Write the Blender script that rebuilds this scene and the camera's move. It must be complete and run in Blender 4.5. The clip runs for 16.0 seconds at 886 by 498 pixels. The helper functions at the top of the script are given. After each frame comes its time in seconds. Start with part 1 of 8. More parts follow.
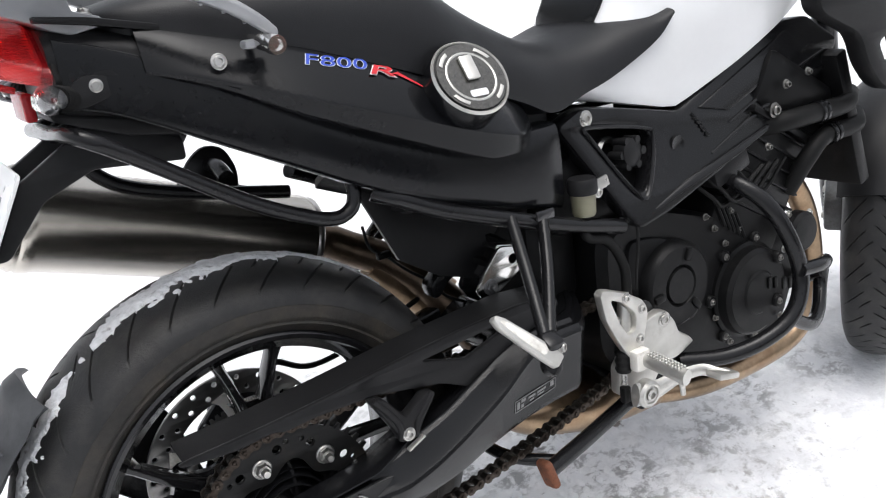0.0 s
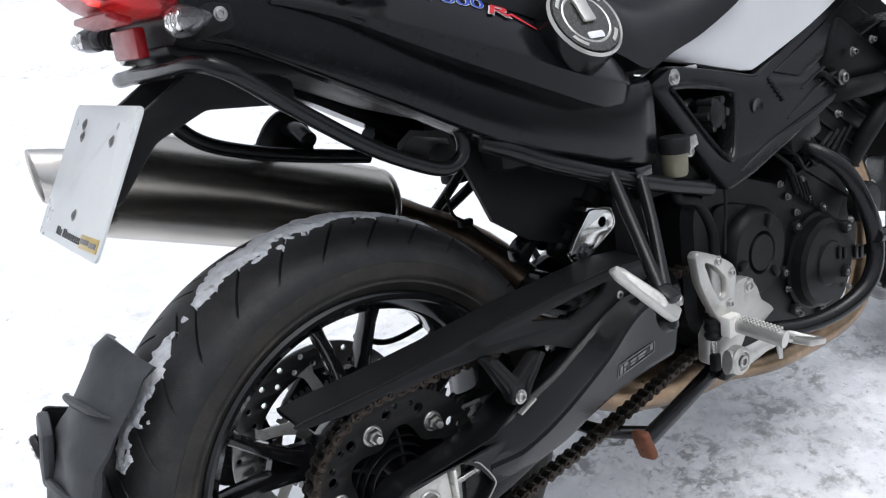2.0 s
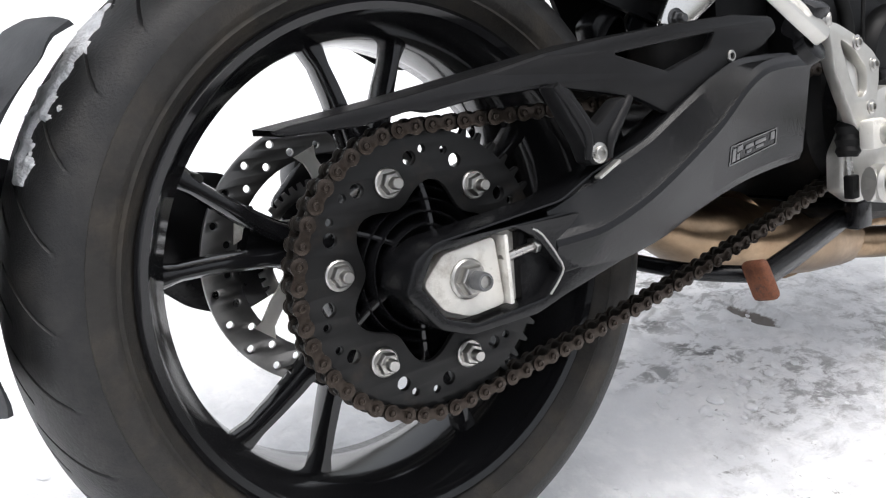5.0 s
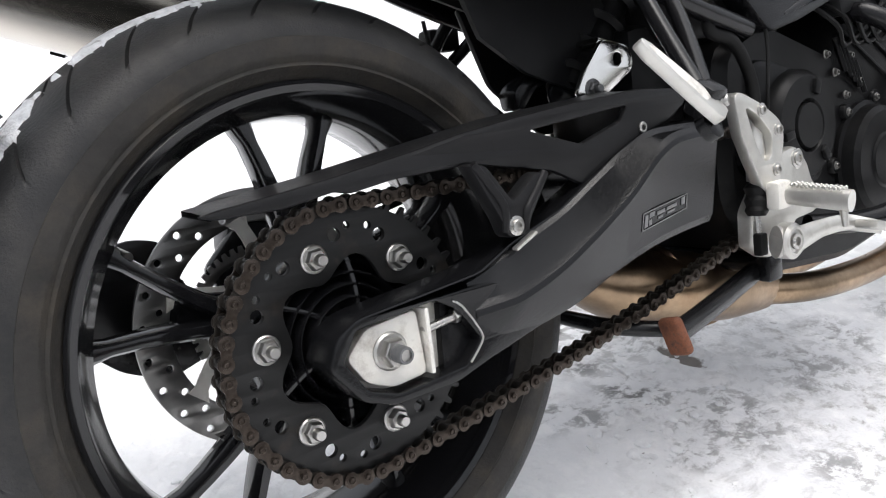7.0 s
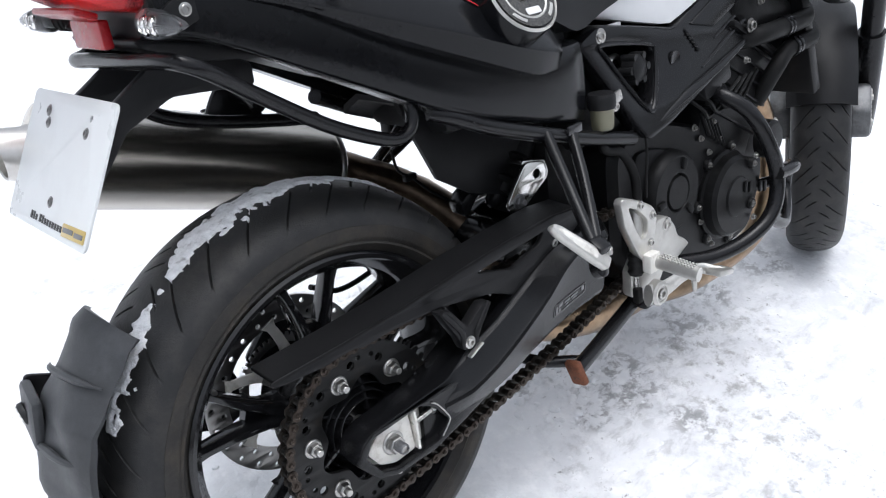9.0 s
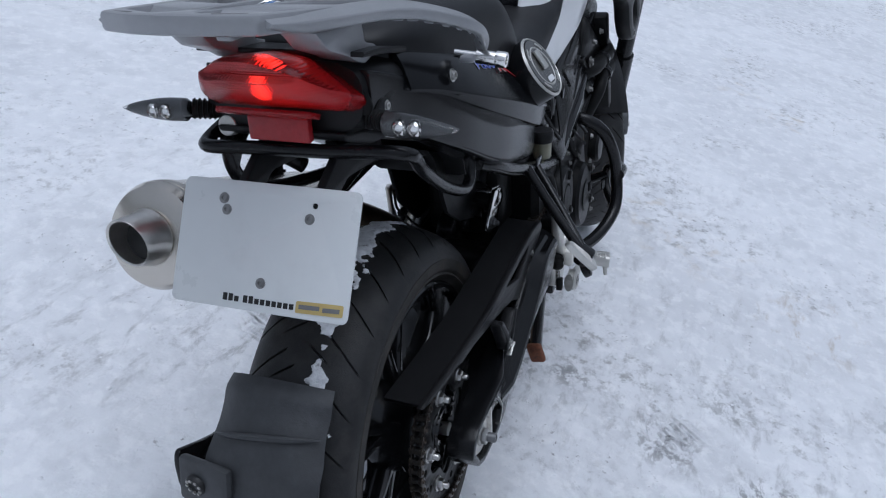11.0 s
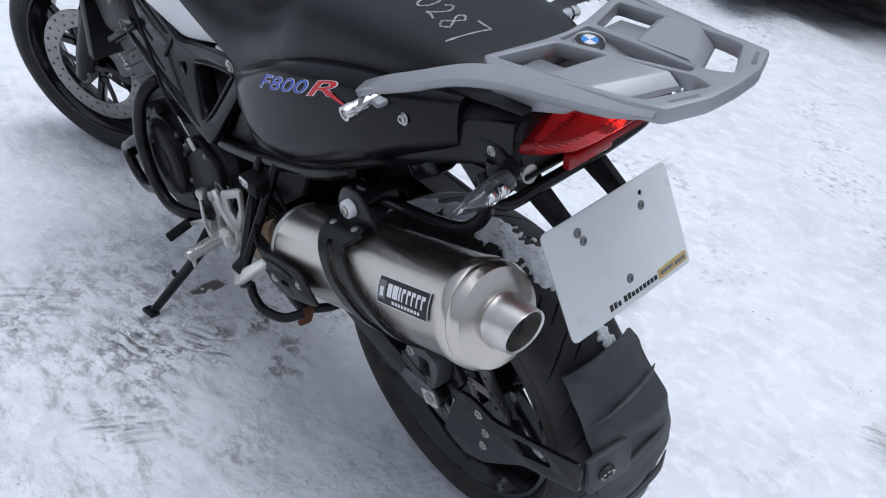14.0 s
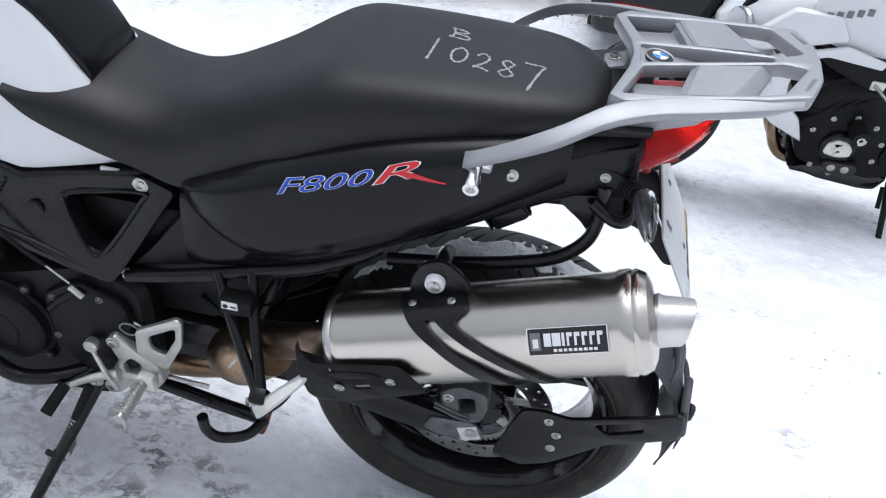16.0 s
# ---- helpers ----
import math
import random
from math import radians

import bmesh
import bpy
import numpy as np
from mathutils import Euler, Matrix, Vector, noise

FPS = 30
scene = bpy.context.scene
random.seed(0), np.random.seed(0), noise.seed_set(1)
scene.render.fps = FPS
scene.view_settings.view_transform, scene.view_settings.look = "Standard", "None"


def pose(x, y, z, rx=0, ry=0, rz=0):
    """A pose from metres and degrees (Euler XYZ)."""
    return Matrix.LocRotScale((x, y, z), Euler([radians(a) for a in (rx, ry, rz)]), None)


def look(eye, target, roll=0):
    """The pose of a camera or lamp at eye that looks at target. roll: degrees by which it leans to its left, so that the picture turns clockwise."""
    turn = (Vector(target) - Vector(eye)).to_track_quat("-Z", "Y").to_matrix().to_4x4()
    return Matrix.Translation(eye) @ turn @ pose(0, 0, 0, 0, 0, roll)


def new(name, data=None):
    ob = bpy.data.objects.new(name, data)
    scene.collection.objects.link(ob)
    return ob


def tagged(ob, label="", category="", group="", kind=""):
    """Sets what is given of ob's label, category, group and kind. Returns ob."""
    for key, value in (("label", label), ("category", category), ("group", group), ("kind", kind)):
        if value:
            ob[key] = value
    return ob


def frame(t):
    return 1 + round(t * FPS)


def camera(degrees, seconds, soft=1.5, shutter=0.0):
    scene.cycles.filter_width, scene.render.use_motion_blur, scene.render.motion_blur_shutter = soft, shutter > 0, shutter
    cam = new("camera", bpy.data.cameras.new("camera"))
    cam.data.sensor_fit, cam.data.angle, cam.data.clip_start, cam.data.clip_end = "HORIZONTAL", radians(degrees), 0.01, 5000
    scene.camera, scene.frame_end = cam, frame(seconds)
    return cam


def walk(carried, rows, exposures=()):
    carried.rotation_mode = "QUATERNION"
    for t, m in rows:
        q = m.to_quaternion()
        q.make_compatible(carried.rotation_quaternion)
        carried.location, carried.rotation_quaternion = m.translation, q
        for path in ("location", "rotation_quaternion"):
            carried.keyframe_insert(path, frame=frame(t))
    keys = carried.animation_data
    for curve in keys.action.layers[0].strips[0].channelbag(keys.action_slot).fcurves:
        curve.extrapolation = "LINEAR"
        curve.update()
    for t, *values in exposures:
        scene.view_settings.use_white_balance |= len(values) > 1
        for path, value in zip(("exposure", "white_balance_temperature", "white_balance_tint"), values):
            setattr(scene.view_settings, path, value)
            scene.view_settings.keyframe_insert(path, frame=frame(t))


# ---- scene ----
LEAN_ON_STAND = pose(0, 0, -0.0008, -14.21, 0, 0)   # the motorcycle rests on its side stand: its own frame to the world
cam = camera(54.824, 16.0, soft=1.15)
# seconds, place of the camera, the point it looks at and its roll
PATH = [
    (0, (-0.2873, -0.7671, 1.1395), (0.7055, 0.6715, 0.1675), 0.851),
    (0.5, (-0.4107, -0.7597, 1.1538), (0.6419, 0.6423, 0.1912), -0.081),
    (1, (-0.4934, -0.7608, 1.1762), (0.6184, 0.6165, 0.2450), 0.338),
    (1.5, (-0.4965, -0.7390, 1.1595), (0.6258, 0.6493, 0.2579), 0.841),
    (2, (-0.4366, -0.6671, 1.0312), (0.6575, 0.7446, 0.1310), 1.228),
    (2.5, (-0.4121, -0.5967, 0.7873), (0.6800, 0.8518, -0.0549), 2.456),
    (3, (-0.3783, -0.5584, 0.6416), (0.7364, 0.9292, -0.0961), 2.814),
    (3.2, (-0.3677, -0.5579, 0.6193), (0.7427, 0.9406, -0.1029), 2.815),
    (5.3, (-0.3538, -0.5807, 0.6155), (0.6962, 0.9441, -0.1413), 0.949),
    (5.5, (-0.3501, -0.5873, 0.6153), (0.7144, 0.9302, -0.1357), 0.826),
    (6, (-0.3432, -0.5969, 0.6267), (0.7618, 0.8999, -0.1073), 0.853),
    (6.5, (-0.3422, -0.5992, 0.6362), (0.8020, 0.8793, -0.0743), 1.226),
    (7, (-0.3467, -0.5988, 0.6687), (0.8039, 0.8762, -0.0386), 1.677),
    (7.5, (-0.3528, -0.6085, 0.7752), (0.7726, 0.8311, -0.0378), 1.668),
    (8, (-0.3449, -0.6503, 0.9116), (0.7372, 0.7133, -0.0731), 1.237),
    (8.2, (-0.3403, -0.6737, 0.9719), (0.7348, 0.6602, -0.0601), 1.159),
    (10.3, (-0.9046, -0.5447, 1.2301), (0.6015, 0.2399, 0.1736), 8.714),
    (10.5, (-0.9262, -0.4570, 1.2399), (0.6276, 0.2325, 0.1862), 9.822),
    (11, (-0.9762, -0.2172, 1.2462), (0.6837, 0.2046, 0.2133), 12.164),
    (11.5, (-0.9493, -0.0203, 1.2434), (0.7409, 0.2168, 0.2008), 11.668),
    (12, (-0.8581, 0.2057, 1.2250), (0.8736, 0.1650, 0.2253), 11.553),
    (12.5, (-0.8464, 0.4747, 1.2353), (0.7960, -0.0365, 0.2150), 13.553),
    (13, (-0.8542, 0.6786, 1.2526), (0.6356, -0.1557, 0.2113), 13.522),
    (13.5, (-0.7779, 0.8444, 1.2297), (0.5541, -0.2220, 0.1863), 12.632),
    (14, (-0.6952, 1.0317, 1.2263), (0.4346, -0.2487, 0.1850), 12.379),
    (14.5, (-0.5859, 1.2454, 1.2598), (0.3192, -0.2373, 0.2685), 12.333),
    (15, (-0.4091, 1.3097, 1.2333), (0.2583, -0.3100, 0.2683), 10.889),
    (15.5, (-0.2141, 1.3172, 1.2137), (0.2111, -0.3663, 0.2211), 9.351),
    (16, (-0.0145, 1.3356, 1.1912), (0.1510, -0.4365, 0.2789), 8.620),
]
EXPOSURES = [(0.0, 0.28, 6400, 10), (0.5, -0.1, 6200, 10), (1.0, -0.62, 5950, 10), (1.6, -0.32, 6050, 10), (2.6, 0.32, 6300, 10), (3.0, 0.56, 6450, 10), (3.4, 0.52, 6450, 10), (5.4, 0.4, 6450, 10), (8.0, 0.36, 6450, 10), (10.4, -0.6, 5450, 10),
             (11.6, -1.1, 5550, 10), (13.0, -0.98, 5550, 10), (14.0, -0.54, 5700, 10), (14.5, -0.56, 5750, 10), (15.0, -0.37, 5760, 10), (15.5, -0.3, 5800, 10), (16.0, -0.06, 5880, 10)]
walk(cam, [(t, look(eye, target, roll)) for t, eye, target, roll in PATH], EXPOSURES)

# ---- overcast winter daylight
world = bpy.data.worlds.new("overcast_sky")
scene.world = world
world.use_nodes = True
wn, wl = world.node_tree.nodes, world.node_tree.links
sky = wn.new("ShaderNodeTexSky")
sky.sky_type = "NISHITA"
sky.sun_disc = False
sky.sun_elevation, sky.sun_rotation = radians(87), radians(212)
sky.dust_density, sky.air_density, sky.ozone_density = 6.0, 1.0, 1.0
pale = wn.new("ShaderNodeHueSaturation")
pale.inputs["Saturation"].default_value = 0.25
wl.new(sky.outputs[0], pale.inputs["Color"])
# an overcast sky is about three times as bright overhead as at the horizon
sky_dir = wn.new("ShaderNodeTexCoord")
sky_z = wn.new("ShaderNodeSeparateXYZ")
wl.new(sky_dir.outputs["Generated"], sky_z.inputs[0])
dome = wn.new("ShaderNodeMapRange")
dome.inputs["From Min"].default_value, dome.inputs["From Max"].default_value = 0.0, 1.0
dome.inputs["To Min"].default_value, dome.inputs["To Max"].default_value = 0.96, 1.0
wl.new(sky_z.outputs["Z"], dome.inputs["Value"])
cloud = wn.new("ShaderNodeMixRGB")
cloud.blend_type, cloud.inputs[0].default_value = "MULTIPLY", 1.0
wl.new(pale.outputs[0], cloud.inputs[1])
wl.new(dome.outputs[0], cloud.inputs[2])
wl.new(cloud.outputs[0], wn["Background"].inputs["Color"])
wn["Background"].inputs["Strength"].default_value = 0.21
sun = new("sun", bpy.data.lights.new("sun", "SUN"))
sun.data.energy, sun.data.angle, sun.data.color = 0.14, radians(60), (1.0, 0.97, 0.93)
sun.matrix_world = look((-0.5, -0.8, 20), (0, 0, 0))


# ---- materials
def material(name, color, rough=0.5, metal=0.0, vary=0.2, scale=9.0, bump=0.0, bscale=400.0, coat=0.0, spec=0.5,
             dirt=None, dirt_from=0.55, dirt_to=0.75, dscale=6.0, rvary=0.12, trans=0.0, stretch=None, ior=1.45):
    m = bpy.data.materials.new(name)
    m.use_nodes = True
    n, l = m.node_tree.nodes, m.node_tree.links
    b = n["Principled BSDF"]
    co = n.new("ShaderNodeTexCoord")
    src = co.outputs["Object"]
    if stretch:
        mp = n.new("ShaderNodeMapping")
        mp.inputs["Scale"].default_value = stretch
        l.new(src, mp.inputs["Vector"])
        src = mp.outputs[0]

    def noise_node(s, detail=5.0, rough_=0.6, vec=src):
        t = n.new("ShaderNodeTexNoise")
        t.inputs["Scale"].default_value, t.inputs["Detail"].default_value, t.inputs["Roughness"].default_value = s, detail, rough_
        l.new(vec, t.inputs["Vector"])
        return t.outputs["Fac"]

    def ramp(fac, a, b_, c0, c1):
        r = n.new("ShaderNodeValToRGB")
        r.color_ramp.elements[0].position, r.color_ramp.elements[1].position = a, b_
        r.color_ramp.elements[0].color, r.color_ramp.elements[1].color = (*c0, 1), (*c1, 1)
        l.new(fac, r.inputs[0])
        return r.outputs[0]

    lo = [c * (1 - vary) for c in color]
    hi = [min(1.0, c * (1 + vary)) for c in color]
    col = ramp(noise_node(scale), 0.3, 0.7, lo, hi)
    fine = noise_node(scale * 11, 3.0)
    mix = n.new("ShaderNodeMixRGB")
    mix.blend_type, mix.inputs[0].default_value = "OVERLAY", min(0.5, vary)
    l.new(col, mix.inputs[1])
    l.new(fine, mix.inputs[2])
    col = mix.outputs[0]
    if dirt:
        mask = ramp(noise_node(dscale, 8.0, 0.68, co.outputs["Object"]), dirt_from, dirt_to, (0, 0, 0), (1, 1, 1))
        d = n.new("ShaderNodeMixRGB")
        l.new(mask, d.inputs[0])
        l.new(col, d.inputs[1])
        d.inputs[2].default_value = (*dirt, 1)
        col = d.outputs[0]
    l.new(col, b.inputs["Base Color"])
    b.inputs["Metallic"].default_value = metal
    b.inputs["Specular IOR Level"].default_value = spec
    b.inputs["Coat Weight"].default_value = coat
    b.inputs["Coat Roughness"].default_value = 0.12
    b.inputs["Transmission Weight"].default_value = trans
    b.inputs["IOR"].default_value = ior
    mr = n.new("ShaderNodeMapRange")
    mr.inputs["To Min"].default_value, mr.inputs["To Max"].default_value = max(0.02, rough - rvary), min(1.0, rough + rvary)
    l.new(noise_node(scale * 3), mr.inputs["Value"])
    l.new(mr.outputs[0], b.inputs["Roughness"])
    if bump:
        bp = n.new("ShaderNodeBump")
        bp.inputs["Strength"].default_value, bp.inputs["Distance"].default_value = 1.0, bump
        l.new(noise_node(bscale, 4.0), bp.inputs["Height"])
        l.new(bp.outputs[0], b.inputs["Normal"])
    return m


BLACK_PLASTIC = material("black_textured_plastic", (0.012, 0.012, 0.0127), 0.38, spec=0.2, bump=0.0002, bscale=900, dirt=(0.022, 0.0215, 0.021), dirt_from=0.6, dirt_to=0.9)
SATIN_BLACK = material("satin_black_paint", (0.0055, 0.0058, 0.0068), 0.19, spec=0.26, vary=0.15, rvary=0.06, dirt=(0.013, 0.013, 0.013), dirt_from=0.62, dirt_to=0.9, bump=0.00005, bscale=1500)
FRAME_BLACK = material("powder_coated_black", (0.008, 0.008, 0.0088), 0.19, spec=0.32, bump=0.0001, bscale=1200, dirt=(0.022, 0.02, 0.018), dirt_from=0.66, dirt_to=0.95, dscale=14)
GLOSS_BLACK = material("gloss_black_wheel_paint", (0.008, 0.008, 0.0088), 0.12, spec=0.55, rvary=0.05, dirt=(0.013, 0.0125, 0.0115), dirt_from=0.62, dirt_to=0.9, dscale=18)
ENGINE_BLACK = material("engine_black", (0.0065, 0.0065, 0.0068), 0.36, spec=0.16, bump=0.0002, bscale=700, dirt=(0.026, 0.025, 0.024), dirt_from=0.55, dirt_to=0.85, dscale=16)
VINYL = material("seat_vinyl", (0.0075, 0.0078, 0.009), 0.42, spec=0.36, vary=0.12, rvary=0.07, bump=0.00025, bscale=650, dirt=(0.02, 0.02, 0.021), dirt_from=0.5, dirt_to=0.9, dscale=5)
RUBBER = material("tyre_rubber", (0.014, 0.0142, 0.0147), 0.5, spec=0.42, bump=0.0006, bscale=420, dirt=(0.034, 0.032, 0.030), dirt_from=0.46, dirt_to=0.72, dscale=24)
SIDEWALL = material("dusty_sidewall", (0.020, 0.0182, 0.016), 0.66, vary=0.4, scale=14, bump=0.0008, bscale=300, dirt=(0.040, 0.033, 0.025), dirt_from=0.48, dirt_to=0.70, dscale=26)
FLAP_RUBBER = material("mudflap_rubber", (0.036, 0.038, 0.041), 0.5, vary=0.25, bump=0.0003, bscale=420, dirt=(0.07, 0.072, 0.075), dirt_from=0.5, dirt_to=0.85, dscale=9)
SOFT_RUBBER = material("black_rubber", (0.007, 0.007, 0.007), 0.55, spec=0.18, bump=0.0002)
ALU = material("cast_aluminium", (0.53, 0.52, 0.49), 0.34, 0.75, vary=0.12, bump=0.00012, bscale=900, dirt=(0.25, 0.23, 0.2), dirt_from=0.6, dirt_to=0.95, dscale=22)
ALU_DIRTY = material("dirty_aluminium", (0.74, 0.72, 0.67), 0.5, 0.2, vary=0.2, bump=0.0002, bscale=500, dirt=(0.16, 0.12, 0.08), dirt_from=0.5, dirt_to=0.78, dscale=26)
CAST_GREY = material("dull_grey_casting", (0.13, 0.132, 0.135), 0.42, 0.6, vary=0.3, scale=30, bump=0.0002, bscale=500, dirt=(0.04, 0.032, 0.025), dirt_from=0.5, dirt_to=0.8, dscale=24)
ARM_BLACK = material("grained_black_coating", (0.0055, 0.0056, 0.0063), 0.17, spec=0.36, bump=0.0004, bscale=360, rvary=0.08, dirt=(0.02, 0.018, 0.016), dirt_from=0.7, dirt_to=0.95, dscale=14)
STEEL = material("zinc_steel", (0.46, 0.45, 0.43), 0.3, 1.0, vary=0.2, dirt=(0.2, 0.16, 0.12), dirt_from=0.58, dirt_to=0.85, dscale=60)
CHROME = material("polished_steel", (0.75, 0.74, 0.72), 0.14, 1.0, vary=0.08, rvary=0.06)
BRUSHED = material("brushed_stainless", (0.57, 0.535, 0.48), 0.25, 1.0, vary=0.04, scale=3.0, rvary=0.02)
SPUN = material("spun_stainless_cap", (0.60, 0.58, 0.55), 0.34, 1.0, vary=0.12, scale=14, rvary=0.1, bump=0.00006, bscale=200)
DISC_STEEL = material("brake_disc_steel", (0.24, 0.235, 0.23), 0.34, 1.0, vary=0.15, dirt=(0.14, 0.10, 0.07), dirt_from=0.6, dirt_to=0.9, dscale=30)
CHAIN_DARK = material("greasy_chain_steel", (0.03, 0.026, 0.022), 0.45, 0.6, vary=0.4, scale=90, dirt=(0.02, 0.016, 0.013), dirt_from=0.48, dirt_to=0.72, dscale=70)
CHAIN_STEEL = material("dirty_chain_steel", (0.062, 0.050, 0.042), 0.32, 0.85, vary=0.4, scale=90, dirt=(0.022, 0.016, 0.012), dirt_from=0.45, dirt_to=0.70, dscale=70)
SPROCKET_STEEL = material("black_sprocket", (0.008, 0.008, 0.008), 0.42, 0.0, spec=0.35, dirt=(0.035, 0.027, 0.02), dirt_from=0.56, dirt_to=0.85, dscale=30)
HEAT_STEEL = material("heat_tinted_exhaust", (0.34, 0.245, 0.16), 0.32, 1.0, vary=0.4, scale=7, dirt=(0.20, 0.11, 0.06), dirt_from=0.5, dirt_to=0.8, dscale=9, bump=0.0001)
HEAT_DARK = material("sooty_exhaust_pipe", (0.17, 0.125, 0.09), 0.38, 1.0, vary=0.4, scale=8, dirt=(0.06, 0.04, 0.03), dirt_from=0.45, dirt_to=0.75, dscale=12, bump=0.0001)
RUST = material("rusty_steel", (0.15, 0.055, 0.028), 0.85, 0.1, vary=0.45, scale=60, bump=0.0006, bscale=220, dirt=(0.03, 0.025, 0.024), dirt_from=0.55, dirt_to=0.7, dscale=60)
SILVER_PAINT = material("silver_grey_rack_paint", (0.305, 0.31, 0.32), 0.36, 0.3, vary=0.06, bump=0.00015, bscale=1100, coat=0.1, dirt=(0.27, 0.27, 0.275), dirt_from=0.6, dirt_to=0.9)
WHITE_PAINT = material("white_gloss_paint", (0.68, 0.685, 0.69), 0.22, coat=0.5, vary=0.03, rvary=0.05)
PLATE_WHITE = material("white_plastic_plate", (0.63, 0.645, 0.64), 0.3, vary=0.03, scale=4, dirt=(0.54, 0.545, 0.54), dirt_from=0.6, dirt_to=0.95)
RED_LENS = material("red_lamp_lens", (0.58, 0.016, 0.022), 0.18, spec=0.5, vary=0.04, trans=0.62, rvary=0.03)
RED_REFLECTOR = material("red_reflector", (0.30, 0.012, 0.016), 0.2, bump=0.001, bscale=260, vary=0.2)
CLEAR = material("clear_plastic", (0.90, 0.91, 0.92), 0.03, trans=1.0, vary=0.01, rvary=0.01)
RES_PLASTIC = material("translucent_reservoir", (0.26, 0.25, 0.17), 0.35, trans=0.35, vary=0.1)
INK_BLUE = material("blue_decal", (0.02, 0.06, 0.42), 0.35, vary=0.05)
INK_RED = material("red_decal", (0.55, 0.02, 0.03), 0.35, vary=0.05)
INK_WHITE = material("white_decal", (0.72, 0.72, 0.72), 0.4, vary=0.05)
INK_BLACK = material("black_print", (0.012, 0.012, 0.012), 0.45, vary=0.05)
INK_GREY = material("grey_print", (0.16, 0.16, 0.16), 0.45, vary=0.05)
GOLD = material("gold_sticker", (0.55, 0.42, 0.16), 0.35, 0.4, vary=0.1)
CHALK = material("white_marker", (0.30, 0.305, 0.32), 0.8, vary=0.3, scale=60, dirt=(0.08, 0.08, 0.084), dirt_from=0.52, dirt_to=0.68, dscale=260)
CARBON = material("carbon_weave_pad", (0.035, 0.034, 0.03), 0.25, coat=0.6, vary=0.5, scale=220)
BADGE_BLUE = material("badge_blue", (0.03, 0.22, 0.62), 0.2, coat=0.8, vary=0.03)
FRESH_SNOW = material("loose_snow", (0.80, 0.81, 0.825), 0.6, vary=0.1, scale=60, bump=0.002, bscale=200)
SNOW_LUMP = material("frozen_snow", (0.74, 0.75, 0.765), 0.6, vary=0.2, scale=60, bump=0.004, bscale=140, dirt=(0.2, 0.195, 0.19), dirt_from=0.56, dirt_to=0.72, dscale=70)
POST_RED = material("weathered_red_post", (0.17, 0.045, 0.035), 0.7, vary=0.3, bump=0.0006, bscale=80)
CAR_DARK = material("dark_car_plastic", (0.018, 0.018, 0.019), 0.5)
GLASS_DARK = material("smoked_glass", (0.02, 0.02, 0.022), 0.06, spec=0.7)


def glow(name, color, strength):
    m = bpy.data.materials.new(name)
    m.use_nodes = True
    b = m.node_tree.nodes["Principled BSDF"]
    b.inputs["Base Color"].default_value = (*color, 1)
    b.inputs["Emission Color"].default_value = (*color, 1)
    b.inputs["Emission Strength"].default_value = strength
    return m


LAMP_BULB = glow("lit_tail_bulb", (1.0, 0.12, 0.04), 9.0)


def ribbed(m, pitch, depth):
    """Adds a fine grid of moulded ribs to a lens."""
    n, l = m.node_tree.nodes, m.node_tree.links
    co, last = n.new("ShaderNodeTexCoord").outputs["Object"], None
    for axis in ("Y", "Z"):
        w = n.new("ShaderNodeTexWave")
        w.wave_type, w.bands_direction, w.wave_profile = "BANDS", axis, "SIN"
        w.inputs["Scale"].default_value = math.pi / (10 * pitch)
        l.new(co, w.inputs["Vector"])
        b = n.new("ShaderNodeBump")
        b.inputs["Strength"].default_value, b.inputs["Distance"].default_value = 1.0, depth
        l.new(w.outputs["Fac"], b.inputs["Height"])
        if last:
            l.new(last, b.inputs["Normal"])
        last = b.outputs[0]
    l.new(last, n["Principled BSDF"].inputs["Normal"])


ribbed(RED_LENS, 0.0040, 0.0003)


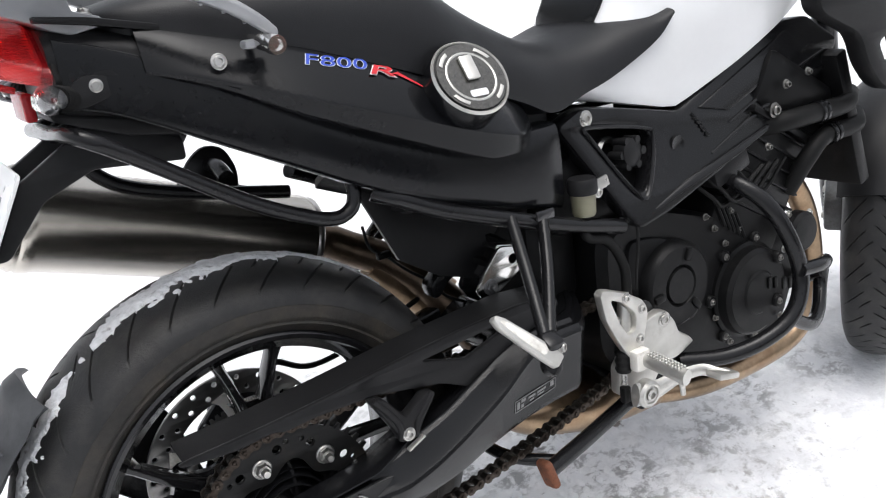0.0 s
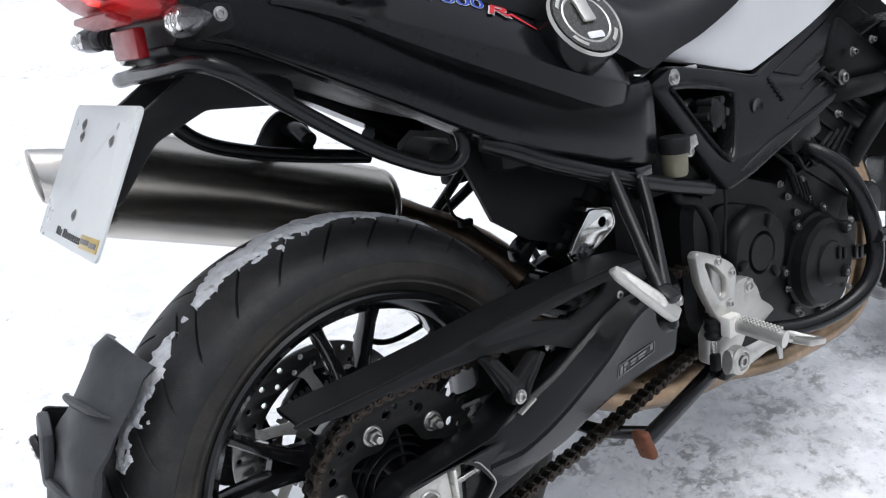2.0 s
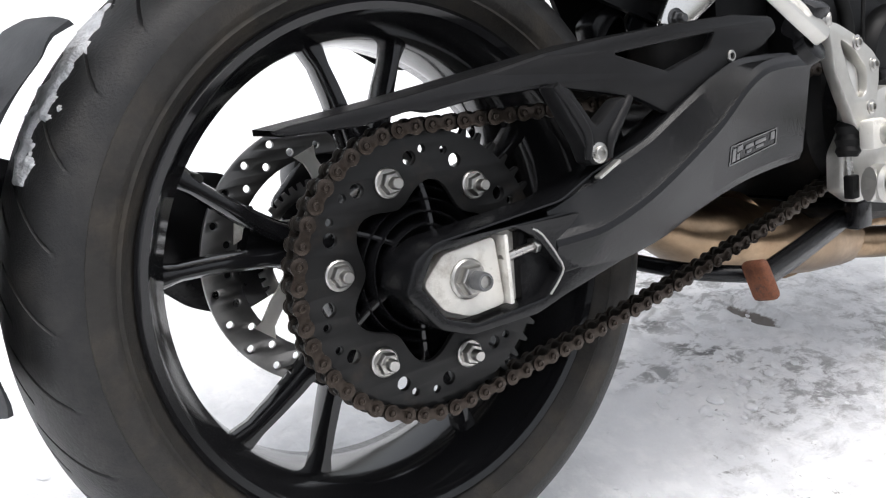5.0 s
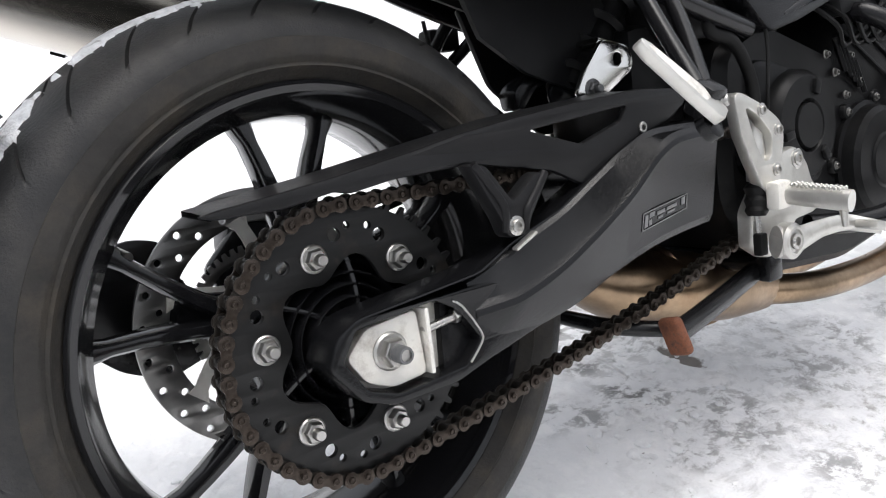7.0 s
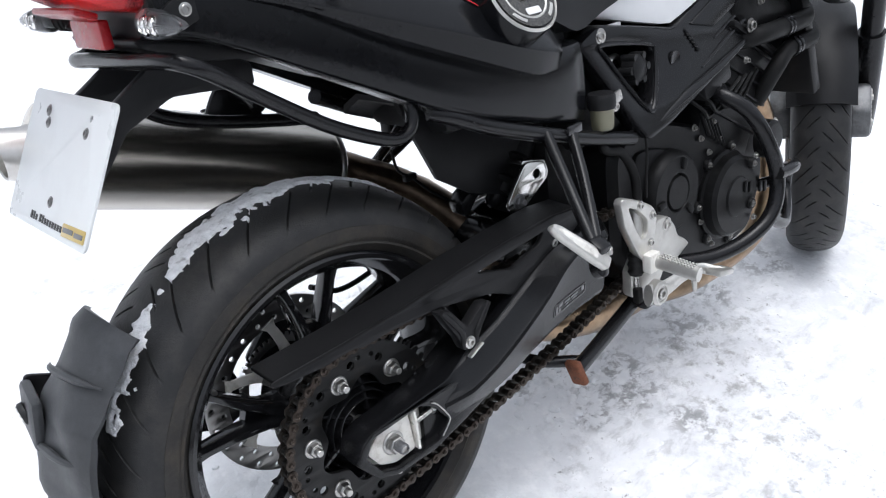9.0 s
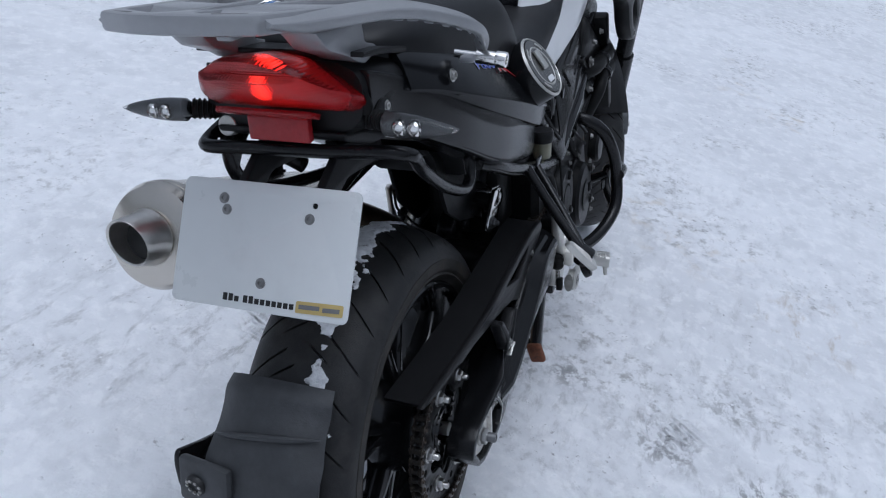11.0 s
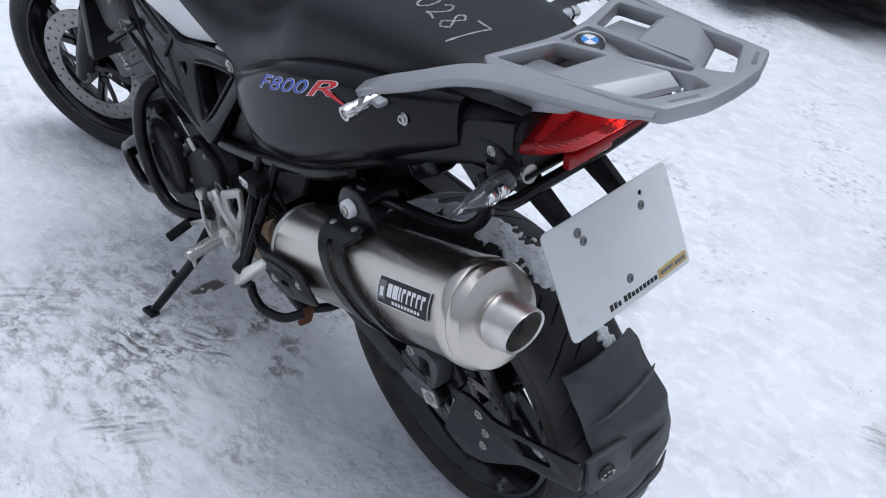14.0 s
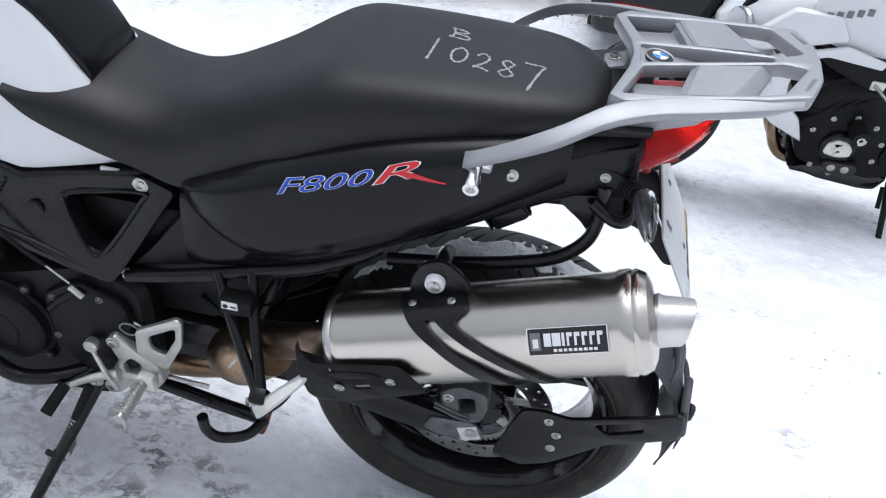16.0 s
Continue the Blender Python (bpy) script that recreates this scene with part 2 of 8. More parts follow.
def snow_ground():
    m = bpy.data.materials.new("packed_snow")
    m.use_nodes = True
    n, l = m.node_tree.nodes, m.node_tree.links
    b = n["Principled BSDF"]
    co = n.new("ShaderNodeTexCoord").outputs["Object"]

    def nz(s, d=6.0, r=0.6, dist=0.0):
        t = n.new("ShaderNodeTexNoise")
        t.inputs["Scale"].default_value, t.inputs["Detail"].default_value = s, d
        t.inputs["Roughness"].default_value, t.inputs["Distortion"].default_value = r, dist
        l.new(co, t.inputs["Vector"])
        return t.outputs["Fac"]

    def ramp(f, a, c):
        r = n.new("ShaderNodeMapRange")
        r.interpolation_type = "SMOOTHSTEP"
        r.inputs["From Min"].default_value, r.inputs["From Max"].default_value = a, c
        l.new(f, r.inputs["Value"])
        return r.outputs[0]

    def mult(a, c):
        t = n.new("ShaderNodeMath")
        t.operation = "MULTIPLY"
        l.new(a, t.inputs[0])
        if isinstance(c, float):
            t.inputs[1].default_value = c
        else:
            l.new(c, t.inputs[1])
        return t.outputs[0]

    def mix(f, a, c):
        t = n.new("ShaderNodeMixRGB")
        l.new(f, t.inputs[0])
        for k, v in ((1, a), (2, c)):
            if isinstance(v, tuple):
                t.inputs[k].default_value = (*v, 1)
            else:
                l.new(v, t.inputs[k])
        return t.outputs[0]

    col = mix(nz(2.2, 4.0), (0.76, 0.77, 0.79), (0.865, 0.872, 0.885))
    col = mix(mult(ramp(nz(1.1, 6.0, 0.62), 0.42, 0.62), 0.5), col, (0.66, 0.67, 0.69))
    col = mix(mult(ramp(nz(6.5, 7.0, 0.64), 0.46, 0.62), 0.34), col, (0.58, 0.59, 0.61))
    col = mix(mult(ramp(nz(17.0, 8.0, 0.68), 0.48, 0.62), 0.5), col, (0.91, 0.912, 0.918))
    grime = mult(ramp(nz(1.7, 3.0, 0.5), 0.5, 0.66), ramp(nz(26.0, 9.0, 0.74, 0.1), 0.5, 0.66))
    col = mix(mult(grime, 0.7), col, (0.26, 0.255, 0.245))
    specks = mult(ramp(nz(3.1, 3.0), 0.52, 0.62), ramp(nz(55.0, 5.0, 0.7), 0.6, 0.7))
    col = mix(mult(specks, 0.8), col, (0.13, 0.12, 0.11))
    where = n.new("ShaderNodeSeparateXYZ")
    l.new(co, where.inputs[0])

    def patch(px, py, r):
        d = n.new("ShaderNodeVectorMath")
        d.operation = "DISTANCE"
        l.new(co, d.inputs[0])
        d.inputs[1].default_value = (px, py, 0)
        return ramp(d.outputs["Value"], r, r * 0.25)

    # scuffs: short ragged smears of grit, thickest where boots have turned
    def smear(angle, sx, sy, a, c):
        mp = n.new("ShaderNodeMapping")
        mp.inputs["Rotation"].default_value = (0, 0, radians(angle))
        mp.inputs["Scale"].default_value = (sx, sy, 20)
        l.new(co, mp.inputs["Vector"])
        t = n.new("ShaderNodeTexNoise")
        t.inputs["Scale"].default_value, t.inputs["Detail"].default_value, t.inputs["Roughness"].default_value = 1.0, 8.0, 0.7
        t.inputs["Distortion"].default_value = 0.35
        l.new(mp.outputs[0], t.inputs["Vector"])
        return ramp(t.outputs["Fac"], a, c)

    streak, clump = smear(28, 9, 21, 0.50, 0.76), smear(-12, 24, 34, 0.47, 0.60)
    for px, py, r, amount in ((0.62, 0.50, 0.50, 0.42), (0.42, 0.40, 0.32, 0.45), (0.80, -0.45, 0.70, 0.5), (0.40, -0.60, 0.40, 0.4), (1.75, -0.2, 0.9, 0.4), (1.05, 0.06, 0.30, 0.5), (0.62, -0.10, 0.30, 0.45), (0.35, 0.78, 0.45, 0.55), (0.82, 0.66, 0.42, 0.55), (0.9, 1.0, 0.7, 0.4), (1.0, -1.6, 0.9, 0.35), (0.0, 0.9, 0.4, 0.4)):
        col = mix(mult(mult(patch(px, py, r), streak), amount * 1.2), col, (0.30, 0.30, 0.297))
    for px, py, r, amount in ((0.594, 0.125, 0.085, 0.95), (0.497, 0.119, 0.05, 0.7), (0.593, 0.234, 0.05, 0.8), (0.588, 0.356, 0.075, 0.85), (0.70, 0.373, 0.07, 0.75), (0.444, 0.170, 0.08, 0.75), (0.644, 0.456, 0.16, 0.6), (0.66, 0.33, 0.22, 0.45), (0.80, 0.25, 0.16, 0.4), (0.95, 0.30, 0.25, 0.35), (0.50, 0.435, 0.09, 0.6), (0.89, 0.464, 0.12, 0.5), (0.573, -0.416, 0.12, 0.7), (0.786, -0.542, 0.10, 0.5), (0.501, -0.649, 0.13, 0.8), (0.91, -1.022, 0.20, 0.6), (0.661, -0.003, 0.16, 0.7), (0.909, 0.010, 0.14, 0.6), (0.541, -0.034, 0.05, 0.8), (0.685, -0.17, 0.08, 0.7), (1.075, 0.058, 0.10, 0.7), (1.291, 0.036, 0.12, 0.6), (-0.734, -0.363, 0.09, 0.5), (0.80, 0.62, 0.18, 0.5), (0.28, 0.36, 0.10, 0.4)):
        col = mix(mult(mult(patch(px, py, r), clump), amount), col, (0.16, 0.16, 0.16))
    for px, py, r in ((-0.621, -1.055, 0.09), (-0.491, -0.911, 0.08), (0.15, -0.55, 0.10), (1.3, -0.75, 0.25)):
        col = mix(mult(mult(patch(px, py, r), streak), 0.8), col, (0.42, 0.33, 0.22))
    # a gouge down to the bare earth beside the stand
    gap = n.new("ShaderNodeMapping")
    gap.vector_type = "TEXTURE"
    gap.inputs["Location"].default_value = (0.764, 0.165, 0)
    gap.inputs["Rotation"].default_value = (0, 0, radians(6))
    gap.inputs["Scale"].default_value = (0.020, 0.052, 1.0)
    l.new(co, gap.inputs["Vector"])
    reach = n.new("ShaderNodeVectorMath")
    reach.operation = "LENGTH"
    l.new(gap.outputs[0], reach.inputs[0])
    ragged = n.new("ShaderNodeMath")
    l.new(reach.outputs["Value"], ragged.inputs[0])
    l.new(nz(60.0, 5.0, 0.7), ragged.inputs[1])
    col = mix(mult(ramp(ragged.outputs[0], 1.50, 1.25), 0.9), col, (0.10, 0.082, 0.066))
    mud = n.new("ShaderNodeMath")
    mud.operation = "MULTIPLY"
    l.new(ramp(where.outputs["Y"], -3.6, -5.6), mud.inputs[0])
    l.new(ramp(nz(0.8, 6.0, 0.65), 0.36, 0.56), mud.inputs[1])
    col = mix(mult(mud.outputs[0], 0.9), col, (0.13, 0.12, 0.105))
    tan = mult(ramp(nz(0.9, 3.0), 0.6, 0.72), ramp(nz(11.0, 6.0), 0.5, 0.7))
    col = mix(mult(tan, 0.4), col, (0.50, 0.40, 0.26))
    l.new(col, b.inputs["Base Color"])
    b.inputs["Roughness"].default_value = 0.62
    b.inputs["Specular IOR Level"].default_value = 0.4
    b.inputs["Subsurface Weight"].default_value = 0.0
    h = None
    dent = n.new("ShaderNodeTexVoronoi")
    dent.feature = "SMOOTH_F1"
    dent.inputs["Scale"].default_value, dent.inputs["Smoothness"].default_value = 8.0, 0.6
    l.new(co, dent.inputs["Vector"])
    tread = n.new("ShaderNodeBump")
    tread.inputs["Strength"].default_value, tread.inputs["Distance"].default_value = 0.75, 0.03
    l.new(mult(dent.outputs["Distance"], ramp(nz(1.3, 4.0), 0.42, 0.6)), tread.inputs["Height"])
    h = tread.outputs[0]
    # prints of a boot's ribbed sole
    for px, py, r, turn, pitch in ((0.608, 0.291, 0.070, 62, 13.0), (0.661, 0.196, 0.060, 8, 15.0), (0.55, 0.271, 0.060, 40, 14.0), (0.652, 0.400, 0.080, 75, 12.0), (0.45, 0.52, 0.10, 20, 14.0), (0.62, -0.42, 0.11, 40, 13.0), (0.25, -0.75, 0.12, 75, 15.0), (-0.5, -0.9, 0.13, 60, 13.0), (0.86, 0.55, 0.12, 30, 13.0)):
        wave = n.new("ShaderNodeTexWave")
        wave.inputs["Scale"].default_value, wave.inputs["Distortion"].default_value, wave.inputs["Detail"].default_value = pitch, 2.6, 3.0
        mp = n.new("ShaderNodeMapping")
        mp.inputs["Rotation"].default_value = (0, 0, radians(turn))
        l.new(co, mp.inputs["Vector"])
        l.new(mp.outputs[0], wave.inputs["Vector"])
        sole = n.new("ShaderNodeBump")
        sole.inputs["Strength"].default_value, sole.inputs["Distance"].default_value = 0.9, 0.014
        l.new(mult(mult(wave.outputs["Fac"], patch(px, py, r)), ramp(nz(14.0, 3.0), 0.40, 0.55)), sole.inputs["Height"])
        l.new(h, sole.inputs["Normal"])
        h = sole.outputs[0]
    for s, d, a in ((3.2, 4.0, 0.040), (9.0, 4.0, 0.014), (26.0, 5.0, 0.006), (64.0, 5.0, 0.0028), (150.0, 4.0, 0.0014)):
        bp = n.new("ShaderNodeBump")
        bp.inputs["Strength"].default_value, bp.inputs["Distance"].default_value = 0.8, a
        l.new(nz(s, d, 0.62), bp.inputs["Height"])
        if h:
            l.new(h, bp.inputs["Normal"])
        h = bp.outputs[0]
    l.new(h, b.inputs["Normal"])
    return m


SNOW = snow_ground()


# ---- mesh helpers
V = Vector


def finish(bm, mat, angle=38, name="mesh"):
    me = bm if isinstance(bm, bpy.types.Mesh) else bpy.data.meshes.new(name)
    if not isinstance(bm, bpy.types.Mesh):
        bmesh.ops.recalc_face_normals(bm, faces=bm.faces)
        bm.to_mesh(me)
        bm.free()
    for p in me.polygons:
        p.use_smooth = True
    me.set_sharp_from_angle(angle=radians(angle))
    me.materials.clear()
    me.materials.append(mat)
    return me


def part(name, bm, mat, parent, label="", angle=38):
    ob = new(name, finish(bm, mat, angle, name))
    ob.parent = parent
    return tagged(ob, label=label)


def thing(name, label, category, m=Matrix(), group="", kind=""):
    ob = new(name)
    ob.empty_display_size = 0.1
    ob.matrix_world = m
    return tagged(ob, label, category, group, kind)


def lone(name, bm, mat, label, category, group="", kind="", angle=38, m=None):
    ob = new(name, finish(bm, mat, angle, name))
    if m is not None:
        ob.matrix_world = m
    return tagged(ob, label, category, group, kind)


def share(ob, name, m, parent):
    c = new(name, ob.data)
    c.parent = parent
    c.matrix_local = m
    return c


def add(bm, other):
    """Joins the bmesh other into bm."""
    tmp = bpy.data.meshes.new("tmp")
    other.to_mesh(tmp)
    other.free()
    bm.from_mesh(tmp)
    bpy.data.meshes.remove(tmp)
    return bm


def catmull(pts, sub=6, closed=False):
    pts = [V(p) for p in pts]
    n, out = len(pts), []
    for i in range(n if closed else n - 1):
        p1, p2 = pts[i], pts[(i + 1) % n]
        p0 = pts[i - 1] if closed or i else p1 * 2 - p2
        p3 = pts[(i + 2) % n] if closed or i + 2 < n else p2 * 2 - p1
        for k in range(sub):
            t = k / sub
            out.append(0.5 * (2 * p1 + (p2 - p0) * t + (2 * p0 - 5 * p1 + 4 * p2 - p3) * t * t + (3 * p1 - p0 - 3 * p2 + p3) * t ** 3))
    if not closed:
        out.append(pts[-1])
    return out


def loft(rings, caps=True, wrap=True, close=False):
    bm = bmesh.new()
    vs = [[bm.verts.new(p) for p in r] for r in rings]
    n = len(rings[0])
    for i in range(len(vs) if close else len(vs) - 1):
        a, b = vs[i], vs[(i + 1) % len(vs)]
        for k in range(n if wrap else n - 1):
            j = (k + 1) % n
            bm.faces.new((a[k], a[j], b[j], b[k]))
    if caps and wrap and not close:
        bm.faces.new(vs[0])
        bm.faces.new(vs[-1])
    bm.normal_update()
    return bm


def sweep(pts, r, n=12, sub=6, closed=False, flat=1.0, straight=False):
    """A tube along pts; r: one radius or one for each point; flat: width over height of its section."""
    path = [V(p) for p in pts] if straight else catmull(pts, sub, closed)
    if isinstance(r, (list, tuple)):
        k = (len(path) - 1) / (len(r) - 1)
        rad = [r[min(int(i / k), len(r) - 2)] * (1 - (i / k - min(int(i / k), len(r) - 2))) + r[min(int(i / k), len(r) - 2) + 1] * (i / k - min(int(i / k), len(r) - 2)) for i in range(len(path))]
    else:
        rad = [r] * len(path)
    m, rings, side = len(path), [], None
    for i, p in enumerate(path):
        a, b = path[(i - 1) % m if closed else max(i - 1, 0)], path[(i + 1) % m if closed else min(i + 1, m - 1)]
        t = (b - a).normalized()
        if side is None:
            side = t.cross(V((0, 0, 1)) if abs(t.z) < 0.9 else V((0, 1, 0))).normalized()
        side = (side - t * side.dot(t)).normalized()
        up = side.cross(t)
        rings.append([p + (side * math.cos(u) * flat + up * math.sin(u)) * rad[i] for u in (2 * math.pi * k / n for k in range(n))])
    return loft(rings, close=closed)


def lathe(profile, centre=(0, 0, 0), axis=(0, 1, 0), n=48, ring=False):
    """Turns (radius, along) pairs round an axis. ring: the profile closes on itself."""
    q = V(axis).to_track_quat("Z", "Y").to_matrix()
    c = V(centre)
    rings = [[c + q @ V((r * math.cos(2 * math.pi * k / n), r * math.sin(2 * math.pi * k / n), a)) for k in range(n)] for r, a in profile]
    return loft(rings, caps=not ring, close=ring)


def fillet(poly, r, k=3):
    """A 2D outline with rounded corners."""
    out, n = [], len(poly)
    for i in range(n):
        a, b, c = (V((*poly[j % n], 0)).to_2d() for j in (i - 1, i, i + 1))
        u, w = a - b, c - b
        d = min(r, u.length * 0.45, w.length * 0.45)
        p, q = b + u.normalized() * d, b + w.normalized() * d
        for s in range(k + 1):
            t = s / k
            out.append(tuple(p * (1 - t) ** 2 + b * 2 * t * (1 - t) + q * t * t))
    return out


def ring2d(x, y, r, n=14):
    return [(x + r * math.cos(2 * math.pi * k / n), y + r * math.sin(2 * math.pi * k / n)) for k in range(n)]


def plate(outer, holes=(), y0=0.0, y1=0.01, bevel=0.0015, m=None):
    """A plate with holes: outlines in x and z, thick from y0 to y1; or in the plane of m (its z is the thickness)."""
    cu = bpy.data.curves.new("outline", "CURVE")
    cu.dimensions, cu.fill_mode = "2D", "BOTH"
    half = abs(y1 - y0) / 2
    bevel = min(bevel, half * 0.9)
    cu.extrude, cu.bevel_depth, cu.bevel_resolution, cu.offset = half - bevel, bevel, 1, -bevel
    for poly in (outer, *holes):
        s = cu.splines.new("POLY")
        s.points.add(len(poly) - 1)
        s.points.foreach_set("co", [c for p in poly for c in (p[0], p[1], 0, 1)])
        s.use_cyclic_u = True
    ob = bpy.data.objects.new("outline", cu)
    me = bpy.data.meshes.new_from_object(ob)
    bpy.data.objects.remove(ob)
    bpy.data.curves.remove(cu)
    if m is None:
        m = Matrix(((1, 0, 0, 0), (0, 0, -1, (y0 + y1) / 2), (0, 1, 0, 0), (0, 0, 0, 1)))
    else:
        m = m @ Matrix.Translation((0, 0, (y0 + y1) / 2))
    me.transform(m)
    bm = bmesh.new()
    bm.from_mesh(me)
    bpy.data.meshes.remove(me)
    bmesh.ops.remove_doubles(bm, verts=bm.verts, dist=0.00002)
    return bm


def box(cx, cy, cz, sx, sy, sz, bevel=0.004, m=None, seg=2):
    bm = bmesh.new()
    bmesh.ops.create_cube(bm, size=1)
    for v in bm.verts:
        v.co = V((v.co.x * sx, v.co.y * sy, v.co.z * sz))
    bmesh.ops.bevel(bm, geom=bm.edges[:], offset=min(bevel, min(sx, sy, sz) * 0.45), segments=seg, affect="EDGES", profile=0.5)
    bm.transform((m if m is not None else Matrix()) if m is not None else Matrix.Translation((cx, cy, cz)))
    return bm


def bolt(c, axis, r=0.006, h=0.005, kind="socket", washer=True):
    """A screw head at c that points along axis: socket, hex (nut with stud) or dome."""
    bm = bmesh.new()
    if washer:
        add(bm, lathe([(r * 1.45, 0), (r * 1.45, h * 0.2), (r * 1.3, h * 0.32), (r * 0.8, h * 0.32)], c, axis, 16))
    if kind == "socket":
        add(bm, lathe([(r, 0), (r, h * 0.8), (r * 0.85, h), (r * 0.55, h), (r * 0.5, h * 0.4), (0.0002, h * 0.4)], c, axis, 14))
    elif kind == "hex":
        add(bm, lathe([(r * 1.12, 0), (r * 1.12, h * 0.8), (r * 0.95, h), (r * 0.6, h)], c, axis, 6))
        add(bm, lathe([(r * 0.6, h * 0.2), (r * 0.6, h * 1.7), (r * 0.48, h * 1.85), (0.0002, h * 1.85)], c, axis, 12))
    else:
        add(bm, lathe([(r, 0), (r * 0.95, h * 0.5), (r * 0.7, h * 0.9), (0.0002, h)], c, axis, 14))
    return bm


def both(pts, side):
    """Points of the left side (y > 0), on the side asked for (1 left, -1 right)."""
    return [(x, y * side, z) for x, y, z in pts]


def interp(x, xs, ys):
    return float(np.interp(x, xs, ys))


def smooth_line(xs, ys):
    """A smooth function through the points."""
    pts = catmull([(a, b, 0) for a, b in zip(xs, ys)], 8)
    px, py = [p.x for p in pts], [p.y for p in pts]
    return lambda x: float(np.interp(x, px, py))


def text_mesh(s, size, m, shear=0.0, bold=0.0, thick=0.0003):
    cu = bpy.data.curves.new("lettering", "FONT")
    cu.body, cu.size, cu.shear, cu.extrude, cu.offset = s, size, shear, thick, bold
    cu.resolution_u = 3
    ob = bpy.data.objects.new("lettering", cu)
    me = bpy.data.meshes.new_from_object(ob)
    bpy.data.objects.remove(ob)
    bpy.data.curves.remove(cu)
    bm = bmesh.new()
    bm.from_mesh(me)
    bpy.data.meshes.remove(me)
    bmesh.ops.triangulate(bm, faces=bm.faces)
    for _ in range(3):
        long = [e for e in bm.edges if e.calc_length() > size * 0.12]
        if long:
            bmesh.ops.subdivide_edges(bm, edges=long, cuts=1)
            bmesh.ops.triangulate(bm, faces=bm.faces)
    bm.transform(m)
    return bm

# ---- the motorcycle; all its numbers are in its own upright frame: x ahead, y left, z up, rear contact at the origin
BIKE = thing("motorcycle", "black and white naked motorcycle on its side stand on packed snow", "motorcycle", LEAN_ON_STAND)
AXLE = V((0, 0, 0.315))


def tyre_radius(ay, R, seat_r):
    return seat_r + 0.024 + (R - seat_r - 0.024) * max(0.0, 1 - ay * ay) ** 0.36


def tread_mesh(R, half, seat_r, unit):
    """The tread: its grid follows the slanted grooves, so that each one has crisp walls."""
    n = round(2 * math.pi / unit)
    w = 0.0021 / (unit * R)
    cols = [(0.04, 0), (0.14, 0)]
    for c, kind in ((0.28, 1), (0.78, 2)):
        cols += [(c - 2.2 * w, 0), (c - w, 0), (c - 0.62 * w, kind), (c + 0.62 * w, kind), (c + w, 0), (c + 2.2 * w, 0), (c + 0.16, 0)]
    edge = math.acos(0.993)
    rings = []
    for i in range(n):
        for u, kind in cols:
            ring = []
            for k in range(47):
                a = edge + (math.pi - 2 * edge) * k / 46
                y = -math.cos(a)
                ay, d = abs(y), 0.0
                side_kind = kind if y < 0 or kind == 0 else 3 - kind
                if side_kind == 1 and 0.26 < ay < 0.90:
                    d = 0.0055 * min(1, (ay - 0.26) / 0.05, (0.90 - ay) / 0.14)
                elif side_kind == 2 and 0.06 < ay < 0.40:
                    d = 0.0055 * min(1, (ay - 0.06) / 0.04, (0.40 - ay) / 0.10)
                th = unit * (i + u + 0.75 * ay + 0.45 * ay * ay)
                r = tyre_radius(ay, R, seat_r) - d
                ring.append((r * math.cos(th), y * half, r * math.sin(th)))
            rings.append(ring)
    return loft(rings, wrap=False, close=True)


def sidewall_mesh(R, half, seat_r, seat_y, s, n=160):
    edge = [(tyre_radius(ay, R, seat_r) + dr, ay * half + dy) for ay, dr, dy in ((0.990, 0.0002, 0.0), (0.993, 0.0014, 0.0008), (0.996, 0.0002, 0.0005), (0.998, 0, 0), (1.0, 0.0, 0.0))]
    prof = edge + [(seat_r + 0.021, half - 0.0012), (seat_r + 0.017, half - 0.0045), (seat_r + 0.014, half - 0.003), (seat_r + 0.008, seat_y + 0.006), (seat_r, seat_y)]
    q = [[(r * math.cos(2 * math.pi * k / n), s * y, r * math.sin(2 * math.pi * k / n)) for k in range(n)] for r, y in prof]
    return loft(q, caps=False)


def tyre_mesh(R, half, seat_r, seat_y, unit, n=0):
    bm = tread_mesh(R, half, seat_r, unit)
    for s in (-1, 1):
        add(bm, sidewall_mesh(R, half, seat_r, seat_y, s, 96))
    return bm


def at(bm, c):
    bm.transform(Matrix.Translation(c))
    return bm


def polar(r, deg, y):
    return V((r * math.cos(radians(deg)), y, r * math.sin(radians(deg))))


def rim_mesh(lip, half):
    return lathe([(lip, -half), (lip - 0.004, -half - 0.003), (lip - 0.010, -half - 0.001), (lip - 0.014, -half + 0.008), (lip - 0.027, -half + 0.022), (lip - 0.031, -0.02),
                  (lip - 0.032, 0.0), (lip - 0.031, 0.02), (lip - 0.027, half - 0.022), (lip - 0.014, half - 0.008), (lip - 0.010, half + 0.001), (lip - 0.004, half + 0.003), (lip, half),
                  (lip - 0.006, half - 0.012), (lip - 0.019, half - 0.035), (lip - 0.024, 0), (lip - 0.019, -half + 0.035), (lip - 0.006, -half + 0.012)], n=128, ring=True)


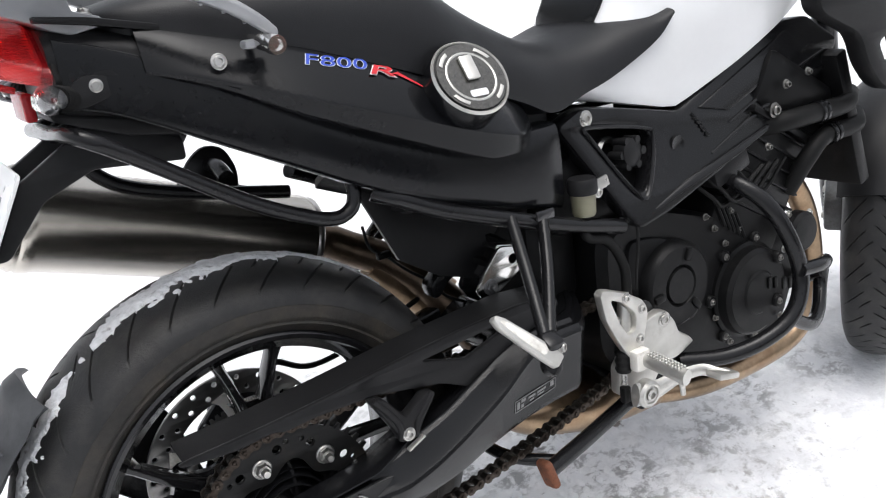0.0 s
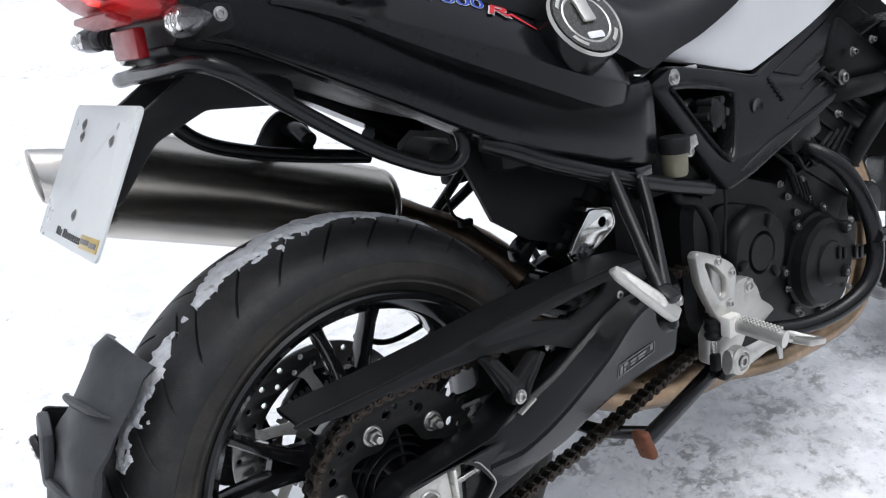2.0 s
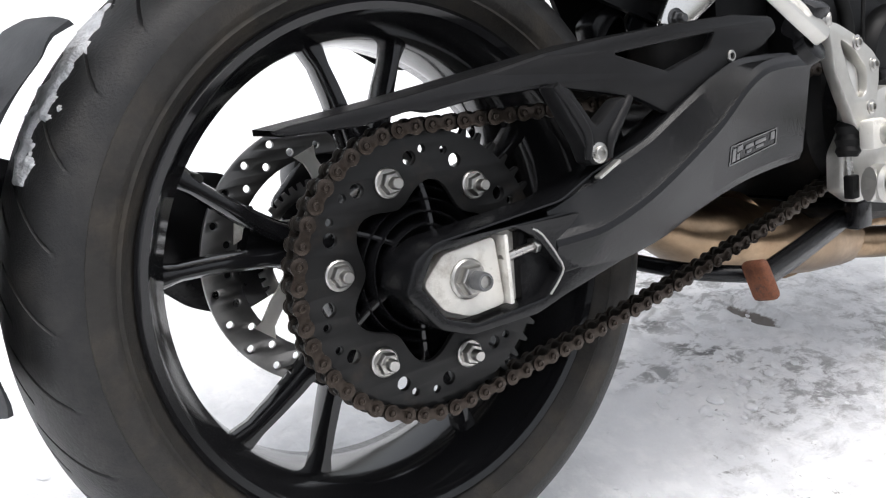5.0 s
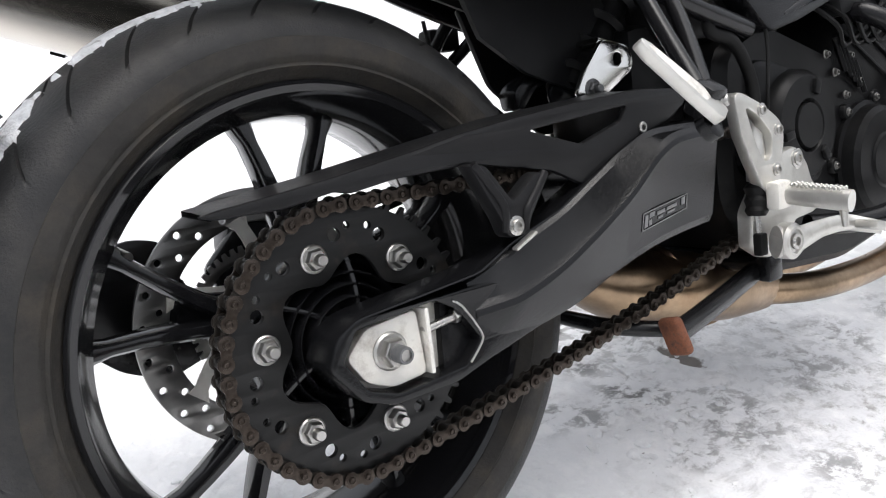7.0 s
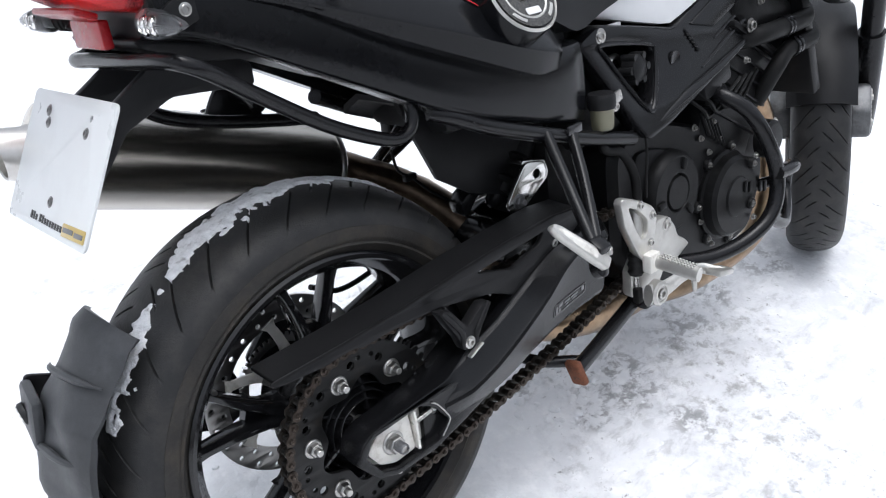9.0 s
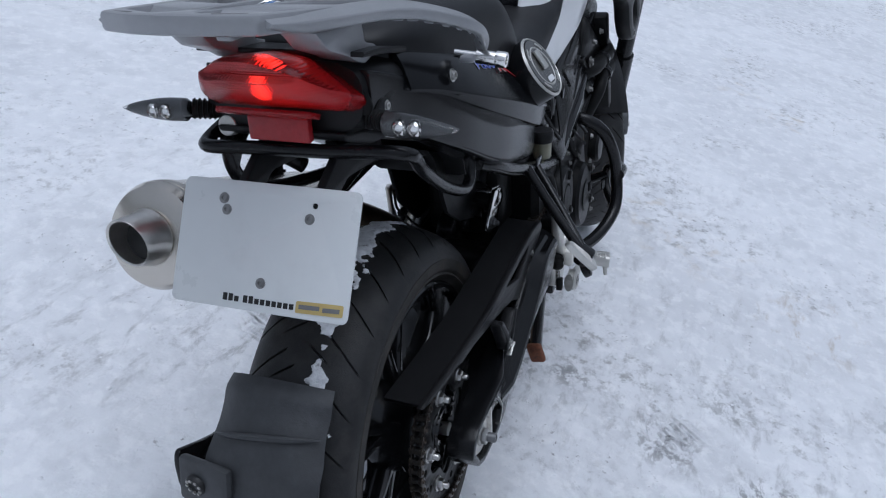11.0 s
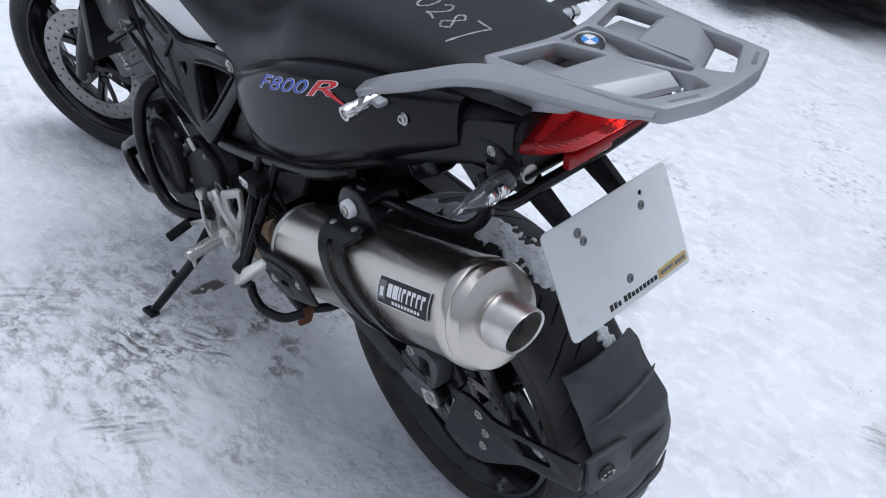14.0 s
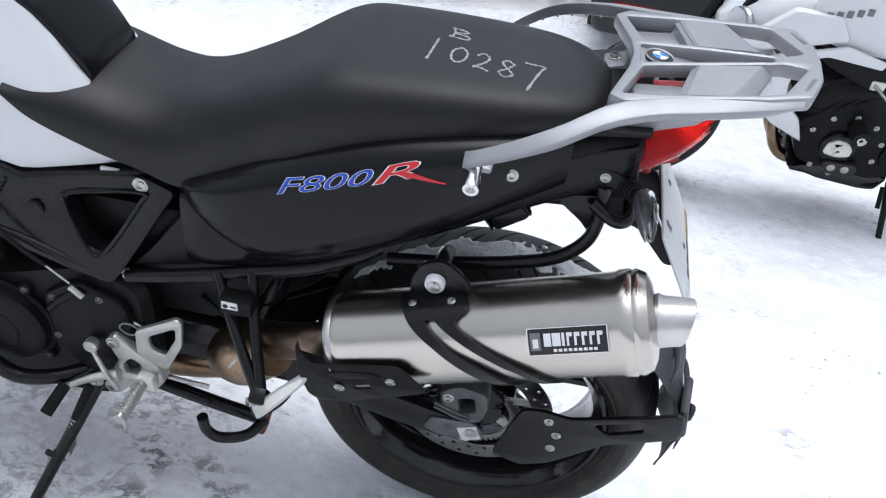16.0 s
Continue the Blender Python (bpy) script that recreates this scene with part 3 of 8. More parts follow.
def spoke_mesh(a0, a1, r0, r1, w0, w1, y0, y1, d0, d1):
    rings = []
    for k in range(7):
        t = k / 6
        flare = 1 + 0.9 * max(0, (t - 0.8) / 0.2) ** 2 + 0.35 * max(0, (0.25 - t) / 0.25)
        c = polar(r0 + (r1 - r0) * t, a0 + (a1 - a0) * t ** 0.8, y0 + (y1 - y0) * t)
        along = (polar(r1, a1, y1) - polar(r0, a0, y0)).normalized()
        side = along.cross(V((0, 1, 0))).normalized()
        w, d = (w0 + (w1 - w0) * t) * flare / 2, (d0 + (d1 - d0) * t) / 2
        rings.append([c + side * u * w + V((0, v * d, 0)) for u, v in ((-1, -0.5), (-0.55, -0.95), (0, -1), (0.55, -0.95), (1, -0.5), (1, 0.85), (0.85, 1), (-0.85, 1), (-1, 0.85))])
    return loft(rings)


# rear wheel
rear_wheel = part("rear_wheel", at(rim_mesh(0.226, 0.076), AXLE), GLOSS_BLACK, BIKE, "gloss black cast rim with paired spokes")
tyre = part("tyre", at(tread_mesh(0.306, 0.089, 0.223, 2 * math.pi / 31), AXLE), RUBBER, rear_wheel, "worn sport tyre with slanted grooves", 40)
for s in (-1, 1):
    wall = part("sidewall", at(sidewall_mesh(0.306, 0.089, 0.223, 0.071, s), AXLE), SIDEWALL, tyre, "brown dusty sidewall", 60)
for k in range(5):
    a = 160 + 72 * k
    for s in (-1, 1):
        part("spoke", at(spoke_mesh(a + 3 * s, a + 12.5 * s, 0.066, 0.203, 0.0185, 0.0115, -0.026, -0.024, 0.036, 0.026), AXLE), GLOSS_BLACK, rear_wheel)
    part("spoke_web", at(spoke_mesh(a, a, 0.06, 0.122, 0.05, 0.03, -0.012, -0.014, 0.016, 0.014), AXLE), GLOSS_BLACK, rear_wheel)
part("hub", lathe([(0.022, -0.098), (0.034, -0.098), (0.040, -0.09), (0.066, -0.082), (0.078, -0.07), (0.080, -0.02), (0.066, 0.0), (0.06, 0.045), (0.045, 0.07), (0.02, 0.075)], AXLE, (0, 1, 0)), GLOSS_BLACK, rear_wheel)
for k in range(6):
    part("hub_rib", at(spoke_mesh(10 + 60 * k, 26 + 60 * k, 0.026, 0.080, 0.0055, 0.0075, -0.108, -0.100, 0.016, 0.014), AXLE), GLOSS_BLACK, rear_wheel)
for r, y in ((0.037, -0.114), (0.048, -0.112), (0.058, -0.110), (0.068, -0.107), (0.077, -0.102)):
    part("hub_ring", lathe([(r, y), (r + 0.0012, y - 0.002), (r + 0.0026, y), (r + 0.004, -0.075), (r - 0.002, -0.075)], AXLE, (0, 1, 0), ring=True), GLOSS_BLACK, rear_wheel)
SPY = -0.114
teeth = []
for k in range(47):
    a = 2 * math.pi * (k + 0.5) / 47
    for da, r in ((-0.028, 0.1165), (-0.012, 0.1245), (0.012, 0.1245), (0.028, 0.1165)):
        teeth.append((r * math.cos(a + da), r * math.sin(a + da)))
BOLT0 = 170.0
holes = [[((0.0675 + 0.0085 * math.cos(6 * (radians(k * 5 - 30) - radians(BOLT0)))) * math.cos(radians(k * 5)), (0.0675 + 0.0085 * math.cos(6 * (radians(k * 5 - 30) - radians(BOLT0)))) * math.sin(radians(k * 5))) for k in range(72)]]
for k in range(6):
    a = radians(BOLT0 + 60 * k)
    for da, r, s in ((16.5, 0.0945, 0.0060), (43.5, 0.0945, 0.0060), (24, 0.1005, 0.0034), (36, 0.1005, 0.0034)):
        b = a + radians(da)
        holes.append(ring2d(r * math.cos(b), r * math.sin(b), s, 12))
sprocket = part("sprocket", at(plate(teeth, holes, SPY - 0.003, SPY + 0.003, 0.0008), AXLE), SPROCKET_STEEL, rear_wheel, "black drilled rear sprocket")
nut = part("nut", bolt((0, 0, 0), (0, -1, 0), 0.0086, 0.0098, "hex"), STEEL, sprocket)
nut.matrix_local = Matrix.Translation(AXLE + polar(0.083, BOLT0, SPY - 0.003))
for k in range(1, 6):
    share(nut, "nut", Matrix.Translation(AXLE + polar(0.083, BOLT0 + 60 * k, SPY - 0.003)) @ pose(0, 0, 0, 0, 11 * k, 0), sprocket)
dholes = [ring2d(0, 0, 0.098, 64)]
for k in range(24):
    a = 2 * math.pi * k / 24
    for da, r in ((0, 0.108), (0.13, 0.1235)):
        dholes.append(ring2d(r * math.cos(a + da), r * math.sin(a + da), 0.0038, 10))
disc = part("brake_disc", at(plate(ring2d(0, 0, 0.1325, 96), dholes, 0.066, 0.071, 0.0006), AXLE), DISC_STEEL, rear_wheel, "drilled steel brake disc")
for k in range(6):
    part("disc_arm", at(spoke_mesh(60 * k + 20, 60 * k + 38, 0.045, 0.104, 0.016, 0.013, 0.066, 0.066, 0.006, 0.005), AXLE), ALU_DIRTY, disc)
teeth = []
for k in range(48):
    a = 2 * math.pi * k / 48
    teeth += [(r * math.cos(a + d), r * math.sin(a + d)) for d, r in ((-0.05, 0.069), (-0.03, 0.075), (0.03, 0.075), (0.05, 0.069))]
part("sensor_ring", at(plate(teeth, [ring2d(0, 0, 0.060, 40)], 0.076, 0.079, 0.0005), AXLE), DISC_STEEL, rear_wheel)
part("valve", sweep([AXLE + polar(0.197, 147, -0.004), AXLE + polar(0.188, 147, -0.016), AXLE + polar(0.181, 147, -0.036)], [0.008, 0.0065, 0.0048], 10), STEEL, rear_wheel, "steel tyre valve")

# drive chain: pins every 15.9 mm round both sprockets
FRONT_SP, FR = V((0.615, 0, 0.375)), 0.058
BR = 0.1189
d = FRONT_SP - AXLE
base, L = math.atan2(d.z, d.x), d.length
beta = math.acos((BR - FR) / L)
lines = []
up_b, up_f = AXLE + polar(BR, math.degrees(base + beta), SPY), FRONT_SP + polar(FR, math.degrees(base + beta), SPY)
lo_b, lo_f = AXLE + polar(BR, math.degrees(base - beta), SPY), FRONT_SP + polar(FR, math.degrees(base - beta), SPY)
path = []
for k in range(201):
    path.append(up_f.lerp(up_b, k / 200) + V((0, 0, -0.004 * math.sin(math.pi * k / 200))))
for k in range(1, 200):
    a = base + beta + (2 * math.pi - 2 * beta) * k / 200
    path.append(AXLE + V((BR * math.cos(a), SPY, BR * math.sin(a))))
for k in range(201):
    path.append(lo_b.lerp(lo_f, k / 200) + V((0, 0, -0.012 * math.sin(math.pi * k / 200))))
for k in range(1, 200):
    a = base - beta + 2 * beta * k / 200
    path.append(FRONT_SP + V((FR * math.cos(a), SPY, FR * math.sin(a))))
path = np.array([tuple(p) for p in path] + [tuple(path[0])])
run = np.concatenate([[0], np.cumsum(np.linalg.norm(np.diff(path, axis=0), axis=1))])
count = 2 * round(run[-1] / 0.015875 / 2)
pins = [V([float(np.interp(run[-1] * k / count, run, path[:, j])) for j in range(3)]) for k in range(count)]


def link_mesh(h, y_out, thick, pin):
    out = []
    for k in range(36):
        a = 2 * math.pi * k / 36
        x = math.cos(a) * (0.0079 + h)
        z = max(0.66 * h if abs(x) < 0.0079 else 0.0, math.sqrt(max(0.0, h * h - (abs(x) - 0.0079) ** 2)))
        out.append((x, math.copysign(z, math.sin(a))))
    bm = bmesh.new()
    for s in (-1, 1):
        add(bm, plate(out, (), s * y_out - thick / 2, s * y_out + thick / 2, 0.0004))
        if pin:
            for x in (-0.0079, 0.0079):
                add(bm, lathe([(0.0046, 0), (0.0044, 0.0009), (0.0033, 0.0010), (0.0030, 0.0026), (0.0021, 0.0030), (0.0016, 0.0022), (0.0002, 0.0020)], (x, s * (y_out + 0.0005), 0), (0, s, 0), 10))
    if not pin:
        for x in (-0.0079, 0.0079):
            add(bm, lathe([(0.0051, -y_out), (0.0051, y_out)], (x, 0, 0), (0, 1, 0), 12))
    return bm


chain = part("chain", sweep([up_f.lerp(up_b, 0.4), up_f.lerp(up_b, 0.5)], 0.002, 6), CHAIN_STEEL, BIKE, "dirty drive chain with surface rust")
outer_link = part("chain_link", link_mesh(0.0071, 0.0088, 0.002, True), CHAIN_STEEL, chain)
inner_link = part("chain_link", link_mesh(0.0069, 0.0064, 0.002, False), CHAIN_DARK, chain)
for k in range(count):
    a, b = pins[k], pins[(k + 1) % count]
    m = Matrix.Translation((a + b) / 2) @ pose(0, 0, 0, 0, -math.degrees(math.atan2(b.z - a.z, b.x - a.x)), 0)
    src = outer_link if k % 2 else inner_link
    if k < 2:
        src.matrix_local = m
    else:
        share(src, "chain_link", m, chain)
part("front_sprocket", lathe([(0.02, SPY - 0.005), (0.054, SPY - 0.005), (0.054, SPY + 0.005), (0.02, SPY + 0.005)], FRONT_SP, (0, 1, 0)), SPROCKET_STEEL, BIKE)

# swingarm, right arm
ARM = [(-0.060, 0.316), (-0.048, 0.340), (-0.030, 0.350), (0.060, 0.358), (0.092, 0.361), (0.150, 0.378), (0.208, 0.396), (0.257, 0.420), (0.317, 0.447), (0.360, 0.455),
       (0.473, 0.452), (0.560, 0.445), (0.600, 0.41), (0.590, 0.35), (0.50, 0.352), (0.452, 0.346), (0.347, 0.338), (0.269, 0.320), (0.204, 0.300), (0.099, 0.284), (0.060, 0.273), (-0.005, 0.272), (-0.034, 0.283)]
WIN = [(-0.046, 0.319), (-0.032, 0.341), (0.045, 0.347), (0.066, 0.335), (0.088, 0.304), (0.070, 0.285), (0.0, 0.280), (-0.027, 0.290)]
def taper_in(bm):
    """The arm runs inwards to its pivot."""
    for v in bm.verts:
        v.co.y += max(0.0, v.co.x - 0.425) ** 1.3 * 2.6
    return bm


arm_plate = plate(fillet(ARM, 0.006), [fillet(WIN, 0.003)], -0.166, -0.136, 0.002)
for v in arm_plate.verts:
    if v.co.y < -0.15:
        v.co.y -= 0.013 * min(1.0, max(0.0, (0.125 - v.co.x) / 0.02))
swingarm = part("swingarm", taper_in(arm_plate), ARM_BLACK, BIKE, "black textured swingarm", 30)
arm_top = smooth_line([0.09, 0.15, 0.208, 0.257, 0.317, 0.36, 0.473, 0.57], [0.358, 0.377, 0.396, 0.420, 0.447, 0.456, 0.453, 0.445])
arm_ridge = smooth_line([0.09, 0.139, 0.199, 0.281, 0.336, 0.38, 0.473, 0.57], [0.324, 0.330, 0.350, 0.392, 0.430, 0.441, 0.438, 0.430])
arm_low = smooth_line([0.09, 0.204, 0.269, 0.347, 0.452, 0.57], [0.283, 0.299, 0.319, 0.337, 0.346, 0.352])
rings = []
for i in range(61):
    x = 0.086 + 0.484 * i / 60
    zt, zr, zb = arm_top(x), arm_ridge(x), arm_low(x)
    out = -0.1885 + 0.0085 * max(0.0, (0.128 - x) / 0.042)
    rings.append([(x, y, z) for y, z in ((-0.150, zt + 0.001), (-0.165, zt - 0.001), (-0.170, zt - 0.006), (out + 0.006, zr + 0.010), (out + 0.0015, zr + 0.0045), (out, zr - 0.001), (out + 0.0015, zr - 0.006), (-0.1745, zb + 0.010), (-0.170, zb + 0.002), (-0.160, zb - 0.001), (-0.148, zb - 0.001))])
part("arm_rib", taper_in(loft(rings)), ARM_BLACK, swingarm, "", 16)
part("arm_end", plate(fillet(WIN, 0.005), (), -0.158, -0.150, 0.001), ALU_DIRTY, swingarm, "stained aluminium inside of the arm's end")
part("axle_block", plate(fillet([(-0.040, 0.318), (-0.02, 0.338), (0.030, 0.343), (0.034, 0.287), (0.0, 0.284), (-0.024, 0.294)], 0.006), [ring2d(0, 0.315, 0.009)], -0.171, -0.156, 0.0015), ALU_DIRTY, swingarm, "stained aluminium chain adjuster block")
part("axle_nut", bolt((0, -0.170, 0.315), (0, -1, 0), 0.0112, 0.013, "hex"), STEEL, swingarm)
part("axle", lathe([(0.0074, -0.13), (0.0074, -0.194), (0.0066, -0.196), (0.0050, -0.196), (0.0046, -0.186), (0.0002, -0.186)], AXLE, (0, 1, 0), 20), CAST_GREY, swingarm)
part("axle", lathe([(0.0105, -0.12), (0.0105, 0.124), (0.0002, 0.124)], AXLE, (0, 1, 0), 20), STEEL, swingarm)
part("adjuster_fin", box(0.036, -0.168, 0.315, 0.004, 0.02, 0.056, 0.001), ALU_DIRTY, swingarm)
part("adjuster_bolt", sweep([(0.034, -0.171, 0.323), (0.072, -0.171, 0.328)], 0.0038, 10), STEEL, swingarm)
part("adjuster_bolt", bolt((0.066, -0.171, 0.3275), (1, 0, 0.13), 0.006, 0.006, "hex", False), STEEL, swingarm)
part("end_block", plate(fillet([(0.058, 0.346), (0.070, 0.340), (0.094, 0.304), (0.074, 0.280), (0.054, 0.280)], 0.002), (), -0.166, -0.150, 0.001), FRAME_BLACK, swingarm)
# a thin steel line draws the highlight along the window's front edge
part("edge_glint", sweep([(0.062, -0.1790, 0.343), (0.072, -0.1790, 0.336), (0.0885, -0.1790, 0.310), (0.088, -0.1790, 0.300), (0.074, -0.1790, 0.286)], 0.0010, 8, 2), STEEL, swingarm, "thin bright line for the highlight on the arm's edge")
# left arm
ARM_L = [(-0.012, 0.286), (-0.02, 0.308), (-0.008, 0.328), (0.03, 0.334), (0.125, 0.356), (0.20, 0.38), (0.32, 0.415), (0.45, 0.44), (0.56, 0.44), (0.59, 0.40), (0.56, 0.35), (0.42, 0.345), (0.288, 0.335), (0.16, 0.30), (0.081, 0.282), (0.03, 0.278)]
part("left_arm", plate(fillet(ARM_L, 0.01), (), 0.086, 0.116, 0.007), FRAME_BLACK, swingarm)
part("left_axle_block", plate(fillet([(-0.016, 0.292), (-0.02, 0.32), (0.0, 0.337), (0.07, 0.332), (0.082, 0.30), (0.05, 0.288)], 0.006), (), 0.114, 0.120, 0.002), CAST_GREY, swingarm, "dull grey axle block")
part("left_axle_nut", bolt((0.003, 0.120, 0.310), (0, 1, 0), 0.0105, 0.004, "socket", True), ALU_DIRTY, swingarm, "stained axle bolt head")
part("axle_washer", box(0.003, 0.119, 0.310, 0.034, 0.006, 0.032, 0.002, m=Matrix.Translation((0.003, 0.119, 0.310)) @ pose(0, 0, 0, 0, 22, 0)), ALU_DIRTY, swingarm, "square stained axle plate")
part("cross_tube", sweep([(0.40, -0.14, 0.40), (0.40, 0.10, 0.40)], 0.035, 16), FRAME_BLACK, swingarm)
part("pivot", sweep([(0.575, -0.15, 0.40), (0.575, 0.15, 0.40)], 0.028, 16), FRAME_BLACK, swingarm)
# warning sticker on the arm: a frame and unreadable bars
def on_arm(bm):
    """Lays a thin print on the arm's lower facet."""
    for v in bm.verts:
        zr, zb = arm_ridge(v.co.x) - 0.006, arm_low(v.co.x) + 0.010
        v.co.y += -0.1870 + 0.0125 * (zr - v.co.z) / (zr - zb)
    return bm


def sticker_at(u, v):
    return (0.305 + 0.073 * u, 0.356 + 0.012 * u + (0.019 - 0.003 * u) * v)


sticker = part("warning_sticker", on_arm(plate([sticker_at(u, v) for u, v in ((0, 0), (1, 0), (1, 1), (0, 1))], [[sticker_at(u, v) for u, v in ((0.015, 0.06), (0.985, 0.06), (0.985, 0.94), (0.015, 0.94))]], -0.0008, -0.0002, 0.0001)), INK_GREY, swingarm, "small printed warning sticker with unreadable marks")
for u0, u1, v0, v1 in ((0.05, 0.12, 0.15, 0.80), (0.15, 0.21, 0.15, 0.45), (0.15, 0.26, 0.58, 0.84), (0.33, 0.50, 0.52, 0.72), (0.36, 0.46, 0.26, 0.40), (0.54, 0.76, 0.52, 0.72), (0.56, 0.72, 0.28, 0.42), (0.87, 0.95, 0.40, 0.86)):
    part("print_bar", on_arm(plate([sticker_at(u, v) for u, v in ((u0, v0), (u1, v0), (u1, v1), (u0, v1))], (), -0.0009, -0.0002, 0.0001)), INK_GREY, sticker)

# chain guard
GUARD = [(-0.125, 0.444), (-0.11, 0.4475), (-0.082, 0.4505), (-0.019, 0.458), (0.061, 0.470), (0.108, 0.479), (0.174, 0.486), (0.246, 0.492), (0.343, 0.497), (0.405, 0.492), (0.412, 0.478), (0.385, 0.462), (0.345, 0.452), (0.30, 0.432), (0.250, 0.412), (0.208, 0.432), (0.113, 0.451), (0.04, 0.449), (-0.002, 0.443), (-0.014, 0.447), (-0.056, 0.440), (-0.112, 0.440)]


def lean_in(bm):
    """The guard's tail runs inwards, towards the chain."""
    for v in bm.verts:
        v.co.y += max(0.0, 0.11 - v.co.x) * 0.125
    return bm


guard = part("chain_guard", lean_in(plate(fillet(GUARD, 0.006), [fillet([(0.185, 0.472), (0.318, 0.482), (0.308, 0.468), (0.250, 0.452)], 0.004)], -0.162, -0.152, 0.003)), BLACK_PLASTIC, BIKE, "matt black plastic chain guard")
GX, GZ = (-0.115, -0.019, 0.061, 0.174, 0.343, 0.400), (0.4440, 0.456, 0.468, 0.484, 0.495, 0.490)
part("guard_top", lean_in(loft([[(x, -0.158, z) for x, z in zip(GX, GZ)], [(x, -0.10, z + 0.003) for x, z in zip(GX, GZ)], [(x, -0.10, z - 0.002) for x, z in zip(GX, GZ)], [(x, -0.158, z - 0.004) for x, z in zip(GX, GZ)]], wrap=False, close=True)), BLACK_PLASTIC, guard)
part("guard_leg", plate(fillet([(0.098, 0.453), (0.118, 0.450), (0.145, 0.414), (0.176, 0.436), (0.192, 0.432), (0.166, 0.398), (0.158, 0.382), (0.134, 0.382), (0.128, 0.400)], 0.006), (), -0.176, -0.156, 0.004), BLACK_PLASTIC, guard)
part("leg_ridge", sweep([(0.104, -0.174, 0.452), (0.122, -0.175, 0.428), (0.133, -0.1755, 0.408), (0.132, -0.175, 0.388)], [0.004, 0.0045, 0.0045, 0.003], 10), BLACK_PLASTIC, guard)
part("leg_ridge", sweep([(0.186, -0.174, 0.434), (0.170, -0.175, 0.416), (0.158, -0.1755, 0.402), (0.156, -0.175, 0.386)], [0.004, 0.0045, 0.0045, 0.003], 10), BLACK_PLASTIC, guard)
part("guard_bolt", bolt((0.144, -0.176, 0.392), (0, -1, 0), 0.0062, 0.004), STEEL, guard)
part("guard_bolt", bolt((0.338, -0.160, 0.458), (0, -1, 0), 0.0058, 0.004), STEEL, guard)
part("guard_clip", box(0, 0, 0, 0.028, 0.008, 0.003, 0.001, m=Matrix.Translation((0.152, -0.176, 0.377)) @ pose(0, 0, 0, 0, -24, 0)), ALU, guard)
part("guard_clip", box(0, 0, 0, 0.028, 0.008, 0.003, 0.001, m=Matrix.Translation((0.34, -0.162, 0.444)) @ pose(0, 0, 0, 0, -24, 0)), ALU, guard)

# suspension link and rear guard over it
LINK = [(0.330, 0.500), (0.338, 0.488), (0.352, 0.484), (0.366, 0.488), (0.426, 0.521), (0.420, 0.546), (0.376, 0.556), (0.344, 0.522)]
link = part("suspension_link", plate(fillet(LINK, 0.010), [ring2d(0.398, 0.532, 0.007)], -0.084, -0.077, 0.002), CHROME, BIKE, "bright steel suspension link with a dark bush")
part("link_plate", plate(fillet(LINK, 0.010), [ring2d(0.398, 0.532, 0.007)], -0.040, -0.033, 0.002), SATIN_BLACK, link)
part("link_bridge", plate(fillet([(0.372, 0.551), (0.377, 0.558), (0.424, 0.547), (0.427, 0.536), (0.420, 0.538)], 0.003), (), -0.078, -0.036, 0.002), CHROME, link)
part("link_drum", lathe([(0.019, -0.036), (0.0205, -0.030), (0.0205, 0.004), (0.019, 0.007), (0.010, 0.007)], (0.392, -0.066, 0.528), (0, -1, 0), 28), SOFT_RUBBER, link)
part("link_bolt", bolt((0.354, -0.084, 0.502), (0, -1, 0), 0.008, 0.007, "hex"), CAST_GREY, link)
part("link_arm", plate(fillet([(0.288, 0.508), (0.30, 0.520), (0.36, 0.545), (0.40, 0.56), (0.41, 0.545), (0.32, 0.508), (0.303, 0.489), (0.292, 0.489)], 0.006), (), -0.03, 0.0, 0.004), FRAME_BLACK, link)
part("shock_body", sweep([(0.37, -0.03, 0.50), (0.47, -0.02, 0.62), (0.55, -0.01, 0.70)], 0.028, 16), ENGINE_BLACK, BIKE)
for k in range(7):
    a = k / 6
    part("shock_coil", lathe([(0.034, -0.006), (0.040, 0), (0.034, 0.006), (0.030, 0)], (0.38 + 0.15 * a, -0.028 + 0.016 * a, 0.515 + 0.165 * a), (0.65, 0.1, 0.76), 20, True), ENGINE_BLACK, BIKE)

# inner mudguard under the tail
mud = loft([[(x, y, z) for y, z in ((-0.046, zl), (-0.046, zt - 0.016), (-0.036, zt), (0.05, zt), (0.085, zt - 0.02), (0.088, zt - 0.032), (0.082, zt - 0.032), (0.078, zt - 0.026), (0.045, zt - 0.008), (-0.031, zt - 0.008), (-0.039, zt - 0.022), (-0.039, zl))]
            for x, zt, zl in ((0.190, 0.695, 0.670), (0.236, 0.675, 0.568), (0.295, 0.655, 0.528), (0.38, 0.625, 0.498), (0.46, 0.60, 0.485))])
part("inner_mudguard", mud, BLACK_PLASTIC, BIKE, "black plastic inner mudguard")

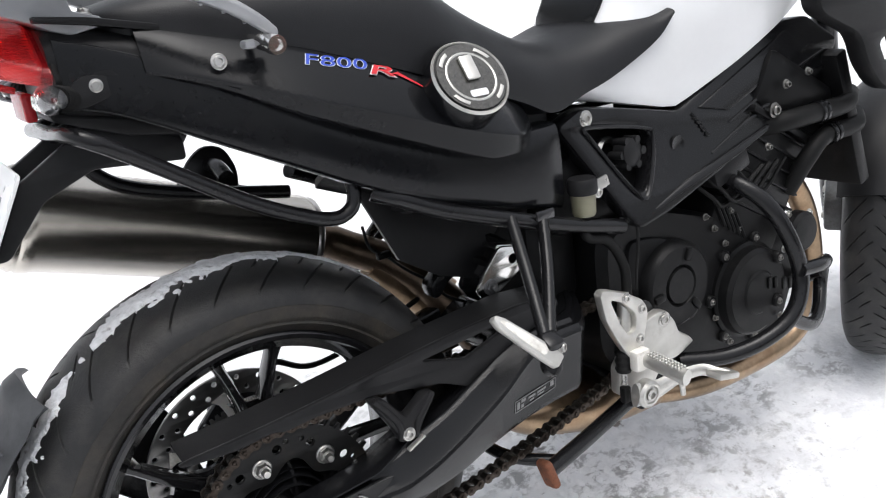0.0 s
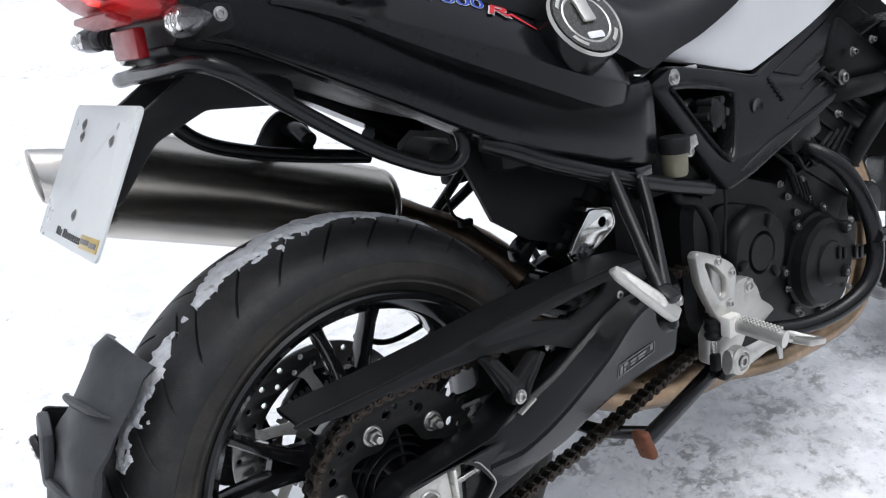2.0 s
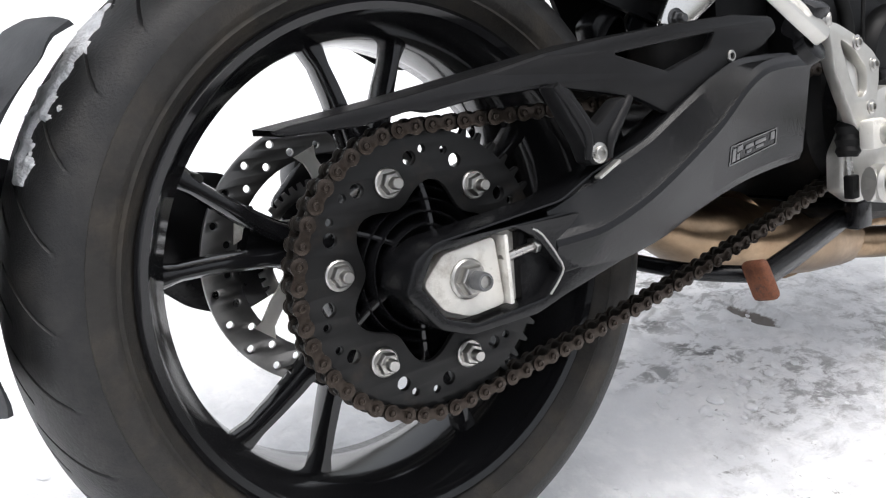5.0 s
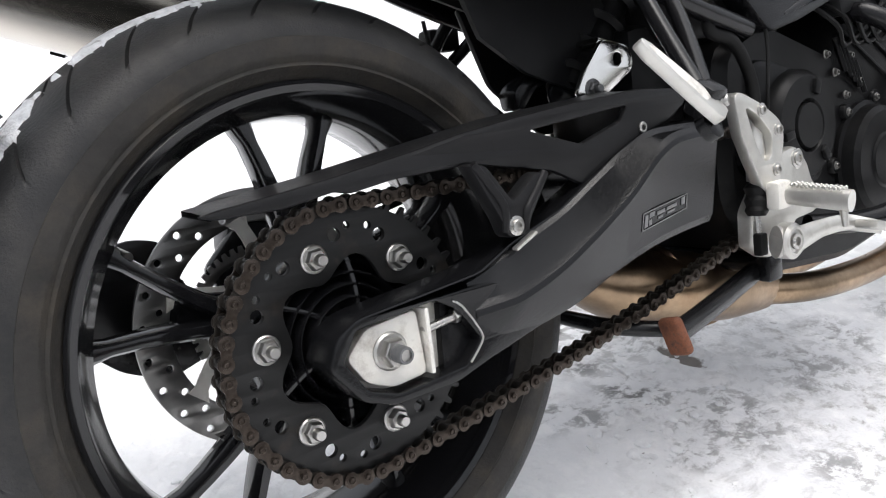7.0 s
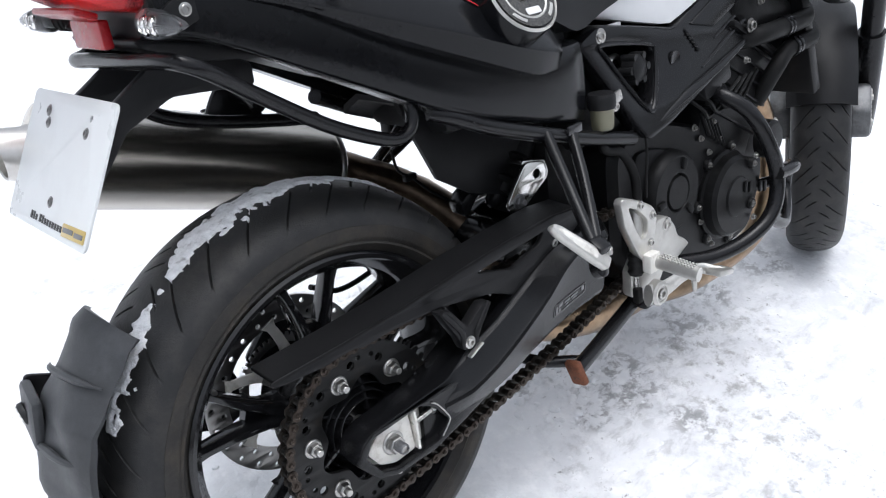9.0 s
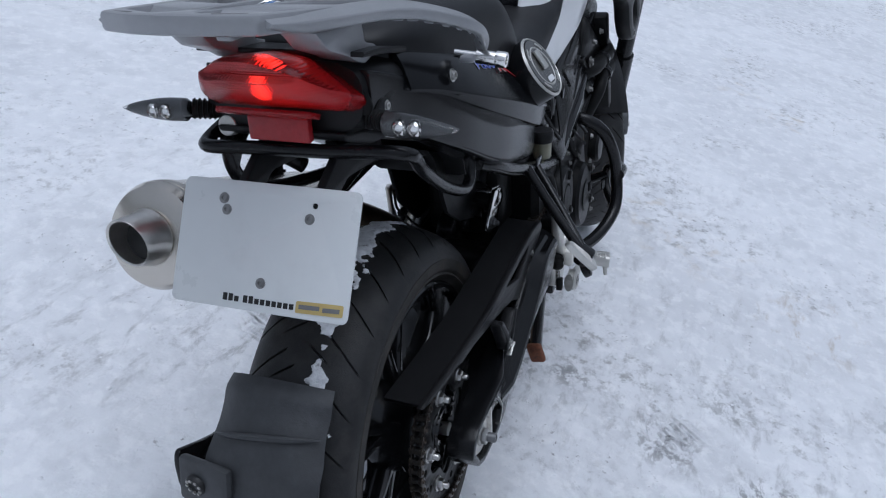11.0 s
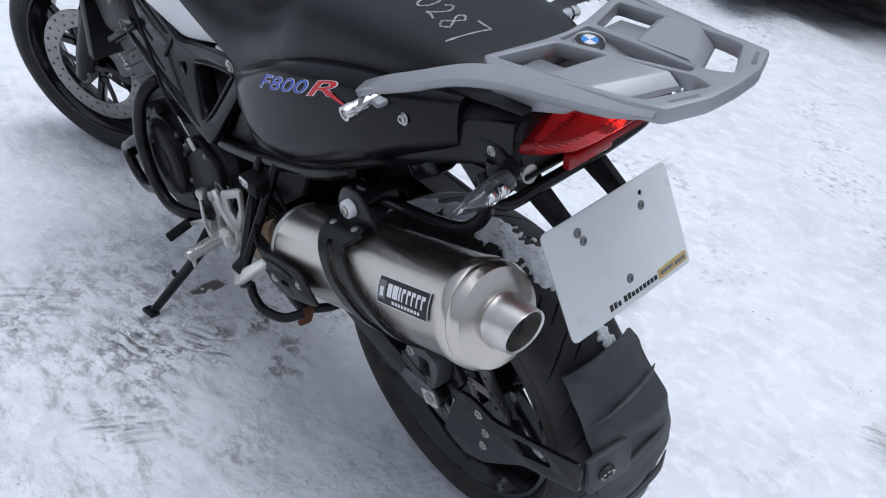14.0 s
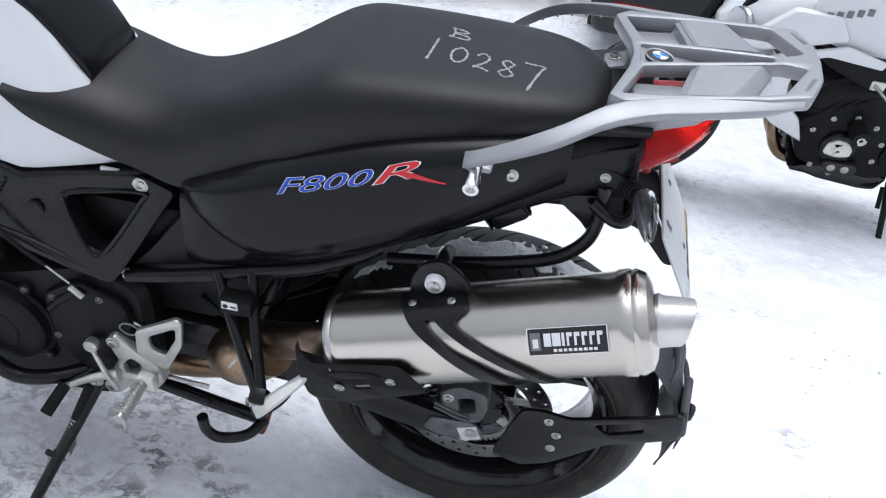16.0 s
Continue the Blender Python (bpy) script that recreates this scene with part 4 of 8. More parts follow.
# ---- seat
top_z = smooth_line([-0.10, -0.085, -0.05, 0.0, 0.1, 0.2, 0.255, 0.30, 0.35, 0.40, 0.45, 0.50, 0.55, 0.60, 0.64, 0.70], [0.925, 0.938, 0.947, 0.951, 0.950, 0.946, 0.940, 0.920, 0.890, 0.862, 0.838, 0.824, 0.826, 0.838, 0.845, 0.846])
bot_z = smooth_line([-0.10, -0.05, 0.02, 0.1, 0.2, 0.3, 0.4, 0.46, 0.52, 0.58, 0.66, 0.70], [0.915, 0.905, 0.892, 0.872, 0.836, 0.797, 0.758, 0.733, 0.748, 0.765, 0.801, 0.835])
wid = smooth_line([-0.10, -0.09, -0.06, 0.0, 0.1, 0.2, 0.28, 0.35, 0.42, 0.50, 0.58, 0.66, 0.70], [0.03, 0.064, 0.096, 0.118, 0.135, 0.147, 0.153, 0.142, 0.135, 0.128, 0.128, 0.131, 0.131])
boxy = smooth_line([-0.10, 0.0, 0.2, 0.27, 0.36, 0.5, 0.70], [0.50, 0.38, 0.33, 0.40, 0.60, 0.62, 0.5])
flat = smooth_line([-0.10, 0.0, 0.2, 0.27, 0.36, 0.5, 0.70], [0.50, 0.40, 0.36, 0.42, 0.54, 0.55, 0.55])
rings = []
for i in range(121):
    x = -0.10 + 0.80 * i / 120
    zt, zb, w, e = top_z(x), bot_z(x), wid(x), boxy(x)
    ring = []
    for k in range(61):
        a = math.pi * k / 60
        c, s = math.cos(a), math.sin(a)
        ring.append((x, math.copysign(abs(c) ** e, c) * w * (1.0 - 0.10 * s), zb + (zt - zb) * s ** flat(x)))
    ring += [(x, -0.6 * w, zb - 0.006), (x, 0.6 * w, zb - 0.006)]
    rings.append(ring)
seat_bm = loft(rings)
from mathutils.bvhtree import BVHTree
SEAT_TREE = BVHTree.FromBMesh(seat_bm)
seat = part("seat", seat_bm, VINYL, BIKE, "matt black vinyl dual seat with a raised rear", 50)


def drape(bm, tree, way, lift):
    """Lays a flat mesh on to a surface, along way; only its front stays."""
    bm.normal_update()
    backs = [f for f in bm.faces if f.normal.dot(V(way)) > -0.3] if any(f.normal.dot(V(way)) < -0.3 for f in bm.faces) else []
    bmesh.ops.delete(bm, geom=backs, context="FACES")
    bmesh.ops.triangulate(bm, faces=bm.faces)
    for _ in range(4):
        long = [e for e in bm.edges if e.calc_length() > 0.0035]
        if long:
            bmesh.ops.subdivide_edges(bm, edges=long, cuts=1)
            bmesh.ops.triangulate(bm, faces=bm.faces)
    for v in bm.verts:
        hit = tree.ray_cast(v.co - V(way) * 0.3, V(way))
        if hit[0]:
            v.co = hit[0] + hit[1] * (lift if hit[1].dot(V(way)) < 0 else -lift)
    return bm


def strokes(lines, place, width, tree, way, lift=0.0006):
    """Hand-drawn strokes, as ribbons laid on a surface."""
    bm = bmesh.new()
    for line in lines:
        pts = catmull([(*p, 0) for p in line], 7)
        rows = []
        for i, p in enumerate(pts):
            t = (pts[min(i + 1, len(pts) - 1)] - pts[max(i - 1, 0)]).normalized()
            side = V((-t.y, t.x, 0)) * width * (0.75 + 0.3 * math.sin(i * 1.7))
            rows.append([place(p + side), place(p - side)])
        vs = [[bm.verts.new(q) for q in r] for r in rows]
        for a, b in zip(vs, vs[1:]):
            bm.faces.new((a[0], a[1], b[1], b[0]))
    drape(bm, tree, way, lift)
    return bm


# numbers written by hand: u runs along the seat to the rear, v across to the right
def on_seat(p):
    return V((0.146 - p.x - p.y * 0.05, 0.034 - p.y + p.x * 0.25, 0.95))


DIGITS = {"1": [[(0.2, 0.02), (0.26, 0.5), (0.3, 1.0)]], "0": [[(0.5, 1.0), (0.12, 0.7), (0.15, 0.2), (0.5, 0.02), (0.85, 0.3), (0.85, 0.75), (0.5, 1.0)]],
          "2": [[(0.1, 0.78), (0.4, 1.0), (0.75, 0.8), (0.55, 0.4), (0.1, 0.05), (0.4, 0.1), (0.9, 0.02)]],
          "8": [[(0.8, 0.85), (0.4, 1.0), (0.2, 0.75), (0.6, 0.45), (0.85, 0.2), (0.45, 0.0), (0.15, 0.2), (0.5, 0.5), (0.8, 0.85)]],
          "7": [[(0.05, 1.0), (0.5, 1.02), (1.1, 1.05), (0.95, 0.85), (0.55, 0.0)]], "B": [[(0.1, 0.95), (0.2, 0.5), (0.15, 0.05)], [(0.0, 0.95), (0.6, 0.95), (0.75, 0.75), (0.2, 0.52), (0.85, 0.4), (0.8, 0.1), (0.0, 0.05)]]}
lines, u = [], 0.0
for ch in "10287":
    lines += [[(u + x * 0.025, (-0.012 if ch in "17" else 0.0) + y * (0.040 if ch not in "17" else 0.060)) for x, y in st] for st in DIGITS[ch]]
    u += 0.032 if ch not in "18" else 0.030
lines += [[(0.018 + x * 0.030, 0.060 + y * 0.026) for x, y in st] for st in DIGITS["B"]]
part("chalk_number", strokes(lines, on_seat, 0.0021, SEAT_TREE, (0, 0, -1), 0.0005), CHALK, seat, "hand-written pale number on the seat")

# ---- bodywork: tank sides, tail
def side_shell(s, x0, x1, top, bottom, out, n=90, sharp=0.62, thick=0.10):
    rings = []
    for i in range(n + 1):
        x = x0 + (x1 - x0) * i / n
        zt, zb, yo = top(x), bottom(x), out(x)
        ring = []
        for k in range(49):
            a = math.pi * (k / 48 - 0.5)
            z = (zt + zb) / 2 - (zt - zb) / 2 * math.copysign(abs(math.sin(a)) ** 0.8, math.sin(a))
            ring.append((x, s * (thick + (yo - thick) * max(0.0, math.cos(a)) ** sharp), z))
        ring += [(x, s * thick * 0.95, zb), (x, s * thick * 0.95, zt)]
        rings.append(ring)
    return loft(rings)


def creased_shell(s, x0, x1, top, edge, under, out, n=90):
    """A cover whose flank folds at a sharp edge and again at its lower lip."""
    rings = []
    for i in range(n + 1):
        x = x0 + (x1 - x0) * i / n
        zt, zc, zu, yo = top(x), edge(x), under(x), out(x)
        ring = [(x, s * (0.10 + (yo - 0.10) * t ** 0.72), zt + (zc - zt) * t ** 1.3) for t in (k / 30 for k in range(31))]
        ring += [(x, s * (yo + 0.0006), zc - 0.002), (x, s * (yo - 0.001), zc - 0.005), (x, s * (yo - 0.004), zu + 0.005), (x, s * (yo - 0.006), zu + 0.001), (x, s * (yo - 0.010), zu - 0.001), (x, s * 0.115, zu - 0.003), (x, s * 0.095, zu)]
        ring.append((x, s * 0.095, zt - 0.001))
        rings.append(ring)
    return loft(rings)


XS = [-0.06, 0.0, 0.08, 0.16, 0.24, 0.32, 0.38, 0.43, 0.46]
for s, side in ((1, "left"), (-1, "right")):
    upper_top = smooth_line(XS, [0.915, 0.910, 0.900, 0.885, 0.860, 0.822, 0.788, 0.760, 0.744] if s > 0 else [0.915, 0.908, 0.893, 0.872, 0.846, 0.812, 0.782, 0.758, 0.744])
    upper_bot = smooth_line(XS, [0.872, 0.846, 0.80, 0.765, 0.735, 0.715, 0.706, 0.706, 0.712] if s < 0 else [0.845, 0.812, 0.762, 0.716, 0.680, 0.662, 0.678, 0.708, 0.725])
    upper_out = smooth_line(XS, [0.122, 0.150, 0.176, 0.188, 0.194, 0.192, 0.182, 0.166, 0.140] if s < 0 else [0.122, 0.148, 0.172, 0.185, 0.192, 0.192, 0.182, 0.158, 0.125])
    if s > 0:
        bm = side_shell(s, -0.06, 0.46, upper_top, upper_bot, upper_out, sharp=0.42)
    else:
        crease = smooth_line([-0.06, -0.013, 0.047, 0.12, 0.20, 0.28, 0.355, 0.41], [0.872, 0.859, 0.836, 0.809, 0.780, 0.750, 0.729, 0.724])
        lip = smooth_line([-0.06, 0.0, 0.068, 0.115, 0.195, 0.297, 0.335, 0.41], [0.868, 0.845, 0.810, 0.788, 0.753, 0.711, 0.704, 0.702])
        flank = smooth_line([-0.06, 0.0, 0.06, 0.12, 0.20, 0.28, 0.34, 0.37, 0.41], [0.122, 0.149, 0.170, 0.182, 0.190, 0.192, 0.187, 0.176, 0.140])
        bm = creased_shell(s, -0.06, 0.41, upper_top, crease, lip, flank)
    tree = BVHTree.FromBMesh(bm)
    cover = part("side_cover", bm, SATIN_BLACK, BIKE, "satin black tank side cover with model lettering", 30)
    XL = [-0.14, -0.10] + XS
    low_top = smooth_line(XL, [0.914, 0.902, 0.888, 0.865, 0.82, 0.78, 0.75, 0.73, 0.722, 0.72, 0.72])
    low_bot = smooth_line(XL, [0.846, 0.836, 0.82, 0.79, 0.748, 0.704, 0.664, 0.630, 0.610, 0.596, 0.590])
    if s < 0:
        low_bot = smooth_line(XL, [0.846, 0.834, 0.815, 0.783, 0.740, 0.697, 0.661, 0.636, 0.617, 0.604, 0.597])
    low_out = smooth_line(XL, [0.1065, 0.1105, 0.117, 0.130, 0.145, 0.152, 0.156, 0.154, 0.150, 0.144, 0.135])
    part("lower_cover", side_shell(s, -0.138, 0.46, low_top, low_bot, low_out, n=110, sharp=0.22), SATIN_BLACK, BIKE, "", 50)
    # model lettering, readable on both sides
    if s > 0:
        m = Matrix(((-1, 0, 0, 0.298), (0, 0, 1, 0.30), (0.34, 1, 0, 0.800), (0, 0, 0, 1))) @ Matrix.Diagonal((1.22, 0.52, 1, 1))
        mr = Matrix(((-1, 0, 0, 0.178), (0, 0, 1, 0.30), (0.36, 1, 0, 0.839), (0, 0, 0, 1))) @ Matrix.Diagonal((1.75, 0.50, 1, 1))
        tail = [(0.140, 0.862), (0.128, 0.858), (0.083, 0.8545), (0.084, 0.8565), (0.124, 0.864)]
    else:
        m = Matrix(((1, 0, 0, 0.097), (0, 0, 1, -0.30), (-0.24, 1, 0, 0.8535), (0, 0, 0, 1))) @ Matrix.Diagonal((0.78, 0.34, 1, 1))
        mr = Matrix(((1, 0, 0, 0.169), (0, 0, 1, -0.30), (-0.27, 1, 0, 0.8308), (0, 0, 0, 1))) @ Matrix.Diagonal((1.05, 0.28, 1, 1))
        tail = [(0.200, 0.8260), (0.208, 0.8240), (0.236, 0.8050), (0.237, 0.8060), (0.212, 0.8262)]
    way = (0, -s, 0)
    size = 0.05
    for string, mm, mat, sz, bold, lift in (("F800", m, INK_WHITE, size, 0.0010, 0.0007), ("F800", m, INK_BLUE, size, 0.0, 0.0013), ("R", mr, INK_WHITE, size * 1.12, 0.0015, 0.0007), ("R", mr, INK_RED, size * 1.12, 0.0003, 0.0013)):
        t = text_mesh(string, sz, mm, 0.25, bold, 0.0)
        part("lettering", drape(t, tree, way, lift if s > 0 or string != "R" else lift * 2.4), mat, cover)
    bm = plate(tail, (), 0, 0.0004, 0.0001)
    bm.transform(Matrix.Translation((0, s * 0.3, 0)))
    part("lettering_flash", drape(bm, tree, way, 0.0016), INK_RED, cover)
    part("side_bolt", bolt((0.007, s * 0.150, 0.870), (0, s, 0.15), 0.006, 0.005), STEEL, cover)

# filler cap with a dark pad
cap_c, cap_n = V((0.286, -0.188, 0.806)), V((-0.02, -0.83, 0.58))
cap = part("fuel_cap", lathe([(0.050, -0.03), (0.050, 0.002), (0.048, 0.006), (0.044, 0.0065), (0.0002, 0.0065)], cap_c, cap_n, 56), SATIN_BLACK, BIKE, "round fuel filler cap with a dark pad")
part("cap_ring", lathe([(0.0455, 0.006), (0.0475, 0.0085), (0.0500, 0.005), (0.0455, 0.004)], cap_c, cap_n, 56, True), ALU, cap)
part("cap_pad", lathe([(0.0440, 0.006), (0.0440, 0.0085), (0.0002, 0.0085)], cap_c, cap_n, 48), CARBON, cap, "dark weave pad with printed stripes")
CQ = Matrix.Translation(cap_c) @ cap_n.to_track_quat("Z", "Y").to_matrix().to_4x4()
for a0, a1 in ((30, 62), (120, 152), (210, 242), (300, 332)):
    arc = [(0.041 * math.cos(radians(a)), 0.041 * math.sin(radians(a))) for a in range(a0, a1 + 1, 10)] + [(0.0365 * math.cos(radians(a)), 0.0365 * math.sin(radians(a))) for a in range(a1, a0 - 1, -10)]
    part("pad_print", plate(arc, (), 0, 0.0006, 0.0001, m=CQ @ Matrix.Translation((0, 0, 0.0088))), ALU, cap)
part("pad_print", plate(fillet([(-0.012, -0.027), (0.012, -0.027), (0.012, -0.018), (-0.012, -0.018)], 0.003), (), 0, 0.0006, 0.0001, m=CQ @ Matrix.Translation((0, 0, 0.0088))), INK_WHITE, cap)
part("cap_flap", plate(fillet([(-0.009, -0.006), (0.009, -0.006), (0.009, 0.026), (-0.009, 0.026)], 0.003), (), 0, 0.004, 0.001, m=CQ @ Matrix.Translation((0, 0, 0.0095))), ALU, cap)
part("pad_line", lathe([(0.030, 0.0085), (0.0315, 0.0092), (0.033, 0.0085)], cap_c, cap_n, 48, True), ALU, cap)

# tail cowl
rings = []
for x, w, zt, zb in ((0.22, 0.115, 0.83, 0.70), (0.12, 0.122, 0.868, 0.735), (0.04, 0.122, 0.892, 0.772), (-0.03, 0.119, 0.908, 0.802), (-0.09, 0.112, 0.920, 0.824), (-0.135, 0.106, 0.926, 0.832), (-0.145, 0.100, 0.924, 0.836)):
    ring = []
    for k in range(32):
        a = 2 * math.pi * k / 32
        c, sn = math.cos(a), math.sin(a)
        ring.append((x, w * math.copysign(abs(c) ** 0.45, c) * (1 - 0.12 * max(0, -sn)), (zt + zb) / 2 + (zt - zb) / 2 * math.copysign(abs(sn) ** 0.6, sn)))
    rings.append(ring)
tail = part("tail_cowl", loft(rings), BLACK_PLASTIC, BIKE, "matt black tail cowl", 50)
for s in (-1, 1):
    part("tail_bolt", bolt((-0.108, s * 0.110, 0.864), (0, s, 0), 0.0052, 0.0035), STEEL, tail)
    part("tail_flange", plate(fillet([(-0.085, 0.872), (-0.075, 0.856), (-0.13, 0.842), (-0.155, 0.85), (-0.12, 0.876)], 0.006), (), s * 0.104, s * 0.111, 0.002), BLACK_PLASTIC, tail)
part("tail_top", plate(fillet([(-0.02, 0.912), (-0.10, 0.930), (-0.150, 0.936), (-0.150, 0.930), (-0.10, 0.922), (-0.02, 0.904)], 0.002), (), -0.108, 0.108, 0.002), BLACK_PLASTIC, tail)
part("lock_face", lathe([(0.0125, 0), (0.0125, 0.012), (0.0115, 0.013), (0.0002, 0.013)], (-0.136, 0.084, 0.837), (-1, 0, 0.25), 24), ALU, tail, "steel helmet lock with a key slot")
part("lock_slot", box(-0.1498, 0.084, 0.8405, 0.002, 0.0115, 0.0028, 0.0005), INK_BLACK, tail)
part("tail_underside", plate(fillet([(-0.155, 0.843), (-0.06, 0.822), (0.04, 0.80), (0.04, 0.785), (-0.08, 0.805), (-0.150, 0.832)], 0.006), (), -0.075, 0.095, 0.004), BLACK_PLASTIC, tail)

# tail lamp: a wedge of red plastic, lit
rings = []
for x, w, zt, zb in ((-0.140, 0.106, 0.930, 0.864), (-0.152, 0.108, 0.935, 0.866), (-0.177, 0.100, 0.940, 0.874), (-0.207, 0.085, 0.946, 0.890), (-0.226, 0.071, 0.947, 0.907), (-0.236, 0.062, 0.944, 0.919)):
    h = zt - zb
    sec = [(-0.85, 0.0), (0.85, 0.0), (1.0, 0.10), (0.97, 0.24), (0.40, 0.90), (0.0, 1.0), (-0.40, 0.90), (-0.97, 0.24), (-1.0, 0.10)]
    rings.append([(x + 0.022 * abs(u / w) ** 3, u, z) for u, z in fillet([(w * u, zb + h * v) for u, v in sec], 0.010, 4)])
lamp = part("tail_lamp", loft(rings), RED_LENS, BIKE, "lit red tail lamp", 50)
part("bulb", lathe([(0.0002, -0.012), (0.007, -0.009), (0.009, 0), (0.007, 0.009), (0.0002, 0.012)], (-0.182, 0.0, 0.908), (0, 0, 1), 16), LAMP_BULB, lamp, "glowing bulb")
part("reflector_bowl", plate(fillet([(-0.07, 0.874), (0.07, 0.874), (0.085, 0.884), (0.035, 0.925), (-0.035, 0.925), (-0.085, 0.884)], 0.01), (), 0, 0.003, 0.001, m=Matrix(((0, 0, 1, -0.152), (1, 0, 0, 0), (0, 1, 0, 0), (0, 0, 0, 1)))), INK_WHITE, lamp)
part("lamp_gasket", plate(fillet([(-0.104, 0.862), (0.104, 0.862), (0.110, 0.872), (0.098, 0.900), (0.048, 0.930), (-0.048, 0.930), (-0.098, 0.900), (-0.110, 0.872)], 0.012), (), 0, 0.007, 0.002, m=Matrix(((0, 0, 1, -0.144), (1, 0, 0, 0), (0, 1, 0, 0), (0, 0, 0, 1)))), SOFT_RUBBER, lamp)
part("lamp_lip", box(0, 0, 0, 0.024, 0.122, 0.007, 0.002, m=Matrix.Translation((-0.186, 0, 0.873)) @ pose(0, 0, 0, 0, 24, 0)), RED_LENS, lamp)
part("reflector", box(-0.164, 0, 0.848, 0.012, 0.080, 0.030, 0.003), RED_REFLECTOR, BIKE, "dark red rectangular reflector")

# luggage rack: two arms and a deck with openings
ARM_X = [-0.306, -0.27, -0.20, -0.143, -0.09, -0.04, 0.0, 0.03, 0.055, 0.066]
in_y = smooth_line(ARM_X, [0.082, 0.088, 0.100, 0.110, 0.130, 0.162, 0.176, 0.175, 0.168, 0.160])
in_z = smooth_line(ARM_X, [1.0075, 1.003, 0.995, 0.989, 0.981, 0.963, 0.945, 0.927, 0.910, 0.901])
out_y = smooth_line(ARM_X, [0.097, 0.109, 0.127, 0.139, 0.160, 0.187, 0.195, 0.192, 0.185, 0.177])
out_z = smooth_line(ARM_X, [0.999, 0.994, 0.987, 0.981, 0.971, 0.952, 0.935, 0.919, 0.903, 0.895])
DECK = Matrix(((1, 0, 0, 0), (0, 1, 0, 0), (-0.125, 0, 1, 0.95225), (0, 0, 0, 1)))
deck_holes = [fillet([(-0.122, 0.023), (-0.122, -0.023), (-0.20, -0.015), (-0.280, -0.004), (-0.280, 0.004), (-0.20, 0.015)], 0.003)]
for s in (-1, 1):
    deck_holes.append(fillet([(-0.102, s * 0.102), (-0.186, s * 0.097), (-0.262, s * 0.088), (-0.284, s * 0.082), (-0.316, s * 0.020), (-0.292, s * 0.011), (-0.20, s * 0.025), (-0.126, s * 0.034)], 0.005))
deck_out = [(-0.112, 0.0), (-0.108, 0.034), (-0.086, 0.108), (-0.105, 0.122), (-0.15, 0.112), (-0.27, 0.098), (-0.314, 0.088), (-0.332, 0.042), (-0.335, 0.0)]
deck_out += [(x, -y) for x, y in deck_out[-2:0:-1]]
rack = part("luggage_rack", plate(fillet(deck_out, 0.005), deck_holes, -0.002, 0.018, 0.0046, m=DECK), SILVER_PAINT, BIKE, "silver-grey cast luggage rack with round badge", 30)
SPINE = Matrix(((1, 0, 0, 0), (0, 1, 0, 0), (0.06, 0, 1, 0.979 + 0.147 * 0.06), (0, 0, 0, 1)))
part("rack_spine", plate(fillet([(-0.112, 0.029), (-0.112, -0.029), (-0.20, -0.018), (-0.245, -0.010), (-0.245, 0.010), (-0.20, 0.018)], 0.005), (), -0.007, 0.0, 0.002, m=SPINE), SILVER_PAINT, rack)
for s in (-1, 1):
    top = lambda x, d: 0.97025 - 0.125 * x - d
    slope = [[(-0.187, 0.026, 0.020), (-0.169, 0.100, 0.020)], [(-0.188, 0.026, 0.003), (-0.170, 0.099, 0.003)], [(-0.192, 0.025, 0.001), (-0.174, 0.099, 0.001)], [(-0.262, 0.018, 0.001), (-0.223, 0.095, 0.001)], [(-0.266, 0.017, 0.0025), (-0.228, 0.094, 0.0025)], [(-0.279, 0.016, 0.014), (-0.246, 0.093, 0.014)], [(-0.281, 0.016, 0.019), (-0.248, 0.093, 0.019)]]
    outer = [[(x, s * y, top(x, d)) for x, y, d in row] for row in slope]
    inner = [[(x + 0.005, s * y, top(x, d) - 0.004) for x, y, d in row] for row in slope]
    part("slope_plate", loft([[a_[0], a_[1], b_[1], b_[0]] for a_, b_ in zip(outer, inner)]), SILVER_PAINT, rack, "", 26)
